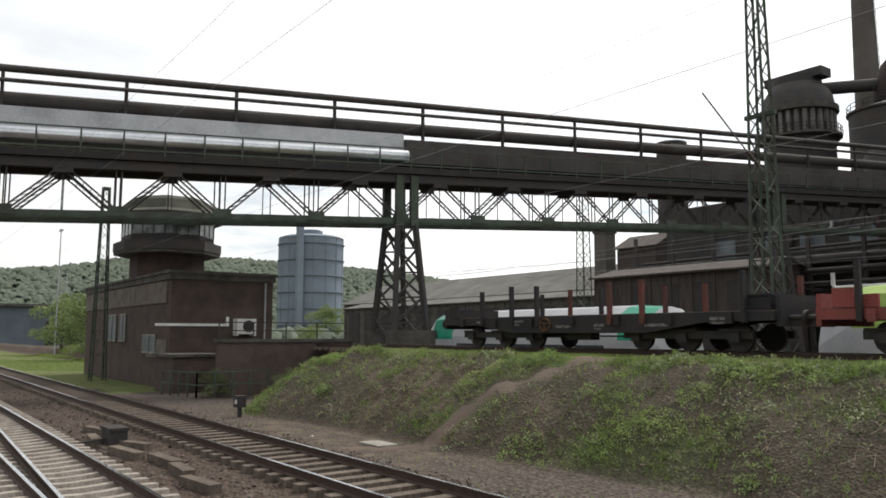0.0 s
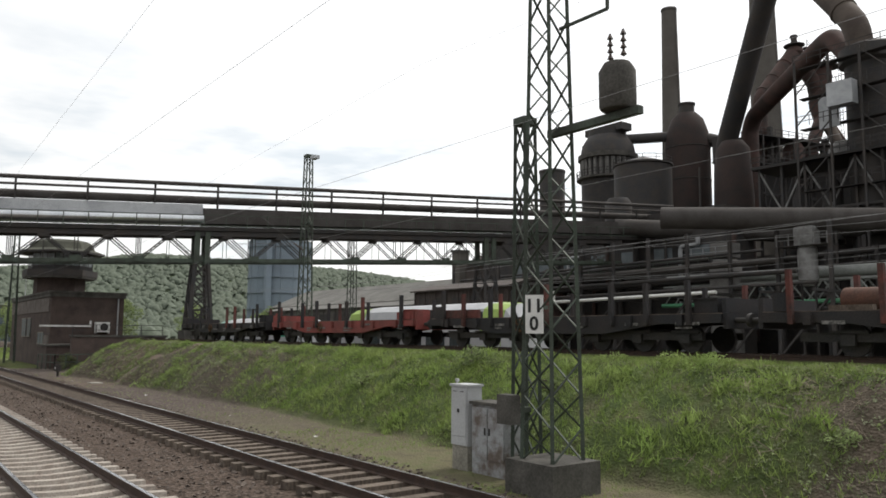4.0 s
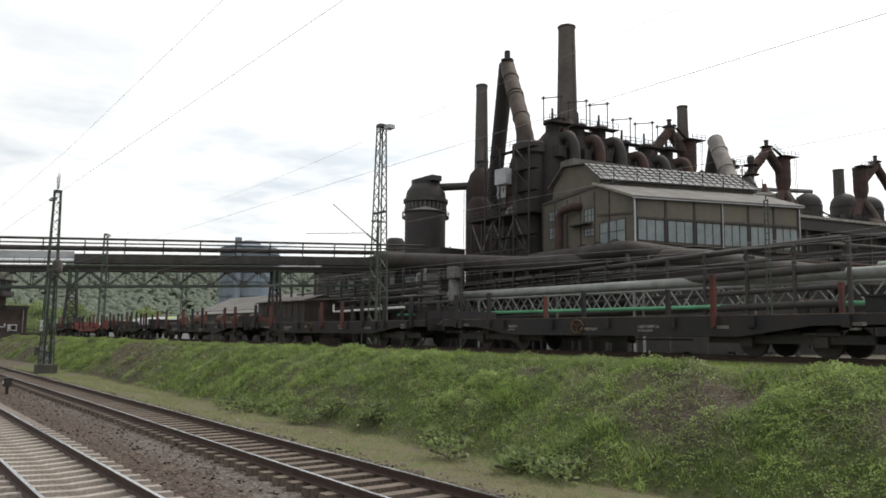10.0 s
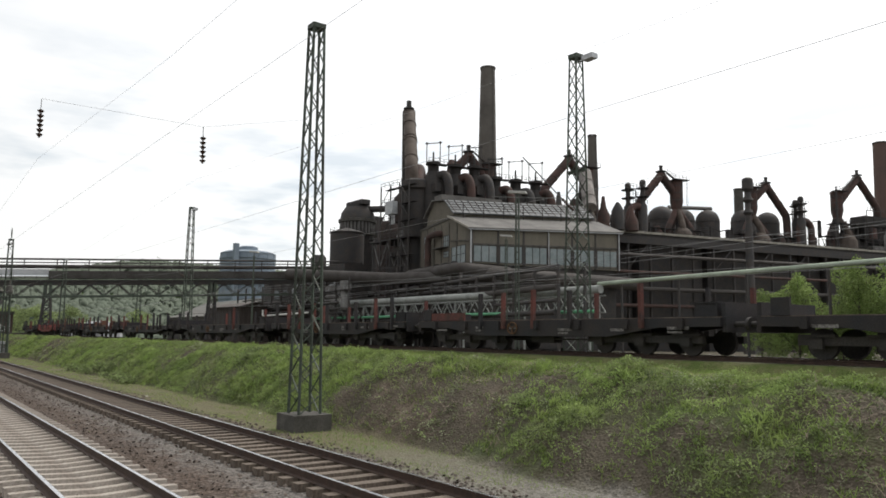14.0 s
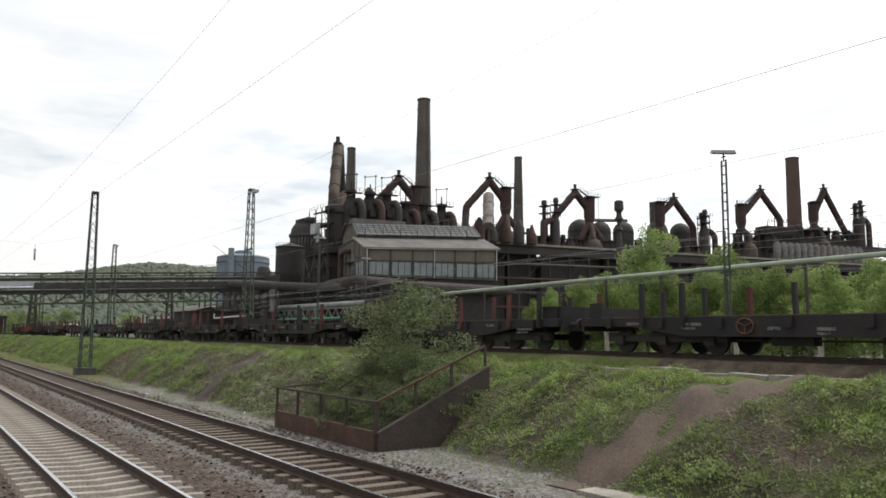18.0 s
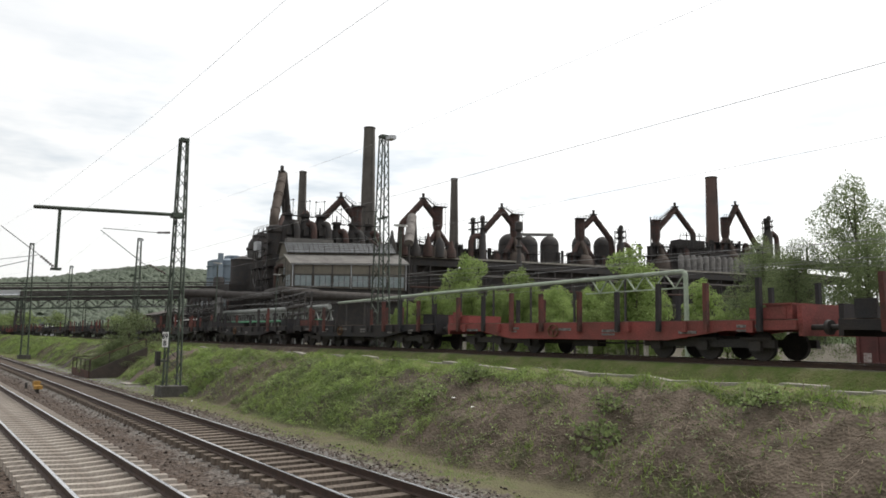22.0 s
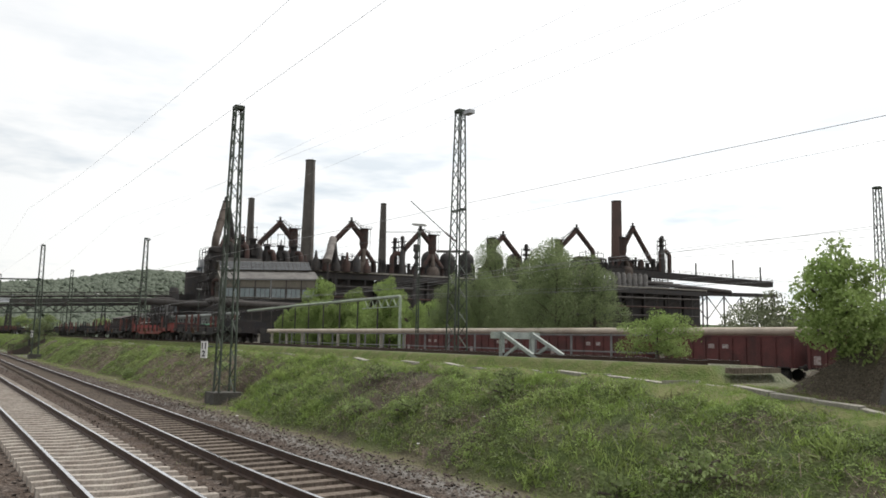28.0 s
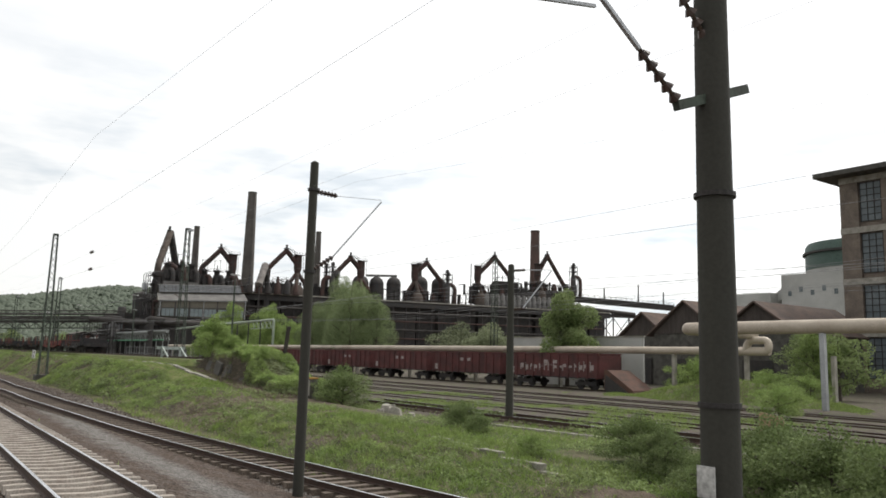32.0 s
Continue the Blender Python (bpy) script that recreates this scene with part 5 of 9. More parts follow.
# stoves behind the hall
STV = [(-1.2, 80.5, 38.5), (-0.1, 84.8, 38.4), (0.6, 88.8, 38.6), (1.1, 93.6, 37.0), (1.9, 98.1, 37.0), (2.9, 102.5, 37.1)]
for k, (x, y, z) in enumerate(STV):
    t = thing("hot_stove", (x, y, 2), "sooty round hot-blast stove with a hoisting gallows on top", "hot stove", "row of hot stoves")
    o = t.location
    part("stove_shell", Local(o).lathe(x, y, [(1.85, 2), (1.85, z - 8.6), (1.75, z - 7.0), (1.15, z - 5.6), (1.05, z - 5.5), (1.05, z - 4.3), (1.35, z - 4.2), (1.35, z - 3.7), (0.4, z - 3.5)], 20), DARK_STEEL2, t, smooth=True)
    part("valve_stem", Local(o).tube((x, y, z - 3.6), (x, y, z - 1.7), 0.2, 0.16, 10), DARK_STEEL2, t, smooth=True)
    g = Local(o)
    for q in (-1, 1):
        g.bar((x + 1.1 * q, y + 0.75 * q, z - 4.2), (x + 1.1 * q, y + 0.75 * q, z), 0.12)
        g.bar((x + 1.1 * q, y + 0.75 * q, z - 0.15), (x + 1.1 * q, y + 0.75 * q, z + 0.25), 0.26)
    g.bar((x - 1.4, y - 0.95, z), (x + 1.4, y + 0.95, z), 0.13)
    part("gallows", g, DARK_STEEL, t)
    part("gallery", Local(o).bar((x + 0.9, y - 2.0, z - 4.3), (x + 1.7, y + 2.0, z - 4.3), 1.6, 0.12), DARK_STEEL2, t)
    part("gallery_railing", Local(o).rail([(x + 1.4, y - 2.0, z - 4.25), (x + 2.2, y + 2.0, z - 4.25)], 0.06, 1.0), DARK_STEEL, t)
    part("hot_blast_pipe", Local(o).path([(x + 0.6, y + 0.2, z - 6.6), (x + 2.6, y + 0.9, z - 6.0), (x + 3.4, y + 1.2, z - 8), (x + 3.4, y + 1.2, z - 15)], 0.8, 12), RUST if k % 2 else DARK_STEEL, t, smooth=True)
    part("elbow_pipe", Local(o).path([(x + 0.8, y + 1.4, z - 13), (x + 0.8, y + 1.4, z - 8.0), (x + 0.9, y + 2.1, z - 6.4), (x + 1.0, y + 2.8, z - 8.0), (x + 1.0, y + 2.8, z - 13)], 0.55, 12), DARK_STEEL, t, smooth=True)
    part("valve_box", Local(o).box(x + 1.0, y - 1.3, z - 9.6, x + 2.6, y + 0.1, z - 8.0), DARK_STEEL2, t)
t = thing("stove_valve_tower", (-3.5, 86.5, 2), "rusty valve tower standing between the hot stoves", "valve tower")
part("tower_shell", MB().lathe(0, 0, [(1.6, 0), (1.6, 31), (1.0, 32.4), (0.8, 33.4), (1.1, 33.6), (0.5, 34.6)], 18), RUST, t, smooth=True)
part("ring_gallery", MB().lathe(0, 0, [(1.62, 29.6), (2.3, 29.7), (2.3, 29.85), (1.62, 29.9)], 18), DARK_STEEL2, t)
t = thing("stove_platform", (-4, 94, 2), "sooty stove house with galleries behind the hall", "industrial building")
o = t.location
part("stove_house", Local(o).bar((-4.6, 84, 13.2), (0.4, 108, 13.2), 5.4, 22.4), DARK_STEEL2, t)
part("gallery", Local(o).bar((-3.0, 79, 28.2), (3.0, 108, 28.2), 3.0, 0.3), DARK_STEEL2, t)
part("railing", Local(o).rail([(-1.6, 79, 28.3), (4.4, 108, 28.3)], 0.07, 1.6), DARK_STEEL, t)
part("rear_roof", Local(o).bar((4.2, 77.8, 26.2), (6.6, 89.6, 26.2), 3.0, 2.6), HALL_ROOF, t, "grey flat roof behind the lantern")
for k in range(7):
    x, y = -1.2 + 0.85 * k, 108.5 + 3.6 * k
    part("deck_drum", Local(o).lathe(x, y, [(1.4, 25.96), (1.4, 28.0 + (k % 3)), (0.7, 29.4 + (k % 3)), (0.3, 31.0 + (k * 2) % 3)], 14), DARK_STEEL if k % 2 else RUST, t, smooth=True)
# a pale inclined hopper beside the second pair of pipes
PALE_DUST = mat("pale_dusty_steel", (0.27, 0.25, 0.235), 0.8, 0.1, (0.17, 0.155, 0.145), 0.5)
t = thing("inclined_pipe", (2.5, 117, 2), "pale dusty inclined gas pipe beside the hot stoves", "gas pipe")
sk = part("gas_pipe", Local(t.location).tube((2.4, 117.1, 37.2), (8.0, 112.6, 28.6), 1.35, 1.35, 18).tube((2.4, 117.1, 37.2), (2.15, 117.3, 37.55), 1.35, 0.8, 18), PALE_DUST, t, "pale dusty inclined pipe", True)
for f in (0.3, 0.75):
    p, d = Vector((2.4, 117.1, 37.2)).lerp(Vector((8.0, 112.6, 28.6)), f), Vector((5.6, -4.5, -8.6)).normalized() * 0.14
    part("flange", Local(t.location).tube(p - d, p + d, 1.46, 1.46, 18), PALE_DUST, sk, smooth=True)
part("pipe_leg", Local(t.location).path([(2.6, 117.0, 36.6), (-0.6, 119.6, 30), (-0.8, 119.8, 14)], 1.2, 14), DARK_STEEL, t, smooth=True)
part("trestle", Local(t.location).bar((7.6, 113, 0), (7.6, 113, 29), 0.5), DARK_STEEL, t)

# dust catcher beside the thin chimney
t = thing("dust_catcher", (-39.4, 99.0, 2), "domed rusty steel dust catcher", "dust catcher")
part("vessel", MB().lathe(0, 0, [(3.0, 0), (3.3, 8), (3.3, 29), (3.1, 31.5), (2.4, 33.6), (1.5, 34.6)], 28), RUST_DARK, t, smooth=True)
part("manhole_cap", MB().lathe(0, 0, [(1.15, 34.5), (1.15, 35.9), (1.3, 35.95), (1.3, 36.2), (0.2, 36.3)], 18), DARK_STEEL, t, smooth=True)
for zz in (6, 12, 18, 24, 29):
    part("plate_seam", MB().lathe(0, 0, [(3.31, zz), (3.37, zz + 0.03), (3.37, zz + 0.12), (3.31, zz + 0.15)], 28), DARK_STEEL2, t, smooth=True)
part("outlet_pipe", MB().path([(2.0, 1.0, 30.5), (4.6, 2.2, 29.6), (6.5, 0.5, 24), (6.5, 0.5, 14)], 1.0, 12), DARK_STEEL, t, smooth=True)
lad = MB()
for q in (-0.3, 0.3):
    lad.bar((-2.3, -2.6 + q, 2), (-2.3, -2.6 + q, 31), 0.07)
for i in range(48):
    lad.bar((-2.3, -2.9, 2.3 + i * 0.6), (-2.3, -2.3, 2.3 + i * 0.6), 0.05)
part("ladder", lad, DARK_STEEL, t)

# domed tower
t = thing("gas_washer", (-49.0, 91.8, 2), "round sooty tower with a domed top and gallery", "tower")
part("tower_wall", MB().lathe(0, 0, [(4.15, 0), (4.15, 24.6)], 28), DARK_STEEL2, t, smooth=True)
part("gallery_ring", MB().lathe(0, 0, [(4.2, 24.604), (4.9, 24.7), (4.9, 25.0), (4.2, 25.1)], 28), CONC_DARK, t, smooth=True)
part("upper_drum", MB().lathe(0, 0, [(3.95, 25.104), (3.95, 27.9)], 28), DARK_STEEL2, t, smooth=True)
for i in range(28):
    a = 2 * math.pi * i / 28
    part("pier", MB().bar((4.06 * math.cos(a), 4.06 * math.sin(a), 25.1), (4.06 * math.cos(a), 4.06 * math.sin(a), 27.8), 0.42), PALE_BIN, t)
part("cornice", MB().lathe(0, 0, [(4.15, 27.8), (4.65, 27.9), (4.65, 28.6), (4.15, 28.7)], 28), CONC_DARK, t, smooth=True)
part("dome", MB().lathe(0, 0, [(4.25, 28.704), (4.0, 30.2), (3.1, 31.6), (2.9, 31.7), (2.9, 32.7), (0.4, 32.8)], 28), DARK_STEEL, t, smooth=True)
part("gallery_railing", MB().rail([(4.9 * math.cos(a * 0.4488), 4.9 * math.sin(a * 0.4488), 25.0) for a in range(15)], 0.07, 1.4), DARK_STEEL, t)
part("gas_pipe", MB().path([(2.0, 1.5, 31.2), (9.6, 7.2, 31.2)], 0.8, 12), DARK_STEEL, t, smooth=True)
part("roof_hood", MB().box(-3.6, -1.2, 32.2, 3.8, 1.2, 33.3), DARK_STEEL, t)
t = thing("round_stack", (-90, 121, 2), "short dark round stack behind the bridge", "stack")
part("stack_wall", MB().lathe(0, 0, [(2.8, 0), (2.8, 36.6), (2.95, 36.7), (2.95, 37.2), (2.4, 37.25)], 24), DARK_STEEL, t, smooth=True)
t = thing("storage_tank", (-33.6, 80.6, 2), "dark rusty cylindrical tank with a flat cone roof", "tank")
part("tank_wall", MB().lathe(0, 0, [(3.7, 0), (3.7, 22.6)], 28), DARK_STEEL, t, smooth=True)
part("tank_roof", MB().lathe(0, 0, [(3.7, 22.604), (3.9, 22.7), (3.9, 22.9), (0.5, 24.0)], 28), DARK_STEEL, t, smooth=True)
part("roof_railing", MB().rail([(3.8 * math.cos(a * 0.4488), 3.8 * math.sin(a * 0.4488), 22.9) for a in range(15)], 0.05, 1.4, 0.8), DARK_STEEL, t)
for zz in (5, 10.5, 16):
    part("plate_seam", MB().lathe(0, 0, [(3.71, zz), (3.78, zz + 0.03), (3.78, zz + 0.15), (3.71, zz + 0.18)], 28), DARK_STEEL, t, smooth=True)

# hall: u runs along its gable, v along its length
HC = Vector((19.6, 73.0, 0))
HU, HV = Vector((-0.981, 0.196, 0)), Vector((0.196, 0.981, 0))


def hp(u, v, z):
    p = HC + HU * u + HV * v
    return (p.x, p.y, z)


LANTERN = mat("dusty_lantern_glass", (0.115, 0.123, 0.13), 0.6, 0.1, (0.075, 0.08, 0.085), 0.5)


def hall():
    LEN, W = 28.8, 19.6
    zb, ze = 14.1, 19.5

    def hp(u, v, z):
        p = HC + HU * u + HV * v
        return (p.x, p.y, z + 0.042 * max(v, 0) * min(max((z - 14) / 4, 0), 1))
    t = thing("furnace_hall", hp(10, 14, 2), "large stained rendered hall with a raised lantern roof and window bands", "industrial hall")
    o = t.location

    def slab(pts, v0, v1, name, material, label=""):
        n = len(pts)
        m = Local(o).add([hp(u, v0, z) for u, z in pts] + [hp(u, v1, z) for u, z in pts],
                         [tuple(range(n)), tuple(range(2 * n - 1, n - 1, -1))] + [(i, (i + 1) % n, n + (i + 1) % n, n + i) for i in range(n)])
        return part(name, m, material, t, label)
    slab([(0.5, 1.0), (W, 1.0), (W, zb), (0.5, zb)], 0.5, LEN - 0.5, "lower_storey", DARK_STEEL2)
    slab([(0, zb + 0.004), (W, zb + 0.004), (W, 21.4), (7.4, 22.1), (0, ze)], 0, LEN, "wall", HALL_WALL)
    slab([(7.0, 22.0), (17.6, 21.5), (17.2, 23.6), (14.4, 25.9), (9.4, 25.3), (6.6, 22.7)], 0.3, LEN - 1.0, "lantern_wall", HALL_WALL)
    slab([(-0.6, ze - 0.12), (7.0, 22.24), (7.0, 22.44), (-0.6, ze + 0.1)], -0.5, LEN + 0.5, "side_roof", HALL_ROOF, "grey sheet roof")
    lr = slab([(6.1, 22.72), (9.5, 25.36), (9.5, 25.58), (6.0, 22.9)], -0.1, LEN - 0.8, "lantern_roof", LANTERN, "grey glazed lantern slope")
    for k in range(22):
        v = 0.4 + k * (LEN - 1.6) / 21
        part("glazing_bar", Local(o).bar(hp(6.05, v, 22.96), hp(9.5, v, 25.64), 0.1), DARK_STEEL, lr)
    for k in range(1, 5):
        u = 6.05 + 3.45 * k / 5
        part("purlin", Local(o).bar(hp(u, -0.1, 22.97 + 2.68 * k / 5), hp(u, LEN - 0.8, 22.97 + 2.68 * k / 5), 0.09), DARK_STEEL, lr)
    slab([(9.45, 25.4), (14.4, 25.98), (14.4, 26.16), (9.45, 25.62)], -0.3, LEN - 0.8, "ridge_roof", HALL_ROOF)
    slab([(14.3, 26.0), (17.8, 23.4), (17.8, 23.6), (14.3, 26.2)], -0.3, LEN - 0.8, "back_roof", HALL_ROOF)
    part("verge", Local(o).bar(hp(-0.6, -0.6, ze + 0.02), hp(7.1, -0.6, 22.36), 0.12, 0.3), CONCRETE, t, "pale verge board")
    part("verge", Local(o).bar(hp(7.1, -0.06, 22.1), hp(W, -0.06, 21.45), 0.14, 0.4), CONC_DARK, t)
    part("verge", Local(o).bar(hp(9.4, 0.2, 25.5), hp(14.4, 0.2, 26.08), 0.12, 0.3), CONC_DARK, t)
    part("gutter", Local(o).bar(hp(-0.45, -0.4, ze - 0.1), hp(-0.45, LEN + 0.4, ze - 0.1), 0.26, 0.24), GREY_STEEL, t)
    for v in (0.15, 14.4, LEN - 0.2):
        part("downpipe", Local(o).bar(hp(-0.12, v, zb), hp(-0.12, v, ze - 0.2), 0.16), GREY_STEEL, t, "pale rain pipe")
    for k in range(7):
        v = 0.35 + k * (LEN - 0.7) / 6
        part("pilaster", Local(o).bar(hp(-0.04, v, zb), hp(-0.04, v, ze - 0.3), 0.3, 0.12, HU), DARK_STEEL, t)
    part("lintel", Local(o).bar(hp(-0.05, 0.3, 17.05), hp(-0.05, LEN - 0.3, 17.05), 0.12, 0.22), CONC_DARK, t)
    for k in range(6):
        a = 0.65 + k * (LEN - 0.7) / 6
        b = a + (LEN - 0.7) / 6 - 0.6
        w = part("window", Local(o).bar(hp(-0.02, a, 15.6), hp(-0.02, b, 15.6), 0.05, 2.6), HALL_GLASS, t, "dusty steel-framed window band")
        for j in range(4):
            v = a + (b - a) * j / 3
            part("mullion", Local(o).bar(hp(-0.05, v, 14.3), hp(-0.05, v, 16.9), 0.1), DARK_STEEL, w)
        for z in (14.34, 16.86):
            part("transom", Local(o).bar(hp(-0.055, a, z), hp(-0.055, b, z), 0.08), DARK_STEEL, w)
    # gable
    for u, z, wd, ht in ((1.4, 15.7, 5.0, 2.8), (7.4, 18.4, 2.2, 1.8), (15.4, 17.0, 2.4, 1.6), (15.6, 19.4, 2.2, 1.3), (7.6, 16.2, 2.0, 1.0)):
        w = part("window", Local(o).bar(hp(u, -0.02, z), hp(u + wd, -0.02, z), 0.05, ht), HALL_GLASS, t, "dusty gable window")
        for j in range(4):
            part("mullion", Local(o).bar(hp(u + wd * j / 3, -0.05, z - ht / 2), hp(u + wd * j / 3, -0.05, z + ht / 2), 0.08), DARK_STEEL, w)
        for j in (-0.5, 0, 0.5):
            part("transom", Local(o).bar(hp(u, -0.055, z + ht * j), hp(u + wd, -0.055, z + ht * j), 0.07), DARK_STEEL, w)
    part("cornice", Local(o).bar(hp(0, -0.08, 17.6), hp(6.8, -0.08, 18.2), 0.14, 0.22), CONC_DARK, t)
    part("rust_pipe", Local(o).path([hp(14.0, -1.0, 13), hp(14.0, -1.0, 19.6), hp(10.6, -1.0, 19.8), hp(10.6, 0.4, 19.8)], 0.55, 12), RUST, t, "rust-red elbow pipe", True)
    part("canopy", Local(o).bar(hp(8.0, -0.6, 17.3), hp(12.0, -0.6, 17.3), 1.2, 0.15), CONC_DARK, t)
    for k in range(6):
        u = 4.5 + k * 3
        part("pilaster", Local(o).bar(hp(u, -0.04, zb), hp(u, -0.04, 21.3), 0.12, 0.22, HU), CONC_DARK, t)
    for k in range(8):
        p = part("roof_post", Local(o).bar(hp(5.4, 1.5 + k * 3.8, 22.0), hp(5.4, 1.5 + k * 3.8, 24.4), 0.1), DARK_STEEL, t)
    return t


hall()

# thick gas main before the hall and the steelwork below it
t = thing("works_pipeline", hp(10, -3, 2), "thick rusty gas main running in front of the hall", "pipeline")
o = t.location
gm = part("gas_main", Local(o).path([bpt(44, -1.0, 12.6), hp(30, -1.0, 13.2), hp(16, -2.6, 13.2), hp(-1.6, -2.6, 13.0), hp(-1.8, 6, 12.6)], 0.95, 16), BRIDGE_PIPE, t, "sooty brown gas main", True)
for k in range(9):
    u = 26 - k * 3.2
    part("flange", Local(o).tube(hp(u - 0.1, -2.4, 13.2), hp(u + 0.1, -2.4, 13.2), 1.08, 1.08, 16), DARK_STEEL, gm, smooth=True)
for k in range(9):
    u = 27 - k * 3.6
    part("support_leg", Local(o).bar(hp(u, -2.4, 0), hp(u, -2.4, 12.3), 0.4), DARK_STEEL, t)
    part("support_brace", Local(o).bar(hp(u, -2.4, 4), hp(u - 3.6, -2.4, 11.6), 0.2), DARK_STEEL, t)
for k, (z, r) in enumerate(((10.6, 0.3), (9.4, 0.22), (8.2, 0.4), (6.6, 0.25), (5.2, 0.35))):
    part("service_pipe", Local(o).path([hp(40, -3.4 - k * 0.1, z), hp(-30, -3.4 - k * 0.1, z + 0.4)], r, 10), (DARK_STEEL, DARK_STEEL2, BRIDGE_PIPE)[k % 3], t, smooth=True)
for k in range(16):
    u = 42 - k * 5.2
    part("trestle_post", Local(o).bar(hp(u, -3.9, 0), hp(u, -3.9, 11.0), 0.28), DARK_STEEL, t)
    part("trestle_beam", Local(o).bar(hp(u, -4.2, 10.2), hp(u, -2.9, 10.2), 0.25), DARK_STEEL, t)
t = thing("filter_vessel", (-13.0, 66.5, 0), "pale grey upright vessel with a platform", "vessel")
part("vessel_shell", MB().lathe(0, 0, [(1.5, 0), (1.5, 9.4), (1.1, 10.0)], 18), PALE_BIN, t, smooth=True)
part("vessel_platform", MB().lathe(0, 0, [(1.9, 8.6), (1.9, 8.75)], 18), DARK_STEEL, t)
part("cabin", MB().box(-1.0, -1.0, 10.2, 1.0, 1.0, 11.6), PALE_BIN, t)
part("platform_railing", MB().rail([(-4.2, -1.4, 10.2), (1.2, -1.4, 10.2)], 0.06, 1.2), GREY_STEEL, t)
# dark steelwork filling the gap between the bridge and the hall
t = thing("pipe_rack", (-20, 62, 0), "tangle of sooty pipes on a steel rack", "pipe rack")
o = t.location
rng = np.random.default_rng(8)
for k in range(12):
    x = -52 + k * 4.6
    part("rack_post", Local(o).bar((x, 63.5, 0), (x, 63.5, 12.5), 0.3), DARK_STEEL, t)
    part("rack_beam", Local(o).bar((x, 60.5, 6.4), (x, 69, 6.4), 0.25), DARK_STEEL, t)
    part("rack_brace", Local(o).bar((x, 63.5, 1), (x + 4.6, 63.5, 6.2), 0.18), DARK_STEEL, t)
for k in range(8):
    y, z, r = 62 + k * 0.9, 6.6 + (k % 4) * 1.1, 0.14 + 0.08 * (k % 3)
    part("rack_pipe", Local(o).tube((-52, y, z), (-2 - 2 * k, y, z + 0.5), r, n=10), (DARK_STEEL, DARK_STEEL2, BRIDGE_PIPE, DARK_STEEL)[k % 4], t, smooth=True)
part("white_pipe", Local(o).path([(-30, 60.2, 7.4), (-30, 60.2, 6.2), (-10, 60.2, 6.5)], 0.16, 10), WHITE_PAINT, t, smooth=True)
part("rack_house", Local(o).box(-53, 70, 0, -15, 75, 16.2), DARK_STEEL2, t)
part("rack_gallery", Local(o).box(-50, 67.5, 9.2, -15, 69.9, 9.4), DARK_STEEL, t)
part("gallery_railing", Local(o).rail([(-50, 67.6, 9.4), (-15, 67.6, 9.4)], 0.06, 1.8), GREEN_STEEL, t)
part("house_vessel", Local(o).lathe(-38, 68.2, [(1.4, 0), (1.4, 7.6), (0.8, 8.6)], 16), RUST, t, smooth=True)
part("roof_drum", Local(o).lathe(-31, 72.5, [(1.6, 16.21), (1.6, 18.6), (1.2, 19.2)], 18), DARK_STEEL, t, smooth=True)
for k in range(9):
    x = -49 + k * 4.1
    part("riser_pipe", Local(o).path([(x, 69.6, 0.5), (x, 69.6, 8 + 1.4 * (k % 4)), (x + 2.2, 69.6, 8 + 1.4 * (k % 4)), (x + 2.2, 69.6, 13)], 0.16 + 0.07 * (k % 3), 10), (RUST, DARK_STEEL, BRIDGE_PIPE, GREY_STEEL)[k % 4], t, smooth=True)
for k in range(7):
    x = -47 + k * 4.6
    part("house_window", Local(o).box(x, 69.95, 10.4, x + 2.4, 69.99, 12.2), GLASS_DARK, t)

# pale gasholder far off
t = thing("gasholder", (-436, 218, 0), "huge pale blue-grey gasholder with ring walkways", "gasholder")
part("shell", MB().lathe(0, 0, [(20, 0), (20, 62)], 48), GAS_BLUE, t, smooth=True)
part("roof_dome", MB().lathe(0, 0, [(20, 62.004), (20.3, 62.1), (20.3, 62.7), (17, 64.0), (3, 66)], 48), GAS_BLUE, t, smooth=True)
part("roof_vent", MB().lathe(0, 0, [(7, 65.2), (7, 67.6), (5, 68.4), (0.5, 68.6)], 24), GAS_BLUE, t, smooth=True)
for k in range(6):
    z = 8 + k * 10
    part("ring_walkway", MB().lathe(0, 0, [(20.02, z), (20.9, z + 0.1), (20.9, z + 0.7), (20.02, z + 0.8)], 48), mat("tank_ring", (0.2, 0.24, 0.28), 0.7), t, smooth=True)
for k in range(16):
    a_ = 2 * math.pi * k / 16
    part("rib", MB().bar((20.1 * math.cos(a_), 20.1 * math.sin(a_), 0), (20.1 * math.cos(a_), 20.1 * math.sin(a_), 62), 0.35), GAS_BLUE, t)
part("lift_shaft", MB().box(14.5, -17.5, 0, 18.0, -14.0, 68), GAS_BLUE, t)

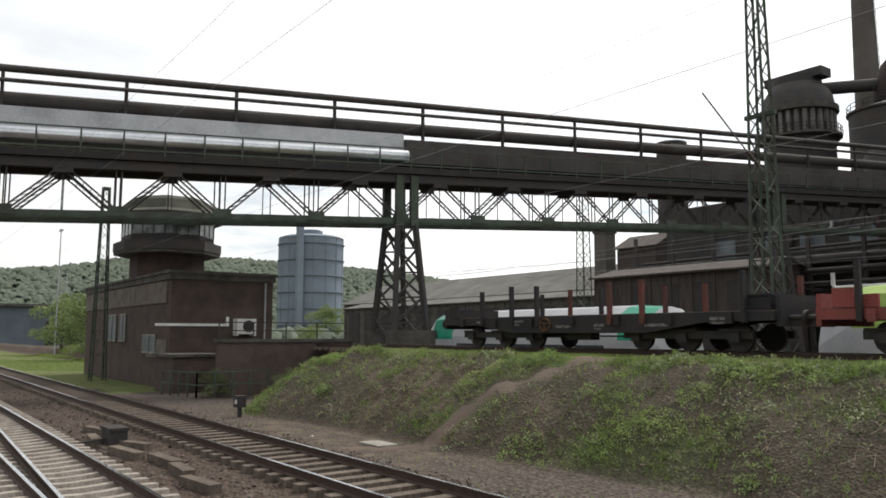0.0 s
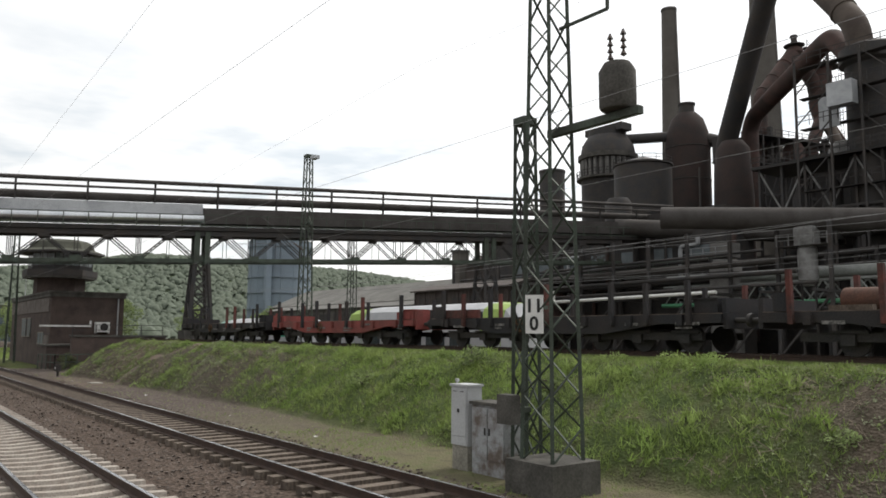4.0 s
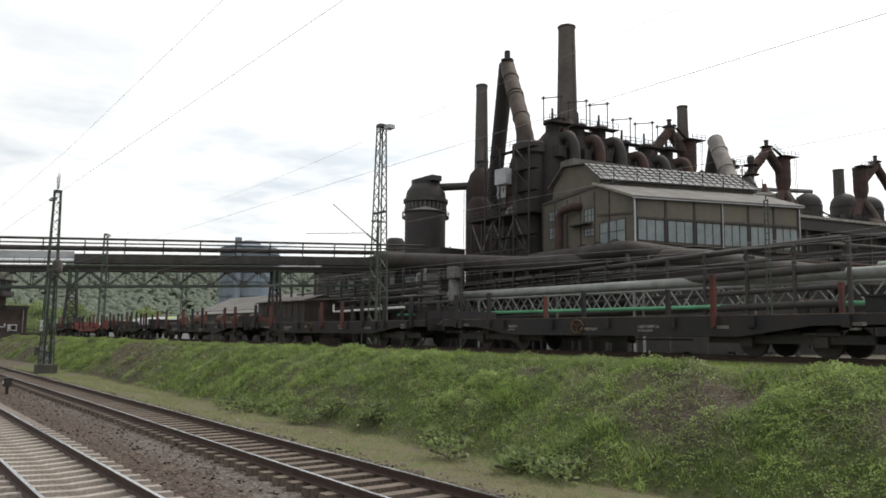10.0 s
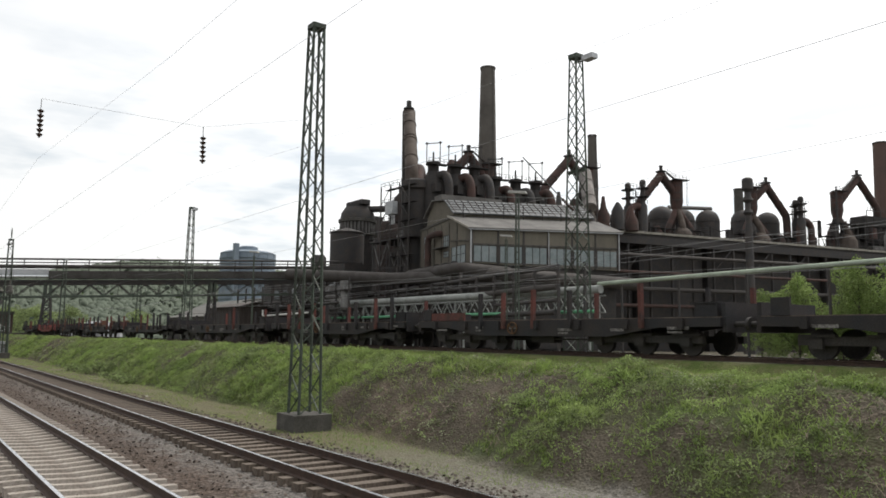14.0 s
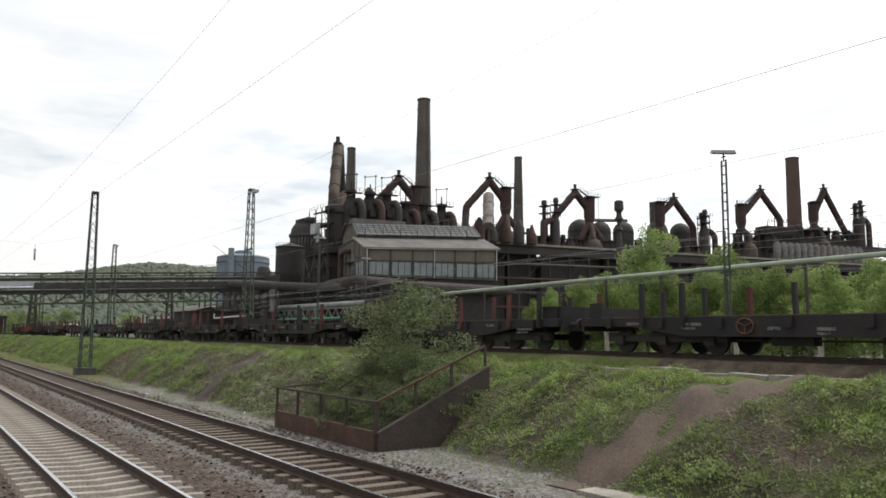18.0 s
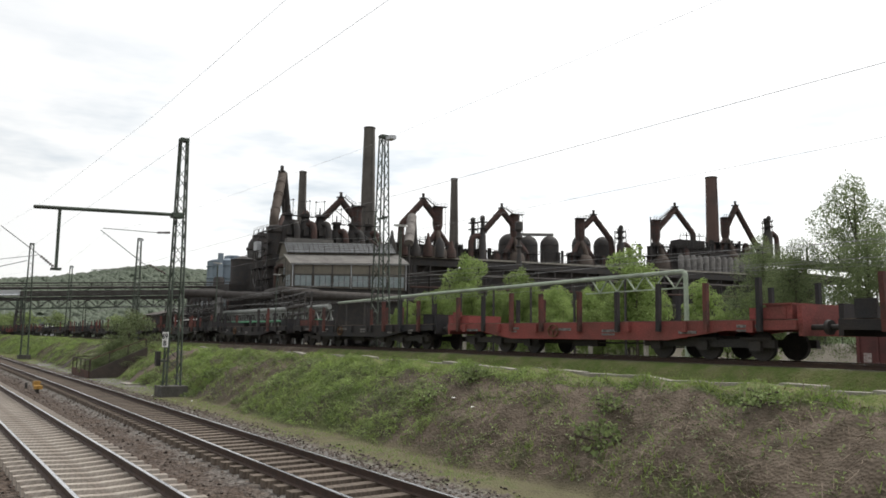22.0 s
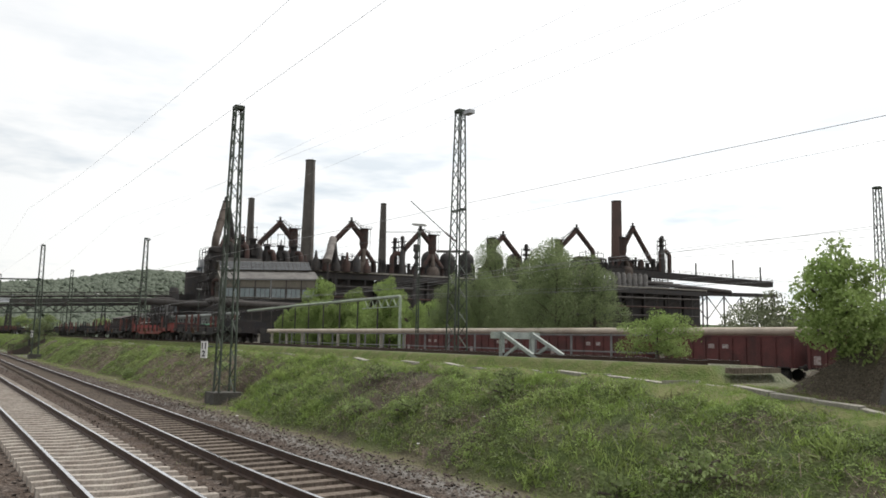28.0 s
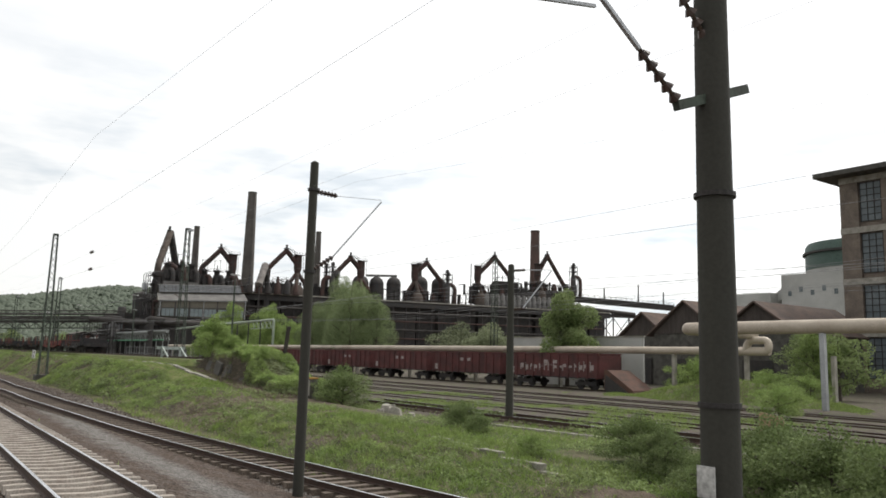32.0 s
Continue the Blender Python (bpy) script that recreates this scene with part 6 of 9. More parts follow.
# white pipe bridge and the pale green pipe
TRUSS_PAINT = mat("pale_truss_paint", (0.29, 0.305, 0.29), 0.7, 0, (0.2, 0.21, 0.2), 0.8)
t = thing("pipe_truss", (30, 67, 2), "pale grey-painted steel truss carrying pipes", "pipe bridge")
o = t.location
part("top_pipe", Local(o).path([(-20, 67, 8.3), (52, 67, 8.3)], 0.5, 14), TRUSS_PAINT, t, "pale grey insulated pipe", True)
part("bottom_pipe", Local(o).path([(-20, 65.9, 5.7), (52, 65.9, 5.7)], 0.2, 12), BRIGHT_GREEN, t, "bright green pipe", True)
for off in (66.2, 67.8):
    part("upper_chord", Local(o).bar((-20, off, 7.6), (52, off, 7.6), 0.16), TRUSS_PAINT, t)
    part("lower_chord", Local(o).bar((-20, off, 5.65), (52, off, 5.65), 0.16), TRUSS_PAINT, t)
    for k in range(24):
        a = -20 + k * 3
        part("diagonal", Local(o).bar((a, off, 5.65), (a + 1.5, off, 7.6), 0.12).bar((a + 1.5, off, 7.6), (a + 3, off, 5.65), 0.12), TRUSS_PAINT, t)
for k in range(6):
    for y in (66.2, 67.8):
        part("support_post", Local(o).bar((-14 + k * 13, y, 0), (-14 + k * 13, y, 7.5), 0.22), TRUSS_PAINT, t)
t = thing("green_pipeline", (90, 70, 2), "pale green elevated pipe bending down at its end", "pipeline")
o = t.location
part("pipe", Local(o).path([(48, 71, 9.3), (90, 67.5, 9.5), (138, 64, 9.55), (138, 64, 1.0)], 0.24, 14), PALE_GREEN, t, smooth=True)
for k in range(10):
    x = 52 + k * 8.6
    part("pipe_support", Local(o).bar((x, 70.7 - 0.078 * (x - 52), 0), (x, 70.7 - 0.078 * (x - 52), 9.3), 0.2), DARK_STEEL, t)
for k in range(5):
    x = 124 + k * 2.8
    y = 65.0 - 0.073 * (x - 124)
    part("truss_web", Local(o).bar((x, y, 9.5), (x + 1.4, y - 0.1, 7.9), 0.12).bar((x + 1.4, y - 0.1, 7.9), (x + 2.8, y - 0.2, 9.5), 0.12), PALE_GREEN, t)
part("truss_chord", Local(o).bar((123, 65.1, 7.9), (138, 64.0, 7.9), 0.14), PALE_GREEN, t)

t = thing("works_pipeline", (26, 70, 2), "thick rusty gas main running along the hall", "pipeline")
o = t.location
part("pipe", Local(o).path([(-14, 58, 13.4), (4, 69, 12.2), (26, 76, 12.0), (26, 104, 12.0)], 1.0, 16), BRIDGE_PIPE, t, smooth=True)


# ---- sheds and vehicles behind the bank ----
def shed(name, x0, x1, y0, y1, ze, zr, wall, roof, label, base=-0.3, doors=0):
    t = thing(name, ((x0 + x1) / 2, (y0 + y1) / 2, base), label, "shed")
    o = t.location
    part("wall", Local(o).box(x0, y0, base, x1, y1, ze), wall, t)
    ym = (y0 + y1) / 2
    for a, b, n in ((y0 - 0.5, ym, 1), (y1 + 0.5, ym, -1)):
        r = part("roof_slope", Local(o).bar(((x0 + x1) / 2, a, ze + 0.05), ((x0 + x1) / 2, b, zr), x1 - x0 + 1.0, 0.16), roof, t)
    g = Local(o)
    for x in (x0, x1):
        g.add([(x, y0, ze), (x, y1, ze), (x, ym, zr - 0.1), (x + 0.1, y0, ze), (x + 0.1, y1, ze), (x + 0.1, ym, zr - 0.1)], [(0, 1, 2), (5, 4, 3), (0, 3, 4, 1), (1, 4, 5, 2), (2, 5, 3, 0)])
    part("gable", g, wall, t)
    for k in range(doors):
        xa = x0 + 1.0 + k * (x1 - x0 - 1) / doors
        part("door_opening", Local(o).box(xa, y0 - 0.03, base, xa + (x1 - x0) / doors - 1.6, y0 + 0.05, ze - 0.9), DARK_STEEL2, t, "dark open doorway")
    n = int((x1 - x0) / 2.2)
    for k in range(n + 1):
        xa = x0 + k * (x1 - x0) / n
        part("wall_batten", Local(o).box(xa - 0.05, y0 - 0.1, base, xa + 0.05, y0 - 0.032, ze), wall, t)
    return t


WOOD_DARK = mat("tarred_boards", (0.075, 0.062, 0.056), 0.9, 0, (0.05, 0.042, 0.038), 0.8, stretch=(4, 4, 0.4))
ASPHALT_ROOF = mat("felt_roof", (0.15, 0.147, 0.135), 0.9, 0, (0.1, 0.097, 0.088), 0.3)
shed("goods_shed", -52, -34, 57.2, 63.5, 8.0, 9.0, WOOD_DARK, mat("brown_felt_roof", (0.105, 0.09, 0.082), 0.9), "dark boarded goods shed with a low roof", doors=5)
shed("long_shed", -140, -58, 78, 96, 8.6, 12.8, CONC_DARK, ASPHALT_ROOF, "long low shed with a pale felt roof", doors=9)
shed("platform_canopy", -125, -58, 70, 77, 7.2, 8.2, CONC_DARK, ASPHALT_ROOF, "long canopy with a pale felt roof", doors=12)
shed("roof_cabin", -66, -60, 77, 83, 13.5, 15.4, WOOD_DARK, mat("brown_felt_roof", (0.1, 0.085, 0.08), 0.9), "small boarded cabin above the shed roofs")
t = thing("square_chimney", (-70, 79, 0), "square dark chimney above the sheds", "chimney")
part("shaft", MB().box(-1.0, -1.0, 0, 1.0, 1.0, 16.2), CHIM_BRICK, t)
part("cap", MB().box(-1.15, -1.15, 16.204, 1.15, 1.15, 16.6), CONC_DARK, t)

LIME = mat("lime_paint", (0.28, 0.4, 0.08), 0.45, 0, (0.22, 0.32, 0.07), 1.0, grain=0.05, bump=0.02)
CAR_WHITE = mat("white_vehicle_paint", (0.43, 0.44, 0.45), 0.4, 0, (0.34, 0.35, 0.365), 0.8, grain=0.05, bump=0.02)
CAR_GREY = mat("grey_vehicle_paint", (0.42, 0.43, 0.45), 0.35, 0, (0.36, 0.37, 0.39), 0.8, grain=0.05, bump=0.02)
VAN_GREEN = mat("green_vehicle_paint", (0.03, 0.3, 0.19), 0.35, 0, (0.025, 0.24, 0.15), 0.8, grain=0.05, bump=0.02)
GLASS_CAR = mat("tinted_glass", (0.05, 0.06, 0.065), 0.12, 0, (0.07, 0.08, 0.085), 1.0, bump=0)


def railcar(ends, label, shift):
    t = thing("railcar", (-4.3, 24.9, -0.1), label, "railcar", "railcars behind the bank")
    o = t.location
    prof = [(23.5, 0.85), (23.42, 1.9), (23.46, 3.1), (23.75, 4.0), (24.2, 4.26), (24.9, 4.36), (25.6, 4.26), (26.05, 4.0), (26.34, 3.1), (26.38, 1.9), (26.3, 0.85)]
    def seg(x0, x1, name, m, shrink0=0.0, shrink1=0.0, label=""):
        def ring(x, k):
            return [(x, 24.9 + (y - 24.9) * (1 - 0.5 * k), 0.85 + (z - 0.85) * (1 - 0.62 * k)) for y, z in prof]
        n = len(prof)
        return part(name, Local(o).add(ring(x0, shrink0) + ring(x1, shrink1), [(i, (i + 1) % n, n + (i + 1) % n, n + i) for i in range(n)] + [tuple(range(n - 1, -1, -1)), tuple(range(n, 2 * n))]), m, t, label)
    seg(-9.4, 1.3, "body", CAR_WHITE)
    seg(-11.2, -9.404, "cab", ends, 0.04, 0.0, "painted cab end")
    seg(-12.4, -11.204, "nose", CAR_GREY, 0.5, 0.04, "sloping grey nose")
    seg(1.304, 2.8, "cab", ends, 0.0, 0.04, "painted cab end")
    seg(2.804, 3.6, "nose", CAR_WHITE, 0.04, 0.6)
    part("skirt", Local(o).box(-11.8, 23.55, 0.25, 3.2, 26.2, 0.846), CAR_GREY, t)
    part("lower_stripe", Local(o).box(-9.3, 23.38, 0.95, 1.2, 23.44, 1.7), CAR_GREY, t)
    for x0, x1 in ((-11.15, -9.42), (1.32, 2.75)):
        part("cab_apron", Local(o).box(x0, 23.36, 0.8, x1, 26.44, 2.95), CAR_GREY, t, "grey lower cab panel")
    for k in range(5):
        x = -8.9 + k * 2.0
        part("window", Local(o).box(x, 23.36, 2.05, x + 1.5, 23.44, 2.75), GLASS_CAR, t, "dark window")
    for k in range(3):
        part("roof_vent", Local(o).box(-8.4 + k * 3.2, 23.66, 3.3, -6.9 + k * 3.2, 23.72, 3.62), CAR_GREY, t, "grey slatted vent")
    for x in (-9.5, -7.5, -1.0, 1.0):
        for y in (24.15, 25.65):
            part("wheel", Local(o).tube((x, y - 0.07, 0.42), (x, y + 0.07, 0.42), 0.42, n=16), DARK_STEEL2, t, smooth=True)
    t.location.x += shift
    t.location.z -= 0.6 if shift else 0.18
    return t


railcar(LIME, "white railcar with lime-green ends parked behind the flat wagons", 0)
railcar(VAN_GREEN, "white railcar with dark green ends on the siding", -21.5)
make_track("track_10", "siding behind the bank", -75, 110, lambda x: 0 * x + 24.9, 0.0, True, ())


# ---- wagon fittings and loads ----
RUST_STAKE = mat("rusty_stake", (0.13, 0.045, 0.038), 0.85, 0.1, (0.055, 0.036, 0.032), 1.5, rand=0.35)
MARK = mat("faded_white_lettering", (0.2, 0.19, 0.185), 0.85, 0, (0.07, 0.065, 0.062), 7, grain=0.5)
YELLOW_MARK = mat("faded_yellow_ring", (0.13, 0.07, 0.035), 0.85, 0, (0.07, 0.045, 0.03), 4)
rng = np.random.default_rng(3)
for i, w in enumerate(WAGONS, 1):
    a, b = WAGON_ENDS[i], WAGON_ENDS[i + 1]
    L2 = (b - a) / 2 - 0.55
    if i == 14:
        heights = [1.25] * 9
    else:
        heights = [1.05 + 0.25 * rng.random() for _ in range(9)]
    for s_ in (-1, 1):
        for k in range(9):
            if rng.random() < (0.3 if s_ < 0 else 0.45):
                continue
            x = -L2 + 0.9 + k * (2 * L2 - 1.8) / 8 + rng.uniform(-0.15, 0.15)
            lean = rng.uniform(-0.03, 0.03)
            p = part("stake", MB().bar((x, s_ * 1.46, 0.92), (x + lean, s_ * 1.46, 1.3 + heights[k]), 0.13, 0.12), RUST_STAKE if rng.random() < 0.5 else WAGON_DARK, w, "upright side stake")
    # faded inscriptions as plain bars, brake wheel ring
    for k in range(6):
        x = -L2 + 1.6 + k * (2 * L2 - 3.2) / 5 + rng.uniform(-0.5, 0.5)
        wd, z = rng.uniform(0.35, 0.9), rng.uniform(0.85, 1.1)
        part("inscription", MB().box(x, -1.412, z - 0.05, x + wd, -1.403, z + 0.05), MARK, w, "faded white inscription bar")
        if k % 2:
            part("inscription", MB().box(x, -1.412, z - 0.17, x + wd * 0.7, -1.403, z - 0.1), MARK, w, "faded white inscription bar")
    ring = MB().path([(-1.2 + 0.24 * math.cos(2 * math.pi * k / 20), -1.44, 0.95 + 0.24 * math.sin(2 * math.pi * k / 20)) for k in range(21)], 0.025, 6)
    for k in range(3):
        q = 0.5 + 2 * math.pi * k / 3
        part("wheel_spoke", MB().bar((-1.2, -1.44, 0.95), (-1.2 + 0.23 * math.cos(q), -1.44, 0.95 + 0.23 * math.sin(q)), 0.035), YELLOW_MARK, w)
    part("brake_wheel", ring, YELLOW_MARK, w, "rust-brown spoked brake handwheel")
    part("brake_rigging", MB().bar((-2.5, -0.8, 0.5), (2.5, -0.8, 0.5), 0.06).box(-0.8, -0.9, 0.35, 0.3, -0.5, 0.62), DARK_STEEL2, w)
    red = i in (2, 13)
    paint = WAGON_RED if red else WAGON_DARK
    for e in (-1, 1):
        x = e * (L2 - 0.8)
        if e > 0:
            part("brake_platform", MB().box(L2 - 0.85, -1.3, 1.304, L2 - 0.15, 1.1, 1.74).box(L2 - 0.95, -1.34, 1.74, L2 - 0.12, 1.14, 1.79), paint, w)
        else:
            part("end_stanchion", MB().box(x - 0.5, -1.36, 1.304, x, -1.28, 1.85), paint, w)
        if (e < 0 and i in (3, 5, 8, 10, 12)) or red:
            ln = 1.3 if red else 2.9
            part("folded_flap", MB().box(min(e * (L2 - ln), e * (L2 - 0.3)), -1.33, 1.304, max(e * (L2 - ln), e * (L2 - 0.3)), -1.24, 1.66), WAGON_RED if red else RUST_STAKE, w, "folded side flap")
w = WAGONS[-1]
part("end_bulkhead", MB().box(4.9, -1.3, 1.304, 6.3, 1.2, 2.0), DARK_STEEL2, w, "dark boxed brake gear")
# the decks ride low on small wheels
done = set()
for w in WAGONS:
    for p in w.children_recursive:
        if p.type == "MESH" and not p.name.startswith("wheel.") and p.name != "wheel" and p.data.name not in done:
            done.add(p.data.name)
            for q in p.data.vertices:
                q.co.z *= 0.82
COIL = mat("rusty_coil", (0.13, 0.065, 0.045), 0.85, 0.2, (0.08, 0.05, 0.04), 2, rand=0.25)
for x, r, ln in ((20.8, 0.3, 1.0), (24.2, 0.34, 1.3), (28.4, 0.3, 0.9), (31.2, 0.28, 1.2), (33.8, 0.3, 1.0)):
    t = thing("scrap_pipe", (x, 19.1, 3.19), "rusty steel casting lying on the flat wagon", "scrap", "scrap on the flat wagon")
    m = MB()
    m.tube((-ln / 2, 0.2, r), (ln / 2, 0.1, r), r, r * 0.92, 16)
    part("casting", m, COIL, t, smooth=True)
    part("chock", MB().box(-ln / 2, -0.75, 0, ln / 2, -0.55, 0.14), WOOD_SLEEPER, t)
# blurred chalk writing on an open wagon, as plain bars
rng = np.random.default_rng(12)
for k in range(15):
    x, z = 230.0 + k * 0.66 + rng.uniform(-0.1, 0.1), 1.5 + 0.2 * rng.random()
    m = Local((234.2, 52.5, 0.05))
    m.box(x, 50.985, z, x + 0.09, 50.995, z + rng.uniform(0.5, 0.95)).box(x + 0.1, 50.985, z + rng.uniform(0.1, 0.5), x + 0.46, 50.995, z + 0.62)
    part("graffiti", m, MARK_PALE, ow, "chalky white scrawl")

# buffer stop at the end of the siding
t = thing("buffer_stop", (222.5, 19.1, 1.78), "pale grey welded rail buffer stop", "buffer stop")
STOP_GREY = mat("pale_green_grey_paint", (0.36, 0.4, 0.37), 0.7, 0, (0.24, 0.27, 0.25), 2.0)
for s_ in (-0.75, 0.75):
    part("post", MB().bar((-0.75, s_, 0), (-0.75, s_, 1.15), 0.15), STOP_GREY, t)
    part("stay", MB().bar((-0.75, s_, 1.08), (1.5, s_, 0.08), 0.12), STOP_GREY, t)
    part("brace", MB().bar((-0.75, s_, 0.1), (0.2, s_, 0.62), 0.1), STOP_GREY, t)
    part("foot_rail", MB().bar((-0.9, s_, 0.05), (1.6, s_, 0.05), 0.1), STOP_GREY, t)
part("buffer_beam", MB().bar((-0.85, -1.15, 1.0), (-0.85, 1.15, 1.0), 0.2, 0.26), STOP_GREY, t)

# grey post-and-rail fence beside the yard
t = thing("fence", (205, 24.0, 0), "grey steel post-and-rail fence", "fence")
o = t.location
FENCE_GREY = mat("weathered_fence_paint", (0.2, 0.2, 0.2), 0.75, 0.1, (0.12, 0.12, 0.12), 2.0)
for k in range(17):
    x = 186 + k * 2.4
    part("post", Local(o).bar((x, 24.0, -0.3), (x, 24.0, 2.95), 0.07), FENCE_GREY, t)
for z in (2.2, 2.9):
    part("rail", Local(o).bar((186, 24.0, z), (224.5, 24.0, z), 0.06), FENCE_GREY, t)

# ---- overhead line ----
INSUL = mat("brown_insulator", (0.07, 0.045, 0.035), 0.3, 0, (0.05, 0.035, 0.03), 3, bump=0)
WIRE = mat("overhead_wire", (0.3, 0.3, 0.3), 0.45, 0.6, (0.22, 0.22, 0.22), 3, bump=0)


ARM_STEEL = mat("dull_arm_steel", (0.14, 0.145, 0.14), 0.6, 0.4, (0.09, 0.09, 0.085), 2.0)


def insulator(o, a, b, r=0.075, n=6):
    """A string of sheds between two places."""
    m = Local(o)
    a, b = Vector(a), Vector(b)
    m.tube(a, b, 0.025, n=6)
    d = (b - a).normalized() * 0.03
    for k in range(n):
        p = a.lerp(b, (k + 0.5) / n)
        m.tube(p - d, p + d, r, r * 0.5, 10)
    return m


# mast with a beam reaching over two tracks and a drop post
t = MASTS["m5"]
o = t.location
part("cross_beam", Local(o).tube((149.7, 10.3, 8.4), (149.7, 4.1, 8.15), 0.085, n=10), GREEN_STEEL, t, smooth=True)
part("beam_clamp", Local(o).box(149.42, 10.05, 8.25, 149.95, 10.55, 8.5), GREEN_STEEL, t)
part("drop_post", Local(o).bar((149.7, 5.15, 8.2), (149.7, 5.15, 5.45), 0.12), GREEN_STEEL, t)
part("drop_plate", Local(o).box(149.5, 4.95, 5.4, 149.9, 5.35, 5.5), GREEN_STEEL, t)
part("insulator", insulator(o, (149.7, 5.05, 5.55), (149.7, 4.5, 6.0)), INSUL, t)
part("arm_tube", Local(o).bar((149.7, 4.5, 6.0), (149.7, 2.9, 7.2), 0.03), ARM_STEEL, t)
part("steady_arm", Local(o).bar((149.7, 4.4, 6.02), (149.7, 2.5, 5.65), 0.024), ARM_STEEL, t)
part("registration_arm", Local(o).bar((149.7, 4.0, 5.75), (149.7, 2.9, 5.4), 0.03), ARM_STEEL, t)
part("insulator", insulator(o, (149.7, 9.9, 5.5), (149.7, 9.1, 5.9)), INSUL, t)
part("arm_tube", Local(o).bar((149.7, 9.1, 5.75), (149.7, 6.9, 7.35), 0.03), ARM_STEEL, t)
part("steady_arm", Local(o).bar((149.7, 9.1, 5.75), (149.7, 6.6, 5.5), 0.024), ARM_STEEL, t)
part("top_insulator", insulator(o, (149.7, 10.0, 7.5), (149.7, 9.4, 7.45)), INSUL, t)
part("top_tie", Local(o).bar((149.7, 9.4, 7.45), (149.7, 7.0, 7.45), 0.03), ARM_STEEL, t)
for key in ("m2", "m4", "m6", "m7", "m0"):
    t = MASTS[key]
    x, y, _ = t.location
    o = t.location
    part("insulator", insulator(o, (x, y - 0.2, 7.6), (x, y - 0.85, 8.0)), INSUL, t)
    part("arm_tube", Local(o).bar((x, y - 0.85, 8.0), (x, y - 2.9, 9.35), 0.032), ARM_STEEL, t)
    part("steady_arm", Local(o).bar((x, y - 0.9, 8.0), (x, y - 4.4, 7.65), 0.03), ARM_STEEL, t)
    part("bracket", Local(o).bar((x - 0.5, y, 9.2), (x + 0.5, y, 9.2), 0.12), GREEN_STEEL, t)
# transformer mast
t = MASTS["m1"]
o = t.location
part("transformer", Local(o).lathe(20.6, 10.5, [(0.3, 6.55), (0.33, 6.6), (0.33, 7.25), (0.24, 7.4), (0.1, 7.45)], 16), CONC_DARK, t, "grey-green pole transformer", True)
part("transformer_bracket", Local(o).bar((18.9, 10.5, 6.45), (21.1, 10.5, 6.45), 0.14), GREEN_STEEL, t)
for k in (-0.15, 0.15):
    part("bushing", insulator(o, (20.6 + k, 10.5, 7.5), (20.6 + k, 10.5, 8.0), 0.06, 4), INSUL, t)
part("floodlight", Local(o).box(16.9, 10.3, 12.0, 17.7, 10.7, 12.15), GREY_STEEL, t, "grey floodlight")
part("lamp_arm", Local(o).bar((17.6, 10.5, 12.05), (18.9, 10.5, 12.0), 0.06), GREEN_STEEL, t)
for z in (11.6, 10.3):
    part("switch_arm", Local(o).bar((18.9, 10.5, z), (20.3, 10.5, z), 0.06), GREEN_STEEL, t)
    part("insulator", insulator(o, (20.1, 10.5, z), (20.1, 10.5, z + 0.45), 0.07, 4), INSUL, t)
hr = Local(o)
hr.bar((19.2, 10.5, 8.5), (20.4, 10.5, 8.5), 0.05).bar((20.4, 10.5, 8.5), (20.4, 10.5, 9.3), 0.05).bar((20.4, 10.5, 9.3), (19.2, 10.5, 9.3), 0.05)
part("hoop", hr, GREEN_STEEL, t)
for k in range(3):
    part("horn", Local(o).bar((18.6 + 0.3 * k, 10.5, 12.6), (18.3 + 0.5 * k, 10.5, 13.6 + 0.2 * (k % 2)), 0.04), GREEN_STEEL, t)
lattice_mast(18.0, 10.7, 6.9, -0.1, 0.4, 0.28, False, "short slim lattice post beside the transformer mast")

# kilometre boards
SIGN_WHITE = mat("sign_white", (0.78, 0.78, 0.76), 0.55, 0, (0.66, 0.66, 0.63), 3, grain=0.06, bump=0.03)
SIGN_BLACK = mat("sign_black", (0.02, 0.02, 0.02), 0.6, 0, (0.03, 0.03, 0.03), 3, bump=0)


def km_board(x, y, z, top, bottom, yaw=28):
    t = thing("kilometre_board", (x, y, z), "white board with black numerals %s over %s on a mast" % (top, bottom), "sign", "kilometre boards")
    t.rotation_euler = (0, 0, radians(yaw))
    part("board", MB().box(-0.17, -0.02, -0.36, 0.17, 0.02, 0.36), SIGN_WHITE, t)
    part("board_clamp", MB().box(-0.15, 0.022, 0.1, 0.15, 0.4, 0.17), GREEN_STEEL, t)
    for txt, zz in ((top, 0.04), (bottom, -0.29)):
        c = bpy.data.curves.new("numeral", "FONT")
        c.body, c.size, c.align_x, c.extrude, c.offset = txt, 0.35, "CENTER", 0.004, 0.009
        n = new("numeral", c)
        n.parent = t
        n.matrix_basis = pose(0, -0.028, zz, 90, 0, 0)
        c.materials.append(SIGN_BLACK)


km_board(18.86, 10.1, 2.96, "11", "0")
km_board(149.5, 10.1, 2.38, "69", "8", 32)
km_board(211.4, 10.2, 1.95, "11", "2", 32)

# wires
t = thing("overhead_wires", (0, 5, 5.4), "thin overhead contact and carrier wires above the tracks", "wires")
o = t.location


def wire(pts, r, name="contact_wire"):
    part(name, Local(o).path(pts, r, 5), WIRE, t)


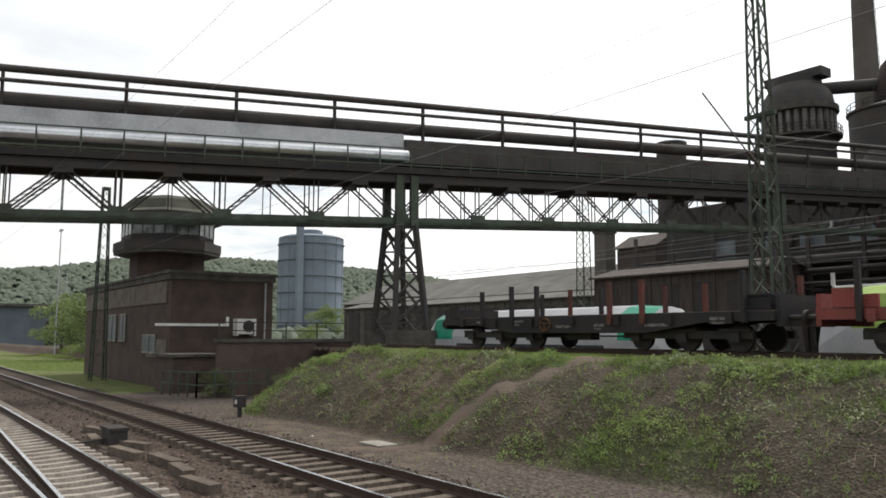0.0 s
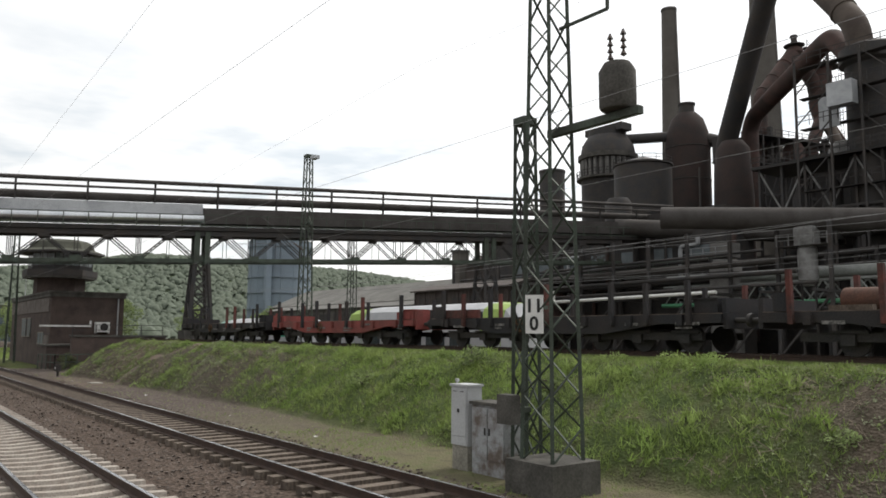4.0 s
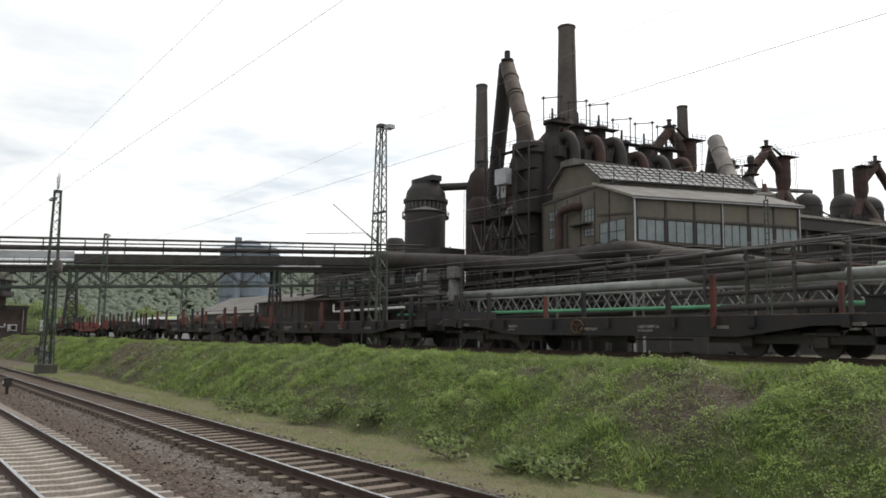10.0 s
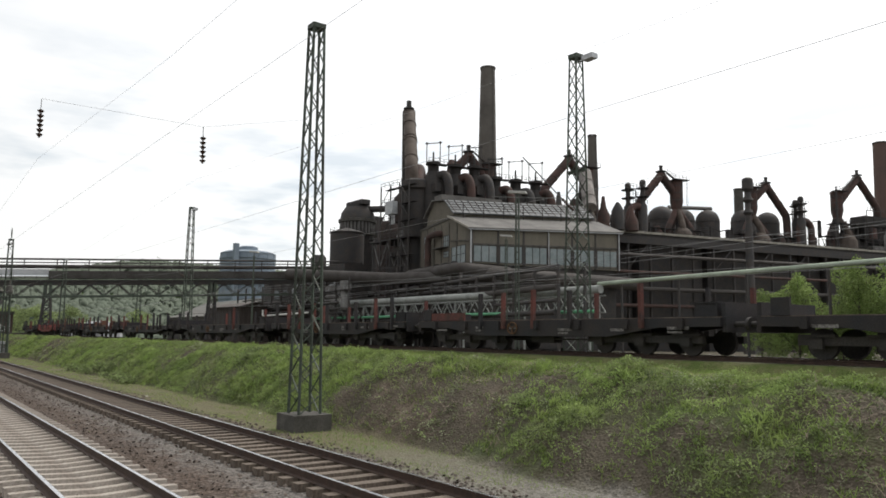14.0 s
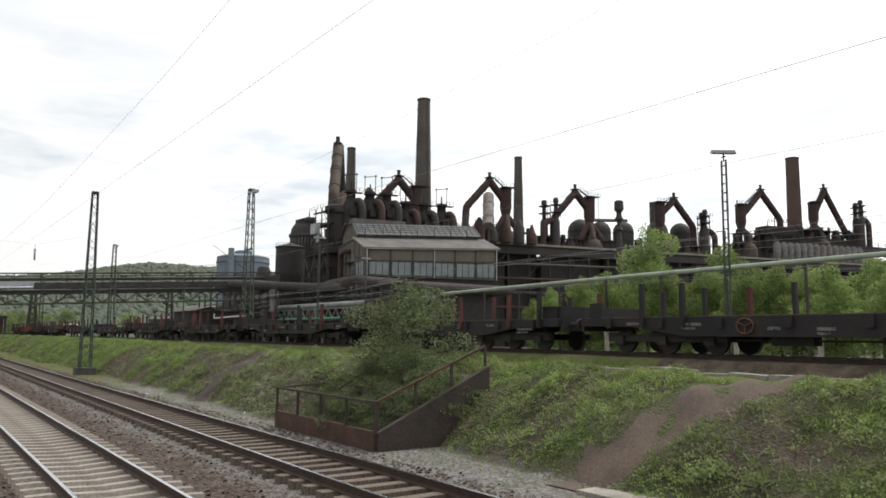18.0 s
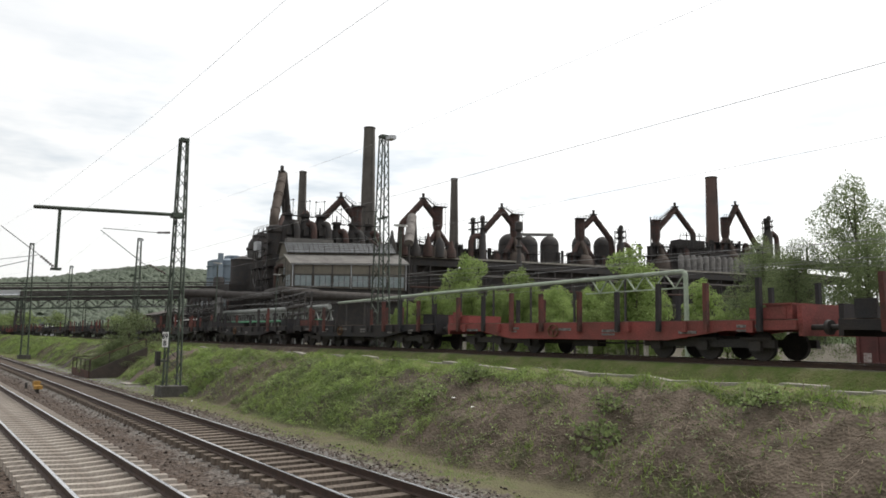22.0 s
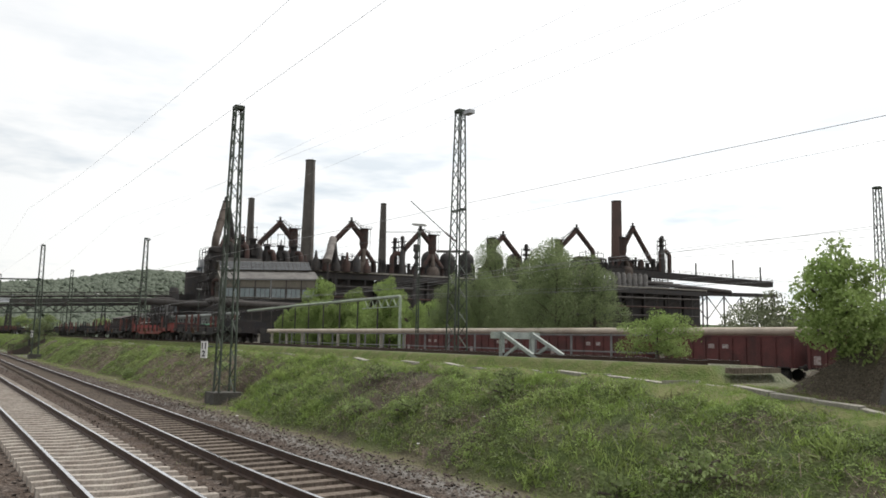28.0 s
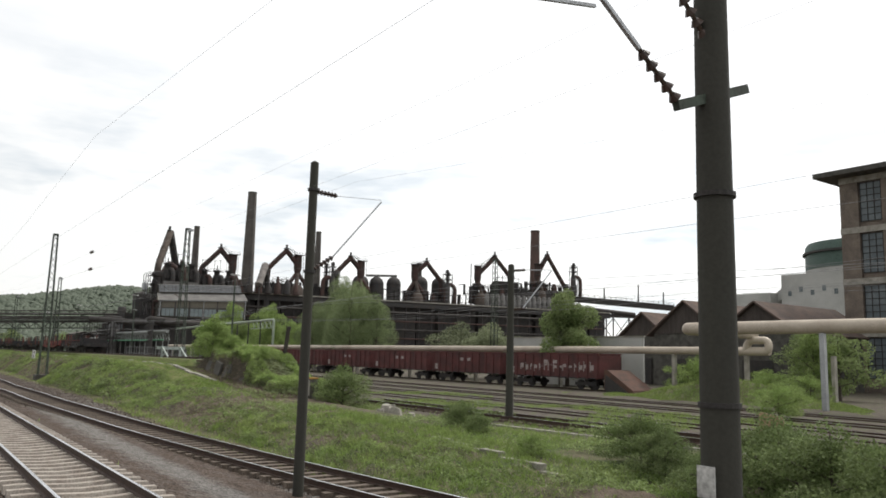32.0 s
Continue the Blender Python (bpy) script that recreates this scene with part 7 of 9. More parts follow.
SECTION = ((7.0, 6.22), (7.0, 7.02))
spans = [-50, 18.9, 90.2, 149.7, 212.2, 270.2, 330]
for yf, r in ((lambda x: 3.0, 0.002), (lambda x: float(track2_y(x)) - 0.2, 0.0035)):
    wire([(x, yf(x), 2.57 + float(np.interp(x, [-60, 100, 192, 213, 273, 330], [0.405, 0.411, 0.362, 0.354, 0.225, 0.18])) * yf(x)) if yf(x) > 4 else (x, yf(x), 5.35) for x in np.arange(-60, 331, 15)], r)
    wire([(a + (b - a) * u, yf(a + (b - a) * u), 7.2 - 4.4 * u * (1 - u)) for a, b in zip(spans, spans[1:]) for u in (0, 0.2, 0.4, 0.6, 0.8)], 0.002, "carrier_wire")
wire([(x, 19.1, 7.6) for x in np.arange(-60, 331, 30)], 0.006)
for k in range(8):
    y, z = 34 + 3.6 * k, 7.4 + 0.45 * (k % 4)
    wire([(x, y, z + 0.5 * math.sin(x * 0.06 + k)) for x in np.arange(-60, 360, 12)], 0.011, "yard_wire")


part("span_wire", Local(o).path([(91.2, 10.5, 9.4), (91.4, 7.0, 8.5), (90.0, 3.0, 8.9)], 0.004, 5), WIRE, t)
part("hanging_insulator", insulator(o, (91.45, 7.0, 8.2), (91.5, 7.0, 7.4), 0.09, 6), INSUL, t)
part("hanger", Local(o).bar((91.42, 7.0, 8.5), (91.45, 7.0, 8.2), 0.02), WIRE, t)
part("hanging_insulator", insulator(o, (90.0, 3.0, 8.6), (90.05, 3.0, 7.8), 0.09, 6), INSUL, t)
part("hanger", Local(o).bar((90.0, 3.0, 8.9), (90.0, 3.0, 8.6), 0.02), WIRE, t)
for y, z in SECTION:
    wire([(212.2, y, z), (249.32, y, z)], 0.002, "feeder_wire")
    wire([(249.96, y, z), (330, y, z)], 0.002, "feeder_wire")
    part("section_insulator", Local(o).tube((249.32, y, z), (249.45, y, z), 0.02, 0.07, 10).tube((249.45, y, z), (249.82, y, z), 0.07, 0.07, 10).tube((249.82, y, z), (249.96, y, z), 0.07, 0.02, 10), INSUL, t)


def concrete_pole(x, y, top, r, label, z0=-0.4):
    t = thing("concrete_mast", (x, y, z0), label, "mast", "concrete masts")
    part("shaft", MB().lathe(0, 0, [(r * 1.1, 0), (r * 0.85, top - z0), (r * 0.3, top - z0 + 0.05)], 16), mat("green_grey_mast", (0.048, 0.047, 0.038), 0.85, 0, (0.034, 0.033, 0.028), 1.2, grain=0.1, stretch=(1, 1, 0.15)), t, smooth=True)
    return t


t = concrete_pole(270.2, 8.3, 7.5, 0.125, "slim green-grey round mast with a hinged arm", -1.1)
o = t.location
part("top_insulator", insulator(o, (270.2, 8.42, 6.75), (270.2, 9.0, 6.72)), INSUL, t)
part("insulator", insulator(o, (270.2, 8.42, 4.72), (270.2, 8.95, 5.1)), INSUL, t)
part("arm_tube", Local(o).bar((270.2, 8.95, 5.1), (270.2, 10.35, 6.75), 0.035), GREY_STEEL, t)
part("top_tie", Local(o).bar((270.2, 9.0, 6.72), (270.2, 10.35, 6.8), 0.012), GREY_STEEL, t)
for z in (4.62, 6.75):
    part("collar", Local(o).lathe(270.2, 8.3, [(0.15, z), (0.15, z + 0.07)], 14).bar((270.2, 8.3, z + 0.04), (270.2, 8.46, z + 0.06), 0.08), DARK_STEEL2, t)
t = concrete_pole(283.35, 6.5, 9.0, 0.185, "stout green-grey mast with insulated arms")
o = t.location
part("number_plate", Local(o).bar((283.33, 6.285, 1.3), (283.33, 6.285, 1.6), 0.2, 0.012), PLATE_PALE, t, "small worn white plate")
part("bracket", Local(o).bar((283.35, 5.9, 5.1), (283.35, 7.1, 5.55), 0.08, 0.1), GREEN_STEEL, t)
part("insulator", insulator(o, (283.35, 5.92, 5.15), (283.35, 5.35, 5.55), 0.07, 5), INSUL, t)
part("arm_tube", Local(o).bar((283.35, 5.35, 5.55), (283.35, 4.2, 6.35), 0.04), GREY_STEEL, t)
part("steady_arm", Local(o).bar((283.35, 4.75, 5.8), (283.35, 3.2, 5.5), 0.03), GREY_STEEL, t)
part("top_insulator", insulator(o, (283.35, 6.4, 5.95), (283.35, 6.0, 6.3), 0.07, 4), INSUL, t)
part("top_tie", Local(o).bar((283.35, 6.0, 6.3), (283.35, 4.2, 6.4), 0.03), GREY_STEEL, t)
for z in (4.25, 2.15):
    part("collar", Local(o).lathe(283.35, 6.5, [(0.21, z), (0.21, z + 0.05)], 16), DARK_STEEL2, t)
t = concrete_pole(260.6, 23.3, 7.0, 0.17, "round green-grey mast in the yard")
o = t.location
for z in (6.75, 4.9):
    part("insulator", insulator(o, (260.6, 23.45, z), (260.6, 24.2, z + 0.1)), INSUL, t)
part("top_tie", Local(o).bar((260.6, 24.2, 6.85), (260.6, 25.9, 7.0), 0.035), GREY_STEEL, t)
part("arm_tube", Local(o).bar((260.6, 24.0, 4.95), (260.6, 25.9, 6.95), 0.045), GREY_STEEL, t)

# ---- small things beside the line ----
t = thing("cable_cabinet", (16.05, 10.75, -0.1), "tall white cable cabinet on the bank foot", "cabinet")
part("body", MB().box(-0.28, -0.2, 0.3, 0.28, 0.2, 1.55), CAB_WHITE, t)
part("plinth", MB().box(-0.26, -0.18, -0.25, 0.26, 0.18, 0.296), CONCRETE, t)
part("roof", MB().box(-0.31, -0.23, 1.554, 0.31, 0.23, 1.6), CAB_WHITE, t)
d = part("door", MB().box(-0.25, -0.225, 0.5, 0.25, -0.204, 1.5), CAB_WHITE, t)
part("lock", MB().box(-0.03, -0.24, 1.0, 0.03, -0.228, 1.08), DARK_STEEL, d)
part("vent_slot", MB().box(-0.18, -0.23, 1.44, -0.06, -0.227, 1.455).box(0.06, -0.23, 1.44, 0.18, -0.227, 1.455), DARK_STEEL2, d)
part("base_panel", MB().box(-0.25, -0.22, 0.31, 0.25, -0.204, 0.485), CAB_WHITE, t)
part("side_pipe", MB().tube((-0.33, 0.0, -0.2), (-0.33, 0.0, 1.66), 0.025, n=8).tube((-0.33, 0.0, 1.64), (-0.33, 0.0, 1.7), 0.045, n=8), CAB_WHITE, t, smooth=True)
t = thing("relay_cabinet", (16.95, 10.85, -0.1), "low grey cabinet with rust-stained doors and a dirty lid", "cabinet")
part("body", MB().box(-0.52, -0.25, -0.25, 0.52, 0.25, 1.2), CAB_STAINED, t)
for q in (-1, 1):
    d = part("door", MB().box(min(q * 0.015, q * 0.5), -0.272, 0.1, max(q * 0.015, q * 0.5), -0.254, 1.15), CAB_STAINED, t)
    part("handle", MB().box(q * 0.07 - 0.015, -0.3, 0.6, q * 0.07 + 0.015, -0.276, 0.74), DARK_STEEL, d)
part("lid", MB().box(-0.56, -0.3, 1.204, 0.56, 0.3, 1.27), CONC_DARK, t)
t = thing("post_box", (18.3, 9.95, 0.9), "small grey junction box on the mast", "junction box")
part("box", MB().box(-0.2, -0.12, 0, 0.2, 0.12, 0.55), CONC_DARK, t)
part("box_bracket", MB().box(-0.1, 0.124, 0.2, 0.1, 0.5, 0.3), GREEN_STEEL, t)
t = thing("post_box", (148.7, 10.0, 1.1), "small grey junction box on the mast", "junction box")
part("box", MB().box(-0.17, -0.1, 0, 0.17, 0.1, 0.7), DARK_STEEL2, t)
part("box_bracket", MB().box(-0.1, 0.1, 0.2, 0.9, 0.2, 0.3), GREEN_STEEL, t)


def dwarf_signal(x, y):
    t = thing("dwarf_signal", (x, y, -0.32), "low black shunting signal on a short post", "signal")
    part("signal_body", MB().box(-0.2, -0.16, 0.35, 0.2, 0.16, 0.75), DARK_STEEL2, t)
    part("lens", MB().tube((0.1, -0.165, 0.55), (0.1, -0.2, 0.55), 0.08, n=12), SIGN_WHITE, t, "small white lens")
    part("post", MB().bar((0, 0, 0), (0, 0, 0.35), 0.12), DARK_STEEL2, t)
    part("hood", MB().box(-0.02, -0.3, 0.66, 0.22, -0.162, 0.69), DARK_STEEL2, t)


dwarf_signal(-26.3, 10.6)
dwarf_signal(37.8, 5.6)


def point_motor(x, y, paint, label):
    t = thing("point_machine", (x, y, -0.32), label, "point machine")
    part("case", MB().box(-0.45, -0.22, 0.05, 0.45, 0.22, 0.42), paint, t)
    part("lid", MB().box(-0.48, -0.25, 0.424, 0.48, 0.25, 0.5), paint, t)
    part("drive_rod", MB().bar((0.1, -0.24, 0.2), (0.1, -1.1, 0.12), 0.06), DARK_STEEL2, t)
    part("base_plate", MB().box(-0.6, -0.4, -0.05, 0.6, 0.4, 0.046), WOOD_SLEEPER, t)


point_motor(-21.5, 5.3, DARK_STEEL2, "black point machine between the tracks")
t = thing("yellow_box", (143.8, 5.45, -0.3), "yellow trackside inductor box on a stand", "track box")
part("box", MB().box(-0.2, -0.16, 0.28, 0.2, 0.16, 0.52), YELLOW, t)
part("stand", MB().bar((0, 0, -0.1), (0, 0, 0.276), 0.1), DARK_STEEL2, t)
t = thing("yellow_box", (144.8, 5.4, -0.3), "low dirty yellow track box on a stand", "track box")
part("box", MB().box(-0.25, -0.18, 0.2, 0.25, 0.18, 0.36), YELLOW, t)
part("stand", MB().bar((0, 0, -0.1), (0, 0, 0.196), 0.12), DARK_STEEL2, t)
t = thing("marker_post", (141.2, 5.3, -0.32), "short black marker stump between the tracks", "post")
part("stump", MB().lathe(0, 0, [(0.07, 0), (0.06, 0.3), (0.02, 0.34)], 10), DARK_STEEL2, t, smooth=True)
t = thing("concrete_slab", (139.6, 10.9, -0.3), "pale concrete slab lying at the foot of the path", "slab")
part("slab", MB().box(-0.75, -0.4, -0.05, 0.75, 0.4, 0.06), CONCRETE, t)
t = thing("concrete_slab", (-17.5, 10.9, -0.3), "pale concrete slab at the foot of the path", "slab")
part("slab", MB().box(-0.5, -0.3, -0.05, 0.5, 0.3, 0.05), CONCRETE, t)
rng = np.random.default_rng(12)
for x, y, w, d, a in ((-19.5, 5.1, 1.6, 0.25, 8), (-20.6, 5.6, 1.1, 0.22, 20), (-22.4, 5.0, 1.4, 0.24, -6), (-17.8, 5.5, 1.5, 0.26, 4), (-16.3, 5.4, 1.2, 0.25, -3), (-14.6, 5.2, 1.3, 0.24, 7), (-24.5, 5.5, 1.2, 0.25, 12)):
    t = thing("timber_baulk", (x, y, -0.3), "old brown sleeper timber lying on the ballast", "timber", "loose timbers between the tracks")
    t.rotation_euler = (0, 0, radians(a))
    part("baulk", MB().box(-w / 2, -d / 2, -0.03, w / 2, d / 2, 0.16), WOOD_SLEEPER, t)

# crossing rails of the points
for (x0, y0, x1, y1) in ((-75, 3.19 + 0.75, -8, 3.19 - 0.72), (-75, 3.19 - 0.75 - 0.9, -2, 3.19 - 0.8 - 1.2)):
    xs = np.arange(x0, x1, 4.0)
    f = (xs - x0) / (x1 - x0)
    ys = y0 + (y1 - y0) * f ** 1.6
    side, top = rail_mesh(xs, ys, -0.004)
    t = tagged(new("turnout_rail"), "polished rail of a set of points", "rail", kind="structure")
    r = part("rail", side, RAIL_SIDE, t)
    part("running_surface", top, RAIL_TOP, r, "polished steel rail head")

# stairs and wing walls in the bank
BROWN_WALL = mat("rusty_wall", (0.07, 0.055, 0.047), 0.92, 0, (0.045, 0.04, 0.034), 1.2)
RUST_PANEL = mat("rust_red_panel", (0.11, 0.06, 0.045), 0.9, 0.1, (0.065, 0.045, 0.036), 1.6)
t = thing("bank_steps", (129, 11.2, -0.4), "old rusty retaining walls and railings of disused steps in the bank", "steps")
o = t.location
for k in range(4):
    x0 = 126.2 + 1.55 * k
    part("front_panel", Local(o).box(x0, 9.86, -0.5, x0 + 1.53, 9.94, 0.2 - 0.015 * (k % 2)), RUST_PANEL, t, "rusty steel panel")
part("pit_floor", Local(o).box(126.3, 9.95, -0.5, 132.3, 11.6, -0.25), CONC_DARK, t)
m = Local(o)
m.prism([(9.95, -0.5), (13.5, -0.5), (13.5, 1.75), (9.95, 0.15)], "x", 132.35, 132.5)
part("wing_wall", m, BROWN_WALL, t, "sloping rusty wing wall")
for k in range(8):
    part("step", Local(o).box(128.4, 11.0 + k * 0.36, -0.4, 130.6, 11.36 + k * 0.36, -0.1 + k * 0.21), CONC_DARK, t)
for k in range(5):
    x = 126.25 + 1.54 * k
    part("railing_post", Local(o).bar((x, 9.9, 0.1), (x, 9.9, 0.9), 0.06), BROWN_WALL, t)
part("handrail", Local(o).bar((126.2, 9.9, 0.9), (132.4, 9.9, 0.9), 0.06), BROWN_WALL, t)
for k in range(4):
    y = 9.95 + 1.15 * k
    part("railing_post", Local(o).bar((132.42, y, 0.2 + 0.45 * (y - 9.95)), (132.42, y, 0.92 + 0.4 * (y - 9.95)), 0.06), BROWN_WALL, t)
part("handrail", Local(o).bar((132.42, 9.9, 0.9), (132.42, 13.4, 2.3), 0.06), RUST_PANEL, t, "rust-red sloping handrail")
part("handrail", Local(o).bar((128.3, 11.0, 0.95), (128.3, 13.6, 2.4), 0.05), BROWN_WALL, t)
part("handrail", Local(o).bar((126.2, 9.9, 0.9), (126.2, 11.6, 1.0), 0.05).bar((126.2, 11.6, 1.0), (129.6, 11.6, 1.0), 0.05), BROWN_WALL, t)
part("cable_box", Local(o).box(127.3, 11.5, 0.1, 128.2, 11.9, 0.85), DARK_STEEL2, t, "dark sheet-steel box")

# steps and wall beside the signal box
t = thing("retaining_wall", (-35, 16, -0.4), "dark brick retaining wall and green railing by the signal box", "wall")
o = t.location
part("wall_face", Local(o).box(-36.0, 13.2, -0.5, -35.6, 20.4, 2.2), BRICK, t)
part("coping", Local(o).box(-36.1, 13.1, 2.204, -35.5, 20.5, 2.36), CONC_DARK, t)
part("cross_wall", Local(o).box(-41.5, 16.0, -0.5, -36.1, 16.3, 2.0), BRICK, t)
part("handrail", Local(o).rail([(-35.9, 13.3, 2.36), (-35.9, 20.2, 2.36)], 0.05, 1.6, 0.8), DARK_STEEL, t)
part("green_railing", Local(o).rail([(-38.0, 11.35, -0.3), (-35.0, 12.0, -0.3)], 0.07, 0.75, 1.15), GREEN_STEEL, t)
part("green_railing", Local(o).rail([(-35.0, 12.0, -0.3), (-33.5, 14.8, -0.2)], 0.07, 0.75, 1.15), GREEN_STEEL, t)
t = thing("lean_to", (-40.0, 13.2, -0.3), "low dark brick lean-to with a felt roof against the signal box", "lean-to")
part("wall", MB().box(-1.5, -1.2, 0, 1.5, 1.2, 1.75), BRICK, t)
part("felt_roof", MB().box(-1.65, -1.35, 1.754, 1.65, 1.35, 1.9), CONC_DARK, t)
t = thing("air_conditioner", (-41.2, 16.7, 2.6), "white air-conditioning unit on the brick wall", "air conditioner")
part("casing", MB().box(-0.35, -0.55, 0, 0.3, 0.55, 0.85), WHITE_PAINT, t)
part("fan_grille", MB().tube((0.305, 0.1, 0.43), (0.34, 0.1, 0.43), 0.33, n=20), DARK_STEEL2, t, smooth=True)
part("bracket", MB().bar((-0.35, -0.5, -0.06), (0.3, -0.5, -0.06), 0.08).bar((-0.35, 0.5, -0.06), (0.3, 0.5, -0.06), 0.08), WHITE_PAINT, t)
t = thing("cable_duct", (-41.5, 14, 3.1), "white plastic cable duct along the brick wall", "cable duct")
part("duct", MB().box(-0.1, -2.1, -0.07, 0.0, 1.9, 0.07), WHITE_PAINT, t)
part("riser", MB().box(-0.1, 1.75, 0.074, 0.0, 1.9, 0.45), WHITE_PAINT, t)
t = thing("rain_pipe", (-41.5, 18.0, -0.3), "grey rain pipe on the brick wall", "pipe")
part("pipe", MB().tube((0, 0, 0), (0, 0, 5.8), 0.06, n=8), GREY_STEEL, t, smooth=True)
for x0, z0, w, h, nm in ((-55.0, 2.2, 2.2, 1.6, "window"), (-46.5, 1.6, 2.6, 0.9, "window"), (-52.0, 2.2, 1.6, 1.6, "window")):
    t = thing("wall_window", (x0, 12.66, z0), "dusty framed window in the brick wall", "window")
    part("pane", MB().box(0, -0.03, 0, w, 0.02, h), GLASS_DARK, t)
    fr = MB()
    for q in (0, w / 2, w - 0.08):
        fr.box(q, -0.07, 0, q + 0.08, -0.034, h)
    fr.box(0, -0.072, -0.08, w, -0.03, 0).box(0, -0.072, h, w, -0.03, h + 0.08)
    part("frame", fr, CONCRETE, t)

# ---- east end: sheds, plant buildings ----
for x0, y0, w, d, ze, zr in ((219.8, 78, 6.4, 14, 6.2, 8.9), (226.2, 76, 9.4, 16, 6.2, 9.9), (235.6, 76, 9.0, 16, 6.2, 9.4)):
    t = thing("gabled_shed", (x0 + w / 2, y0 + d / 2, -0.1), "low shed with a brown roof and dark boarded gable", "shed", "row of gabled sheds")
    o = t.location
    part("wall", Local(o).box(x0, y0, -0.1, x0 + w, y0 + d, ze), CONC_DARK, t)
    part("gable", Local(o).prism([(x0, ze), (x0 + w, ze), (x0 + w / 2, zr)], "y", y0 - 0.1, y0 + 0.1), WOOD_DARK, t)
    for a, b in ((x0 - 0.7, x0 + w / 2), (x0 + w + 0.7, x0 + w / 2)):
        part("roof_slope", Local(o).bar((a, y0 + d / 2, ze - 0.25), (b, y0 + d / 2, zr + 0.15), d + 1.2, 0.18), ROOF_RED, t)
    part("door", Local(o).box(x0 + w * 0.3, y0 - 0.16, -0.1, x0 + w * 0.7, y0 - 0.104, 3.2), DARK_STEEL2, t)


def tower_block():
    x0, y0, w, d, h = 242.8, 90, 26, 14, 25
    t = thing("plant_building", (x0 + w / 2, y0 + d / 2, -0.2), "tall brown concrete plant building with large steel windows", "industrial building")
    o = t.location
    cw = mat("brown_render", (0.2, 0.165, 0.135), 0.92, 0, (0.12, 0.1, 0.085), 0.5, grain=0.35)
    part("wall", Local(o).box(x0, y0, -0.2, x0 + w, y0 + d, h), cw, t)
    part("roof", Local(o).box(x0 - 2.2, y0 - 2.2, h + 0.004, x0 + w + 2.2, y0 + d + 2.2, h + 0.6), CONC_DARK, t)
    for k in range(8):
        part("pier", Local(o).box(x0 + (k * 3.5 + 1.2 if k else 0), y0 - 0.35, -0.2, min(x0 + 2.1 + k * 3.5, x0 + w), y0 - 0.004, h), cw, t)
    for k in range(7):
        for j in range(4):
            xa, z = x0 + 2.2 + k * 3.5, 1.5 + j * 6.0
            g = part("window", Local(o).box(xa, y0 - 0.08, z, xa + 2.4, y0 - 0.004, z + 4.6), GLASS_DARK, t, "large steel-framed window")
            b = Local(o)
            for q in range(4):
                b.box(xa + q * 0.77, y0 - 0.14, z, xa + q * 0.77 + 0.09, y0 - 0.084, z + 4.6)
            for q in range(7):
                b.box(xa, y0 - 0.143, z + q * 0.75, xa + 2.4, y0 - 0.085, z + q * 0.75 + 0.08)
            part("glazing_bars", b, DARK_STEEL2, g)
    for j in range(4):
        part("floor_band", Local(o).box(x0 - 0.05, y0 - 0.4, 6.2 + j * 6.0, x0 + w, y0 - 0.004, 6.9 + j * 6.0), CONCRETE, t)


tower_block()
PALE_CONC = mat("pale_concrete", (0.46, 0.46, 0.44), 0.9, 0, (0.36, 0.36, 0.34), 0.12)
t = thing("silo_building", (182, 206, 0), "pale concrete silo building with a stepped outline", "industrial building")
o = t.location
part("main_block", Local(o).box(170, 200, -0.2, 205, 218, 28), PALE_CONC, t)
part("low_block", Local(o).box(154, 201, -0.2, 166, 212, 23.4), PALE_CONC, t)
part("conveyor", Local(o).bar((160, 206, 18), (171, 206, 26), 2.5, 2.5), PALE_CONC, t)
part("roof_house", Local(o).box(186, 203, 28.004, 204, 216, 33), PALE_CONC, t)
for k in range(10):
    part("window", Local(o).box(172 + k * 3.2, 199.93, 22 + (k % 2), 173 + k * 3.2, 199.996, 23.4 + (k % 2)), GLASS_DARK, t)
t = thing("gas_tank", (92, 412, 0), "big far gas tank with a dark green top band", "gas tank")
part("tank_wall", MB().lathe(0, 0, [(28, 0), (28, 54)], 40), PALE_CONC, t, smooth=True)
part("green_top", MB().lathe(0, 0, [(28.2, 54.004), (28.2, 66), (27, 68), (10, 71)], 40), mat("dark_green_cladding", (0.075, 0.12, 0.1), 0.6), t, smooth=True)
part("ring_walkway", MB().lathe(0, 0, [(28.2, 62), (29.4, 62.1), (29.4, 63.2), (28.2, 63.3)], 40), DARK_STEEL, t, smooth=True)
t = thing("boundary_wall", (205, 75, 0), "pale concrete panel wall behind the beige pipe", "wall")
for k in range(7):
    part("wall_panel", Local(t.location).box(216 + 3 * k, 61.0, -0.1, 218.985 + 3 * k, 61.25, 5.15), PALE_CONC, t)
part("coping", Local(t.location).box(215.9, 60.95, 5.154, 237.1, 61.3, 5.3), CONCRETE, t)
t = thing("upper_pipeline", (258, 47, 0), "upper beige pipe on trestles crossing the yard", "pipeline")
o = t.location
part("pipe", Local(o).path([(252.4, 56, 5.15), (252.4, 47.0, 5.15), (330, 46.0, 5.0)], 0.45, 14), BEIGE_PIPE, t, smooth=True)
for x in (263, 278, 293, 308):
    part("trestle_leg", Local(o).bar((x, 46.6, -0.1), (x, 46.6, 4.7), 0.3), GREY_STEEL, t)
part("expansion_loop", Local(o).path([(252, 55.4, 3.75), (252.3, 55.4, 4.6), (254, 55.4, 4.6), (254, 55.4, 3.7), (250, 55.4, 3.7)], 0.3, 12), BEIGE_PIPE, t, smooth=True)
t = thing("end_ramp", (241.5, 52.5, 0), "rusty steel buffer ramp at the end of the wagon track", "ramp")
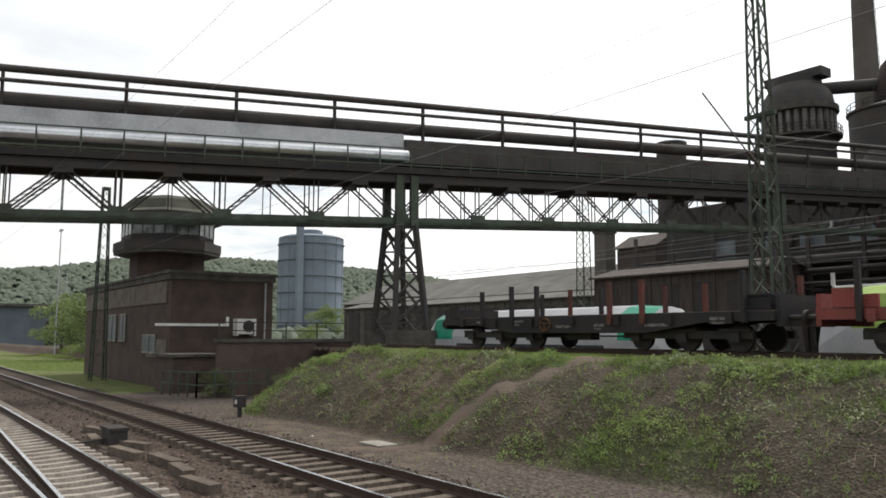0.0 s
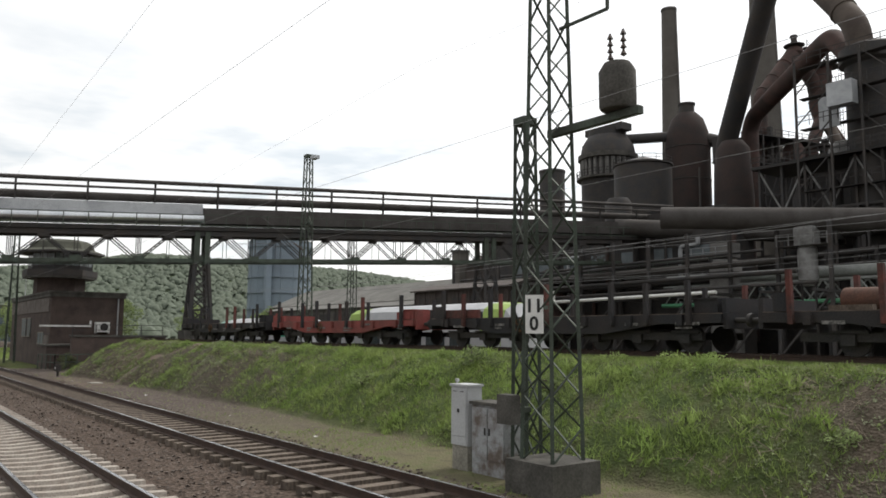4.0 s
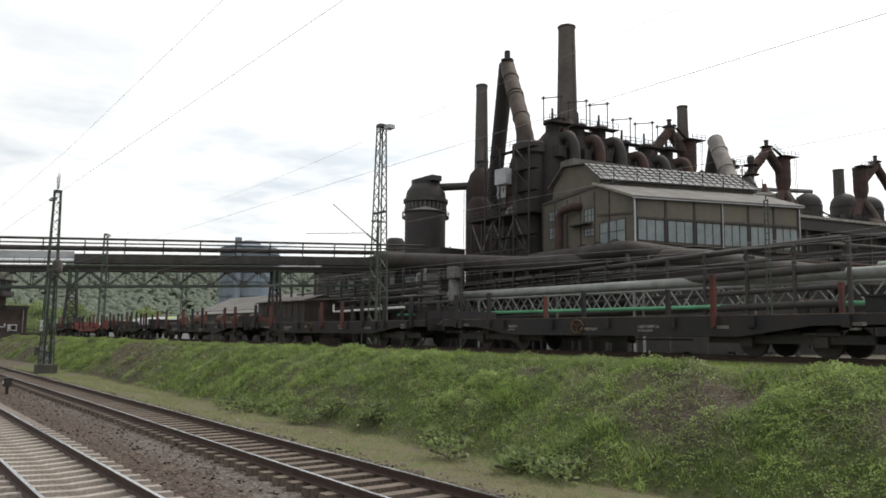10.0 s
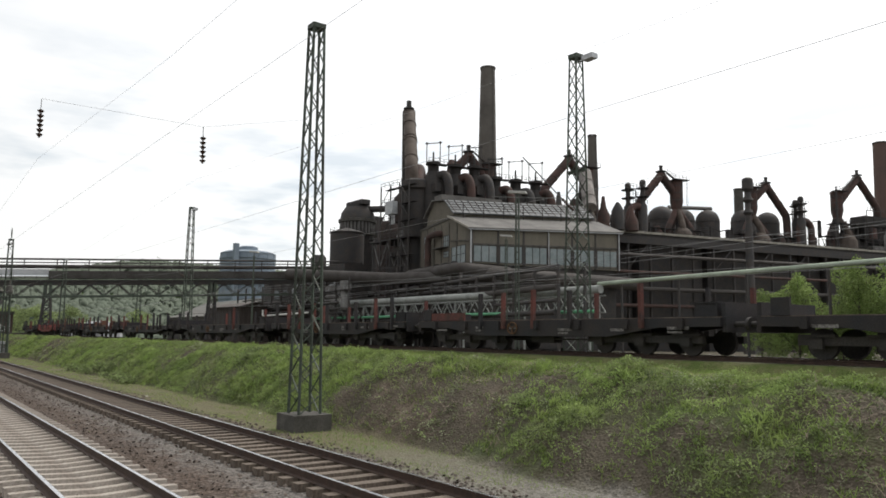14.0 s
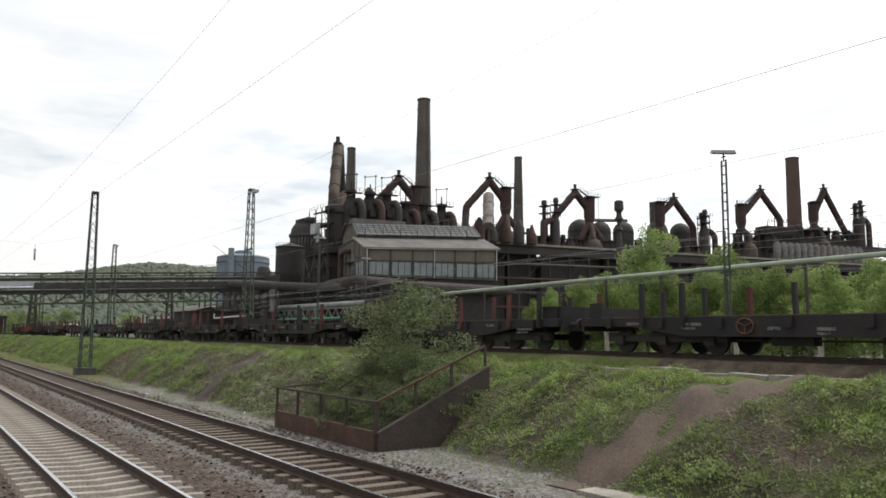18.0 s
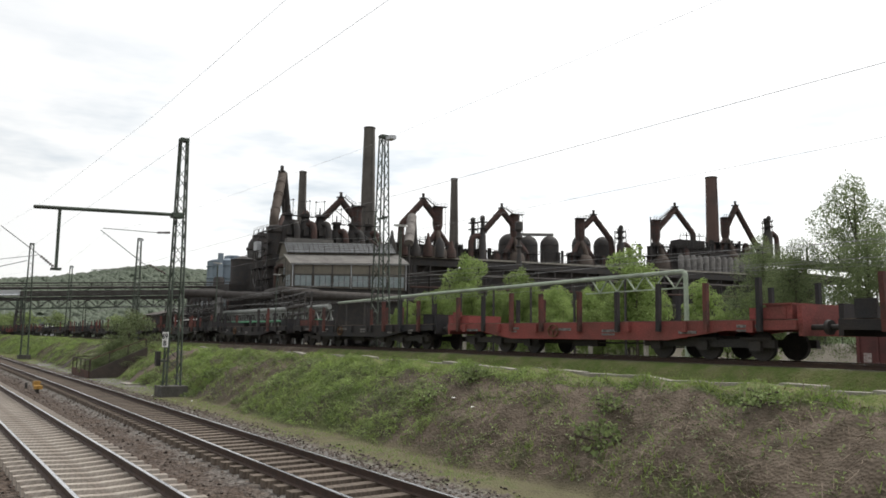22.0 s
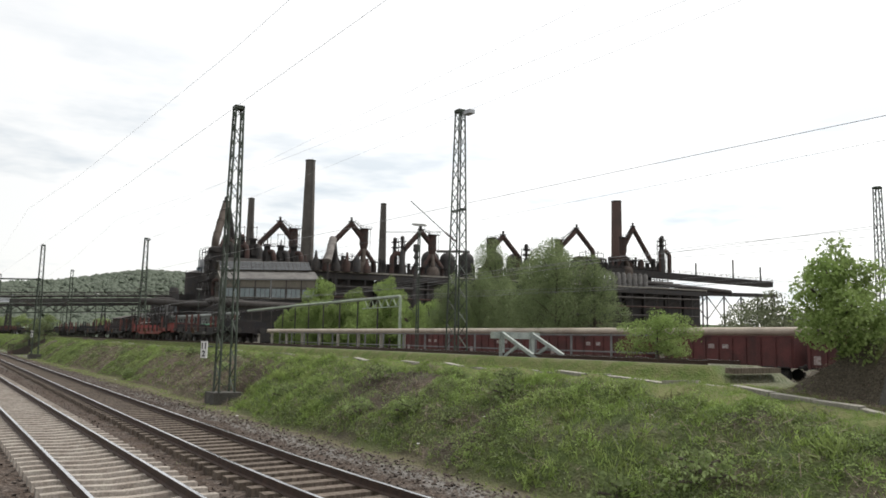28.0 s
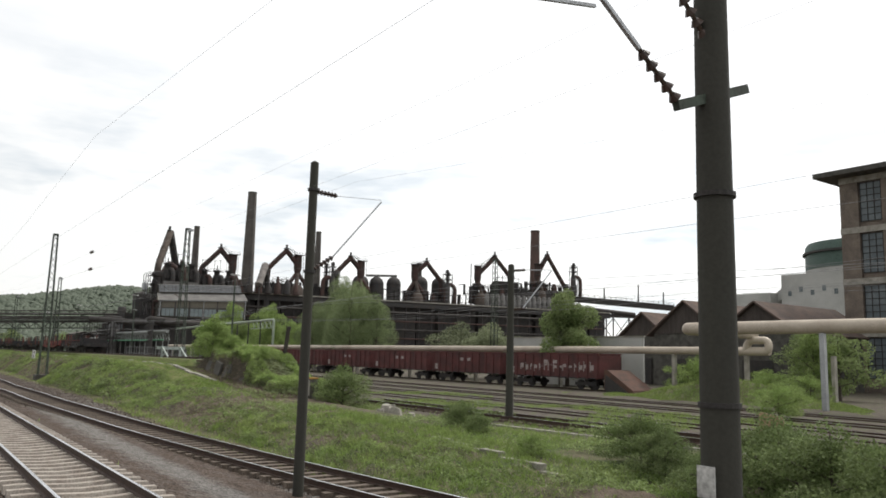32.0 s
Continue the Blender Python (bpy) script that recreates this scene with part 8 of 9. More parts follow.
part("ramp", MB().prism([(-0.6, 0), (2.7, 0), (2.6, 0.25), (-0.2, 1.9), (-0.6, 1.9)], "y", -1.4, 1.4), RUST_PANEL, t)
part("side_plate", MB().prism([(-0.5, 0), (2.2, 0), (-0.4, 1.5)], "y", -1.46, -1.404), DARK_STEEL2, t, "black steel side plate")
# conveyor galleries beyond the last furnace
t = thing("conveyor_bridge", (30, 290, 8), "layered sooty conveyor galleries on lattice legs", "conveyor")
o = t.location
CA, CB = Vector((2, 236, 0)), Vector((36, 325, 0))


def cp(u, z, q=0.0):
    p = CA.lerp(CB, u)
    return (p.x + 0.92 * q, p.y - 0.38 * q, z)


part("upper_gallery", Local(o).bar(cp(0, 35.0), cp(1, 31.2), 5.0, 2.6), DARK_STEEL2, t)
part("pale_gallery", Local(o).bar(cp(0, 29.6, 3), cp(0.45, 29.0, 3), 4.0, 2.4), PALE_BIN, t, "pale sheet-clad gallery")
part("lower_gallery", Local(o).bar(cp(0, 25.4, 3), cp(1, 25.8, 3), 4.0, 1.5), DARK_STEEL, t)
part("railing", Local(o).rail([cp(0, 36.3, 2.4), cp(1, 32.5, 2.4)], 0.12, 3.0, 1.3), DARK_STEEL, t)
for k in range(12):
    u = k / 11
    part("gallery_leg", Local(o).bar(cp(u, 2, 3), cp(u, 25, 3), 0.5), DARK_STEEL, t)
    if k < 11:
        part("leg_brace", Local(o).bar(cp(u, 14, 3), cp(u + 1 / 11, 24.6, 3), 0.3), DARK_STEEL, t)
        part("leg_brace", Local(o).bar(cp(u + 1 / 11, 14, 3), cp(u, 24.6, 3), 0.3), DARK_STEEL, t)
for u, h in ((0.25, 5.0), (0.6, 3.6), (0.8, 6.0), (0.95, 3.2)):
    part("roof_post", Local(o).bar(cp(u, 33), cp(u, 36 + h), 0.5), DARK_STEEL, t)
part("tilted_pipe", Local(o).tube(cp(0.2, 30.2, 5), cp(0.75, 26.6, 5), 1.0, n=12), DARK_STEEL, t, smooth=True)

# slim light masts along the yard
for x, y, top in ((15.5, 39.5, 13.6), (44.5, 59, 14.6), (69, 39, 13.8), (122, 40, 13.8), (184.5, 38, 13.3)):
    t = thing("light_mast", (x, y, 0), "slim lattice light mast with a flat lamp on top", "light mast", "light masts of the yard")
    m = MB()
    for q in (-0.19, 0.19):
        m.bar((q, 0, 0), (q * 0.8, 0, top - 0.5), 0.09)
    for k in range(int(top / 0.55)):
        z = 0.3 + k * 0.55
        m.bar((-0.19 + 0.04 * z / top, 0, z), (0.19 - 0.04 * z / top, 0, z), 0.06)
    part("lattice_shaft", m, GREEN_STEEL, t)
    part("lamp_stem", MB().bar((0, 0, top - 0.6), (0, 0, top - 0.1), 0.07), GREEN_STEEL, t)
    lamp = part("lamp", MB().prism([(-0.75, -0.06), (-0.65, 0.09), (0.65, 0.09), (0.75, -0.06), (0.6, -0.1), (-0.6, -0.1)], "y", -0.2, 0.2), PALE_CONC, t, "flat grey lamp housing")
    lamp.location.z = top
    lamp.rotation_euler = (0, radians(6), radians(30))
# far left street furniture
for x, y, h in ((-110, 18.8, 16.4), (-150, 27, 14), (-190, 33, 14)):
    t = thing("light_pole", (x, y, -0.3), "thin grey light pole", "light pole")
    part("pole", MB().tube((0, 0, 0), (0, 0, h), 0.11, 0.06, 8), GREY_STEEL, t, smooth=True)
    part("lamp", MB().box(-0.7, -0.15, h, 0.7, 0.15, h + 0.18), GREY_STEEL, t)
t = thing("far_hall", (-230, 36, 0), "long blue-grey industrial hall far off", "industrial hall")
part("wall", MB().box(-30, -14, -1, 30, 14, 9), mat("slate_blue_sheet", (0.13, 0.16, 0.19), 0.8, 0, (0.09, 0.11, 0.13), 0.1), t)
part("roof", MB().box(-31, -15, 9.004, 31, 15, 9.6), CONC_DARK, t)
part("door", MB().box(30.01, -4, -1, 30.1, 4, 6), DARK_STEEL2, t)


# ---- trees and shrubs ----
LEAF_V = np.array([(-0.5, 0, 0), (0, -0.32, 0.08), (0.5, 0, 0), (0, 0.32, 0.08)])
LEAF_F = np.array([(0, 1, 2, 3)])


def crown_points(blobs, n, rng):
    vol = np.array([a * b * c for *_, a, b, c in blobs]) ** 0.75
    pick = rng.choice(len(blobs), n, p=vol / vol.sum())
    d = rng.normal(size=(n, 3))
    d /= np.linalg.norm(d, axis=1)[:, None]
    r = rng.uniform(0.35, 1.0, n) ** 0.45
    bl = np.array(blobs)
    return bl[pick, :3] + d * r[:, None] * bl[pick, 3:] + rng.normal(0, 0.06, (n, 3))


def tree(name, seed, h, w, n, leaf, size, label, trunk=0.35, low=0.25, limbs=7, category="tree"):
    rng = np.random.default_rng(seed)
    t = thing(name, (0, 0, 0), label, category, "trees and shrubs of the yard")
    m = MB()
    m.lathe(0, 0, [(trunk, -0.3), (trunk * 0.7, h * 0.2), (trunk * 0.45, h * 0.55), (trunk * 0.12, h * 0.92)], 9)
    blobs = []
    for k in range(limbs):
        u = k / max(1, limbs - 1)
        z0 = h * (low * 0.8 + 0.55 * u)
        a = k * 2.4 + rng.uniform(-0.4, 0.4)
        reach = w * (0.55 - 0.3 * abs(u - 0.35)) * rng.uniform(0.75, 1.15)
        e = Vector((reach * math.cos(a), reach * math.sin(a), z0 + h * rng.uniform(0.1, 0.2)))
        m.tube((0, 0, z0), e, trunk * 0.3, 0.03, 6)
        blobs.append((e.x, e.y, e.z, w * rng.uniform(0.2, 0.32), w * rng.uniform(0.2, 0.32), h * rng.uniform(0.09, 0.15)))
        blobs.append((e.x * 0.5, e.y * 0.5, e.z + h * 0.03, w * rng.uniform(0.18, 0.27), w * rng.uniform(0.18, 0.27), h * rng.uniform(0.09, 0.15)))
    blobs.append((0, 0, h * 0.84, w * 0.17, w * 0.17, h * 0.15))
    blobs.append((w * 0.05, 0, h * 0.68, w * 0.26, w * 0.26, h * 0.13))
    part("trunk", m, BARK, t, smooth=True)
    p = crown_points(blobs, n, rng)
    v, f = scatter(p, size * rng.uniform(0.6, 1.25, n), 0.9, LEAF_V, LEAF_F, rng)
    c = new("crown", bulk("crown", v, f, leaf))
    c.parent = t
    return t


def planted(proto, places):
    for k, (x, y, sc, turn) in enumerate(places):
        z = float(ground_z(x, y)) - 0.05
        m = Matrix.Translation((x, y, z)) @ Matrix.Rotation(radians(turn), 4, "Z") @ Matrix.Diagonal((sc, sc, sc, 1))
        if k == 0:
            proto.matrix_basis = m
        else:
            copy_thing(proto, m @ Matrix.Diagonal((1 / proto.scale[0], 1 / proto.scale[1], 1 / proto.scale[2], 1)))


planted(tree("birch_tree", 21, 12.7, 5.4, 8500, LEAF_FRESH, 0.27, "fresh green young birch with a loose crown", 0.2, 0.12, 9),
        [(88.6, 72.6, 1.3, 0), (76, 76, 0.72, 60), (80, 79, 0.8, 130), (84, 75, 0.75, 200), (92, 78, 0.82, 20), (95.6, 78.8, 1.12, 260), (100, 75, 0.8, 310), (104, 79, 0.85, 90), (108, 74, 0.8, 150), (113, 78, 0.85, 15), (118, 74, 0.75, 75), (123, 77, 0.8, 120), (128.2, 67.9, 1.1, 190), (132, 75, 0.8, 250), (126, 69, 0.85, 280), (111, 80, 0.9, 340), (98, 73, 0.8, 45), (138, 77, 0.75, 100), (69, 72, 0.64, 20), (73.5, 71, 0.75, 95), (79, 71.5, 0.84, 155), (83, 72, 0.88, 235), (93, 71, 0.88, 285), (97, 71.5, 0.84, 330), (103, 71, 0.86, 65), (106, 72, 0.84, 130), (112, 71, 0.8, 210), (117, 71.5, 0.76, 290), (255, 60, 0.52, 40)])
planted(tree("birch_shrub", 22, 7.5, 5.0, 7000, LEAF_FRESH, 0.22, "low fresh green birch scrub", 0.12, 0.05, 9, "shrub"),
        [(75, 73, 0.8, 0), (81, 72.2, 0.9, 50), (86, 74, 0.8, 100), (92, 73, 1.0, 150), (99, 72.4, 0.9, 210), (105, 72.8, 0.9, 260), (111, 73, 0.95, 300), (117, 72.5, 0.9, 20), (124, 72, 0.8, 80), (134, 71, 0.8, 140), (72, 70.5, 0.75, 30), (78, 70.2, 0.85, 75), (83.5, 70.6, 0.9, 160), (88, 70, 0.8, 220), (95, 70.4, 0.95, 330), (102, 70, 0.9, 10), (108, 70.6, 0.95, 95), (114, 70, 1.0, 180), (120.5, 70.4, 0.95, 240), (127, 70.8, 0.9, 305), (138, 70.5, 0.9, 50), (142.5, 70, 0.85, 110)])
planted(tree("poplar_tree", 23, 15.8, 6.6, 24000, LEAF_AIRY, 0.18, "tall leafy grey-green tree with an uneven crown", 0.3, 0.12, 11),
        [(150.1, 74.0, 1.2, 0), (147, 68.5, 0.8, 80), (154, 68, 0.85, 170), (159, 69, 0.78, 40), (172.5, 62.5, 0.9, 120), (177.5, 61, 0.95, 200), (181, 58.5, 0.92, 290), (184, 61.5, 0.8, 330), (163.5, 66, 0.68, 60), (168, 64.5, 0.6, 15), (141.5, 72, 0.88, 220)])
planted(tree("willow_shrub", 24, 8.2, 7.5, 9500, LEAF_GREY, 0.26, "pale grey-green willow with a round loose crown", 0.22, 0.06, 10, "shrub"),
        [(204.8, 62.5, 0.95, 0), (210.6, 63, 0.92, 140), (200, 66, 0.7, 60)])
planted(tree("maple_tree", 25, 10.8, 5.0, 24000, LEAF_MID, 0.24, "dense green maple with a tall oval crown", 0.25, 0.08, 11), [(229.8, 57.6, 0.97, 0), (240, 69, 0.6, 90)])
planted(tree("bank_bush", 30, 3.1, 1.95, 9000, LEAF_FRESH, 0.105, "bright green upright bush at the end of the bank", 0.07, 0.03, 11, "shrub"), [(234.9, 18.1, 1.0, 0)])
planted(tree("dense_bush", 29, 2.7, 3.0, 15000, LEAF_BUSH, 0.09, "thick dark-green rounded bush beside the yard tracks", 0.08, 0.02, 11, "shrub"),
        [(249.9, 20.4, 0.92, 40), (272.2, 18.6, 0.6, 100), (273.9, 17.6, 0.55, 190), (277.4, 17.2, 0.8, 160), (279.4, 16.0, 0.85, 220), (276.4, 16.2, 0.5, 20), (281.6, 15.2, 0.9, 300), (262.6, 19.0, 0.42, 300), (264.6, 18.4, 0.3, 60), (285.5, 15.4, 0.95, 30)])
planted(tree("roadside_tree", 26, 9.5, 7.0, 5000, LEAF_MID, 0.36, "mid-green leafy tree beyond the signal box", 0.25, 0.1, 9),
        [(-92, 19.5, 0.9, 0), (-104, 24, 1.0, 70), (-118, 21, 0.85, 140), (-132, 30, 1.1, 200), (-150, 38, 1.2, 300), (-88, 44, 0.42, 20), (-170, 50, 1.3, 110), (-200, 80, 1.3, 50), (-190, 100, 1.2, 150), (250, 68, 0.7, 30), (256, 62, 0.6, 120), (196, 98, 0.75, 10), (204, 102, 0.85, 90), (212, 97, 0.7, 170), (220, 104, 0.8, 250), (188, 105, 0.8, 320)])
planted(tree("leafy_shrub", 27, 3.6, 3.0, 8500, LEAF_SHRUB, 0.1, "dense dark-green bushy shrub growing by the old steps", 0.09, 0.05, 9, "shrub"), [(128.6, 13.1, 1.0, 0), (127.4, 11.2, 0.4, 90), (129.6, 10.7, 0.42, 200), (131.2, 10.9, 0.5, 20), (131.9, 12.2, 0.5, 70), (130.4, 12.4, 0.6, 160), (128.6, 12.0, 0.5, 300), (-36.8, 14.4, 0.5, 30), (-38.2, 15.3, 0.45, 140), (-35.2, 13.0, 0.4, 250), (-34.4, 17.2, 0.36, 310), (-33.0, 15.6, 0.42, 20), (-39.6, 15.2, 0.55, 100), (-31.4, 17.0, 0.34, 190), (-37.6, 17.6, 0.5, 260)])
planted(tree("green_shrub", 28, 2.8, 3.1, 9000, LEAF_FRESH, 0.105, "bright green leafy shrub on the bank", 0.08, 0.03, 9, "shrub"),
        [(236.0, 18.9, 0.45, 120), (239.4, 18.8, 0.3, 200), (242.4, 18.7, 0.36, 100), (228.0, 19.8, 0.64, 70), (269.5, 16.6, 0.3, 10), (266.4, 35.8, 0.7, 60), (218, 82, 0.9, 20), (245.5, 57.4, 1.2, 80), (252.5, 57.6, 0.9, 150), (258, 54, 0.8, 210)])


# ---- cover of the bank ----
def trough_y(x):
    return 15.95 + 0.14 * np.maximum(x - 237, 0)


def path_gap(x, y):
    """True on the two trodden paths up the bank."""
    p1 = np.interp(y, [10, 16], [-17.4, -14.2])
    p2 = np.interp(y, [11, 14.6], [138.5, 140.2])
    p3 = np.interp(y, [10.6, 16], [115.7, 113.8])
    return (np.abs(x - p3) < np.interp(y, [10.6, 16], [0.62, 0.4]) + 0.12 * np.sin(y * 5.3)) | (np.abs(x - p1) < 0.5 + 0.15 * np.sin(y * 3)) | (np.abs(x - p2) < 0.72 + 0.15 * np.sin(y * 3)) | ((x > 126) & (x < 132.6) & (y < 12.2))


def cover(name, label, n, x0, x1, y0, y1, keep, size, tilt, tv, tf, material, seed, lift=0.0):
    rng = np.random.default_rng(seed)
    x, y = rng.uniform(x0, x1, n), rng.uniform(y0, y1, n)
    ok = keep(x, y, rng) & ~path_gap(x, y) & ~((np.abs(y - trough_y(x)) < 0.3) & (x > 133) & (x < 241))
    x, y = x[ok], y[ok]
    z = ground_z(x, y) + lift * rng.random(len(x)) * (0.5 + 2.2 * np.clip(wave_noise(x, y, 1.3, 21), 0, 1))
    v, f = scatter(np.stack([x, y, z], -1), size * rng.uniform(0.6, 1.4, len(x)) * np.where((x < 240) & (y < 18), np.where(slope_part(x, y) > 0.98, 0.5, np.where(slope_part(x, y) < 0.02, 0.42, 1.0)), 1.0), tilt, tv, tf, rng)
    ob = new(name, bulk(name, v, f, material))
    tagged(ob, label, "plants", kind="stuff")


BRAMBLE_V = np.array([(0, 0, 0.3), (0.8, -0.25, 0.55), (1.3, 0.05, 0.45), (0.75, 0.3, 0.6),
                      (-0.2, 0.1, 0.5), (-0.7, 0.75, 0.85), (-1.25, 0.6, 0.7), (-0.9, 0.2, 0.9),
                      (0.0, -0.3, 0.6), (0.2, -0.9, 1.0), (-0.15, -1.3, 0.85), (-0.35, -0.8, 1.05)])
BRAMBLE_F = np.array([(0, 1, 2, 3), (4, 5, 6, 7), (8, 9, 10, 11)])
GRASS_V = np.array([(-0.06, 0, 0), (0.06, 0, 0), (0.28, 0.05, 0.95), (0.22, 0.05, 1.0),
                    (-0.05, 0.05, 0), (0.05, -0.05, 0), (-0.32, 0.22, 0.8), (-0.36, 0.2, 0.82),
                    (0.0, -0.06, 0), (0.0, 0.06, 0), (0.05, -0.4, 0.7), (0.05, -0.36, 0.72)])
TWIG_V = np.array([(-1, 0, 0.1), (-1, 0.05, 0.1), (1, 0.05, 0.35), (1, 0, 0.35), (-0.5, -0.6, 0.1), (-0.45, -0.6, 0.1), (0.4, 0.7, 0.6), (0.36, 0.7, 0.6)])
TWIG_F = np.array([(0, 1, 2, 3), (4, 5, 6, 7)])


def is_bramble(x, y, rng):
    u = slope_part(x, y)
    return (u > 0.0) & (u < 1.02) & (rng.random(len(x)) < np.clip(growth(2, x, y) * 0.75 + 0.05, 0.02, 0.85))


def is_grass(x, y, rng):
    u = slope_part(x, y)
    want = np.where((u > 0.84) & (x < 243), 0.9 - 0.78 * ((x > 135) & (x < 151) & (y > 15.9)), np.clip(growth(1, x, y), 0.04, 1.0) + 0.12 * (growth(3, x, y) > 0.4))
    want = np.where(u < 0.02, np.where(x < 8, 0.06, np.where(x > 236, 0.3, 0.45)) * (wave_noise(x, 2 * y, 0.8, 4) > -0.3), want)
    return (u > -0.9) & (y > 9.5 + 0.3 * wave_noise(x, y, 1.5, 8)) & (y < 17.4) & (rng.random(len(x)) < np.clip(want, 0.0, 0.97))


def is_twig(x, y, rng):
    u = slope_part(x, y)
    return (u > 0.0) & (u < 0.97) & (rng.random(len(x)) < np.clip(0.05 + 0.55 * growth(4, x, y) + 0.2 * growth(2, x, y), 0.02, 0.7))


def flat_weeds(x, y, rng):
    return (wave_noise(x, y, 0.35, 17) + 0.3 * wave_noise(x, y, 1.6, 19) > np.where(y < 21, 0.35, 0.1)) & (y > np.interp(x, [245, 262, 300], [19.5, 13.5, 15.0])) & (mound_part(x, y) < 0.03)


LEAF_PALE = leafmat("pale_bramble_leaf", (0.2, 0.23, 0.13), (0.29, 0.31, 0.2))
cover("bramble_cover", "dense dark-green brambles on the bank slope", 150000, -32, 275, 9.9, 16.9, is_bramble, 0.058, 0.55, BRAMBLE_V, BRAMBLE_F, LEAF_DARK, 31, 0.05)
cover("bramble_tips", "pale young bramble leaves on the bank", 55000, -32, 275, 9.9, 16.9, is_bramble, 0.06, 0.6, BRAMBLE_V, BRAMBLE_F, LEAF_PALE, 32, 0.09)
cover("grass_cover", "bright spring grass along the bank", 330000, -34, 280, 9.2, 17.4, is_grass, 0.15, 0.4, GRASS_V, BRAMBLE_F, LEAF_GRASS, 33)
cover("dead_twigs", "dry brown stalks lying on the bank", 120000, -32, 274, 9.9, 16.6, is_twig, 0.2, 0.4, TWIG_V, TWIG_F, TWIG, 34, 0.08)
cover("yard_weeds", "weeds and grass between the yard tracks", 70000, 240, 300, 11, 34, flat_weeds, 0.13, 0.3, GRASS_V, BRAMBLE_F, LEAF_GRASS, 35)
cover("yard_brambles", "low brambles beside the yard tracks", 26000, 247, 300, 12, 24, lambda x, y, r: (wave_noise(x, y, 0.6, 18) > 0.25), 0.085, 0.45, BRAMBLE_V, BRAMBLE_F, LEAF_MID, 36, 0.16)
cover("mound_brambles", "thick fresh brambles over the top of the mound", 42000, 233.5, 249, 17.2, 22, lambda x, y, r: (mound_part(x, y) > np.where(x > 242.5, 0.25, 0.8)) & (wave_noise(x, y, 1.5, 24) > -0.75), 0.07, 0.5, BRAMBLE_V, BRAMBLE_F, LEAF_FRESH, 38, 0.26)
# shade under the mound's edge, put in as a layer of darker leaf colour
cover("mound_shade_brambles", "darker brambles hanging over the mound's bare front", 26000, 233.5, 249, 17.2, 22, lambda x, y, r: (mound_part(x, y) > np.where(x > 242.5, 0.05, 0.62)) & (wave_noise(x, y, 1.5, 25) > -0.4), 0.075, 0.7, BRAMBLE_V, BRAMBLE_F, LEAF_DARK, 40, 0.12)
cover("mound_twigs", "dead stalks over the bare front of the mound", 9000, 234, 249, 16.4, 18, lambda x, y, r: (mound_part(x, y) < 0.9) & (r.random(len(x)) < 0.6), 0.2, 0.5, TWIG_V, TWIG_F, TWIG, 42, 0.05)
cover("verge_grass", "grass beyond the signal box and far yard", 50000, -120, -58, 9.8, 40, lambda x, y, r: wave_noise(x, y, 0.2, 5) > -0.3, 0.28, 0.3, GRASS_V, BRAMBLE_F, LEAF_GRASS, 39)
cover("track_weeds", "sparse weeds in the ballast", 9000, -40, 295, 1.2, 9.6, lambda x, y, r: (wave_noise(x, y, 0.5, 12) > 0.75) & ((np.abs(y - 5.4) < 0.7) | (y > 8.9)), 0.1, 0.3, GRASS_V, BRAMBLE_F, LEAF_GRASS, 37)

def on_soil(x, y, rng):
    u = slope_part(x, y)
    return (u > 0.02) & (u < 0.95) & (rng.random(len(x)) < np.clip(0.5 * growth(4, x, y), 0, 0.5) + 0.25 * (wave_noise(x, y, 1.4, 44) > 0.5))


cover("creeping_leaves", "scattered small creeping leaves over bare soil", 50000, -32, 272, 9.9, 16.6, on_soil, 0.07, 0.5, BRAMBLE_V, BRAMBLE_F, LEAF_MID, 45, 0.05)


# leafy mounds that mottle the slope
def clumps(name, label, count, per, radius, height, size, tv, tf, material, seed, kind=3, floor=0.42):
    rng = np.random.default_rng(seed)
    cx = rng.uniform(-31, 268, count)
    cy = toe_y(cx) + rng.uniform(0.0, 1.0, count) * np.where(cx > 133, 3.3, 3.7)
    hold = growth(kind, cx, cy) + 0.25 * (slope_part(cx, cy) > 0.8)
    ok = (hold > floor + rng.uniform(-0.2, 0.25, count)) & ~path_gap(cx, cy)
    cx, cy, hold = cx[ok], cy[ok], hold[ok]
    rad = radius * rng.uniform(0.45, 1.5, len(cx))
    num = np.maximum(6, per * (rad / radius) ** 2).astype(int)
    i = np.repeat(np.arange(len(cx)), num)
    a, q = rng.uniform(0, 2 * np.pi, len(i)), np.sqrt(rng.random(len(i)))
    x, y = cx[i] + rad[i] * q * np.cos(a) * 1.35, cy[i] + rad[i] * q * np.sin(a)
    z = ground_z(x, y) + height * (rad[i] / radius) * np.sqrt(1 - q ** 2) * rng.uniform(0.55, 1.0, len(i))
    ok = ~path_gap(x, y)
    v, f = scatter(np.stack([x, y, z], -1)[ok], size * rng.uniform(0.6, 1.4, int(ok.sum())), 0.55, tv, tf, rng)
    tagged(new(name, bulk(name, v, f, material)), label, "plants", kind="stuff")


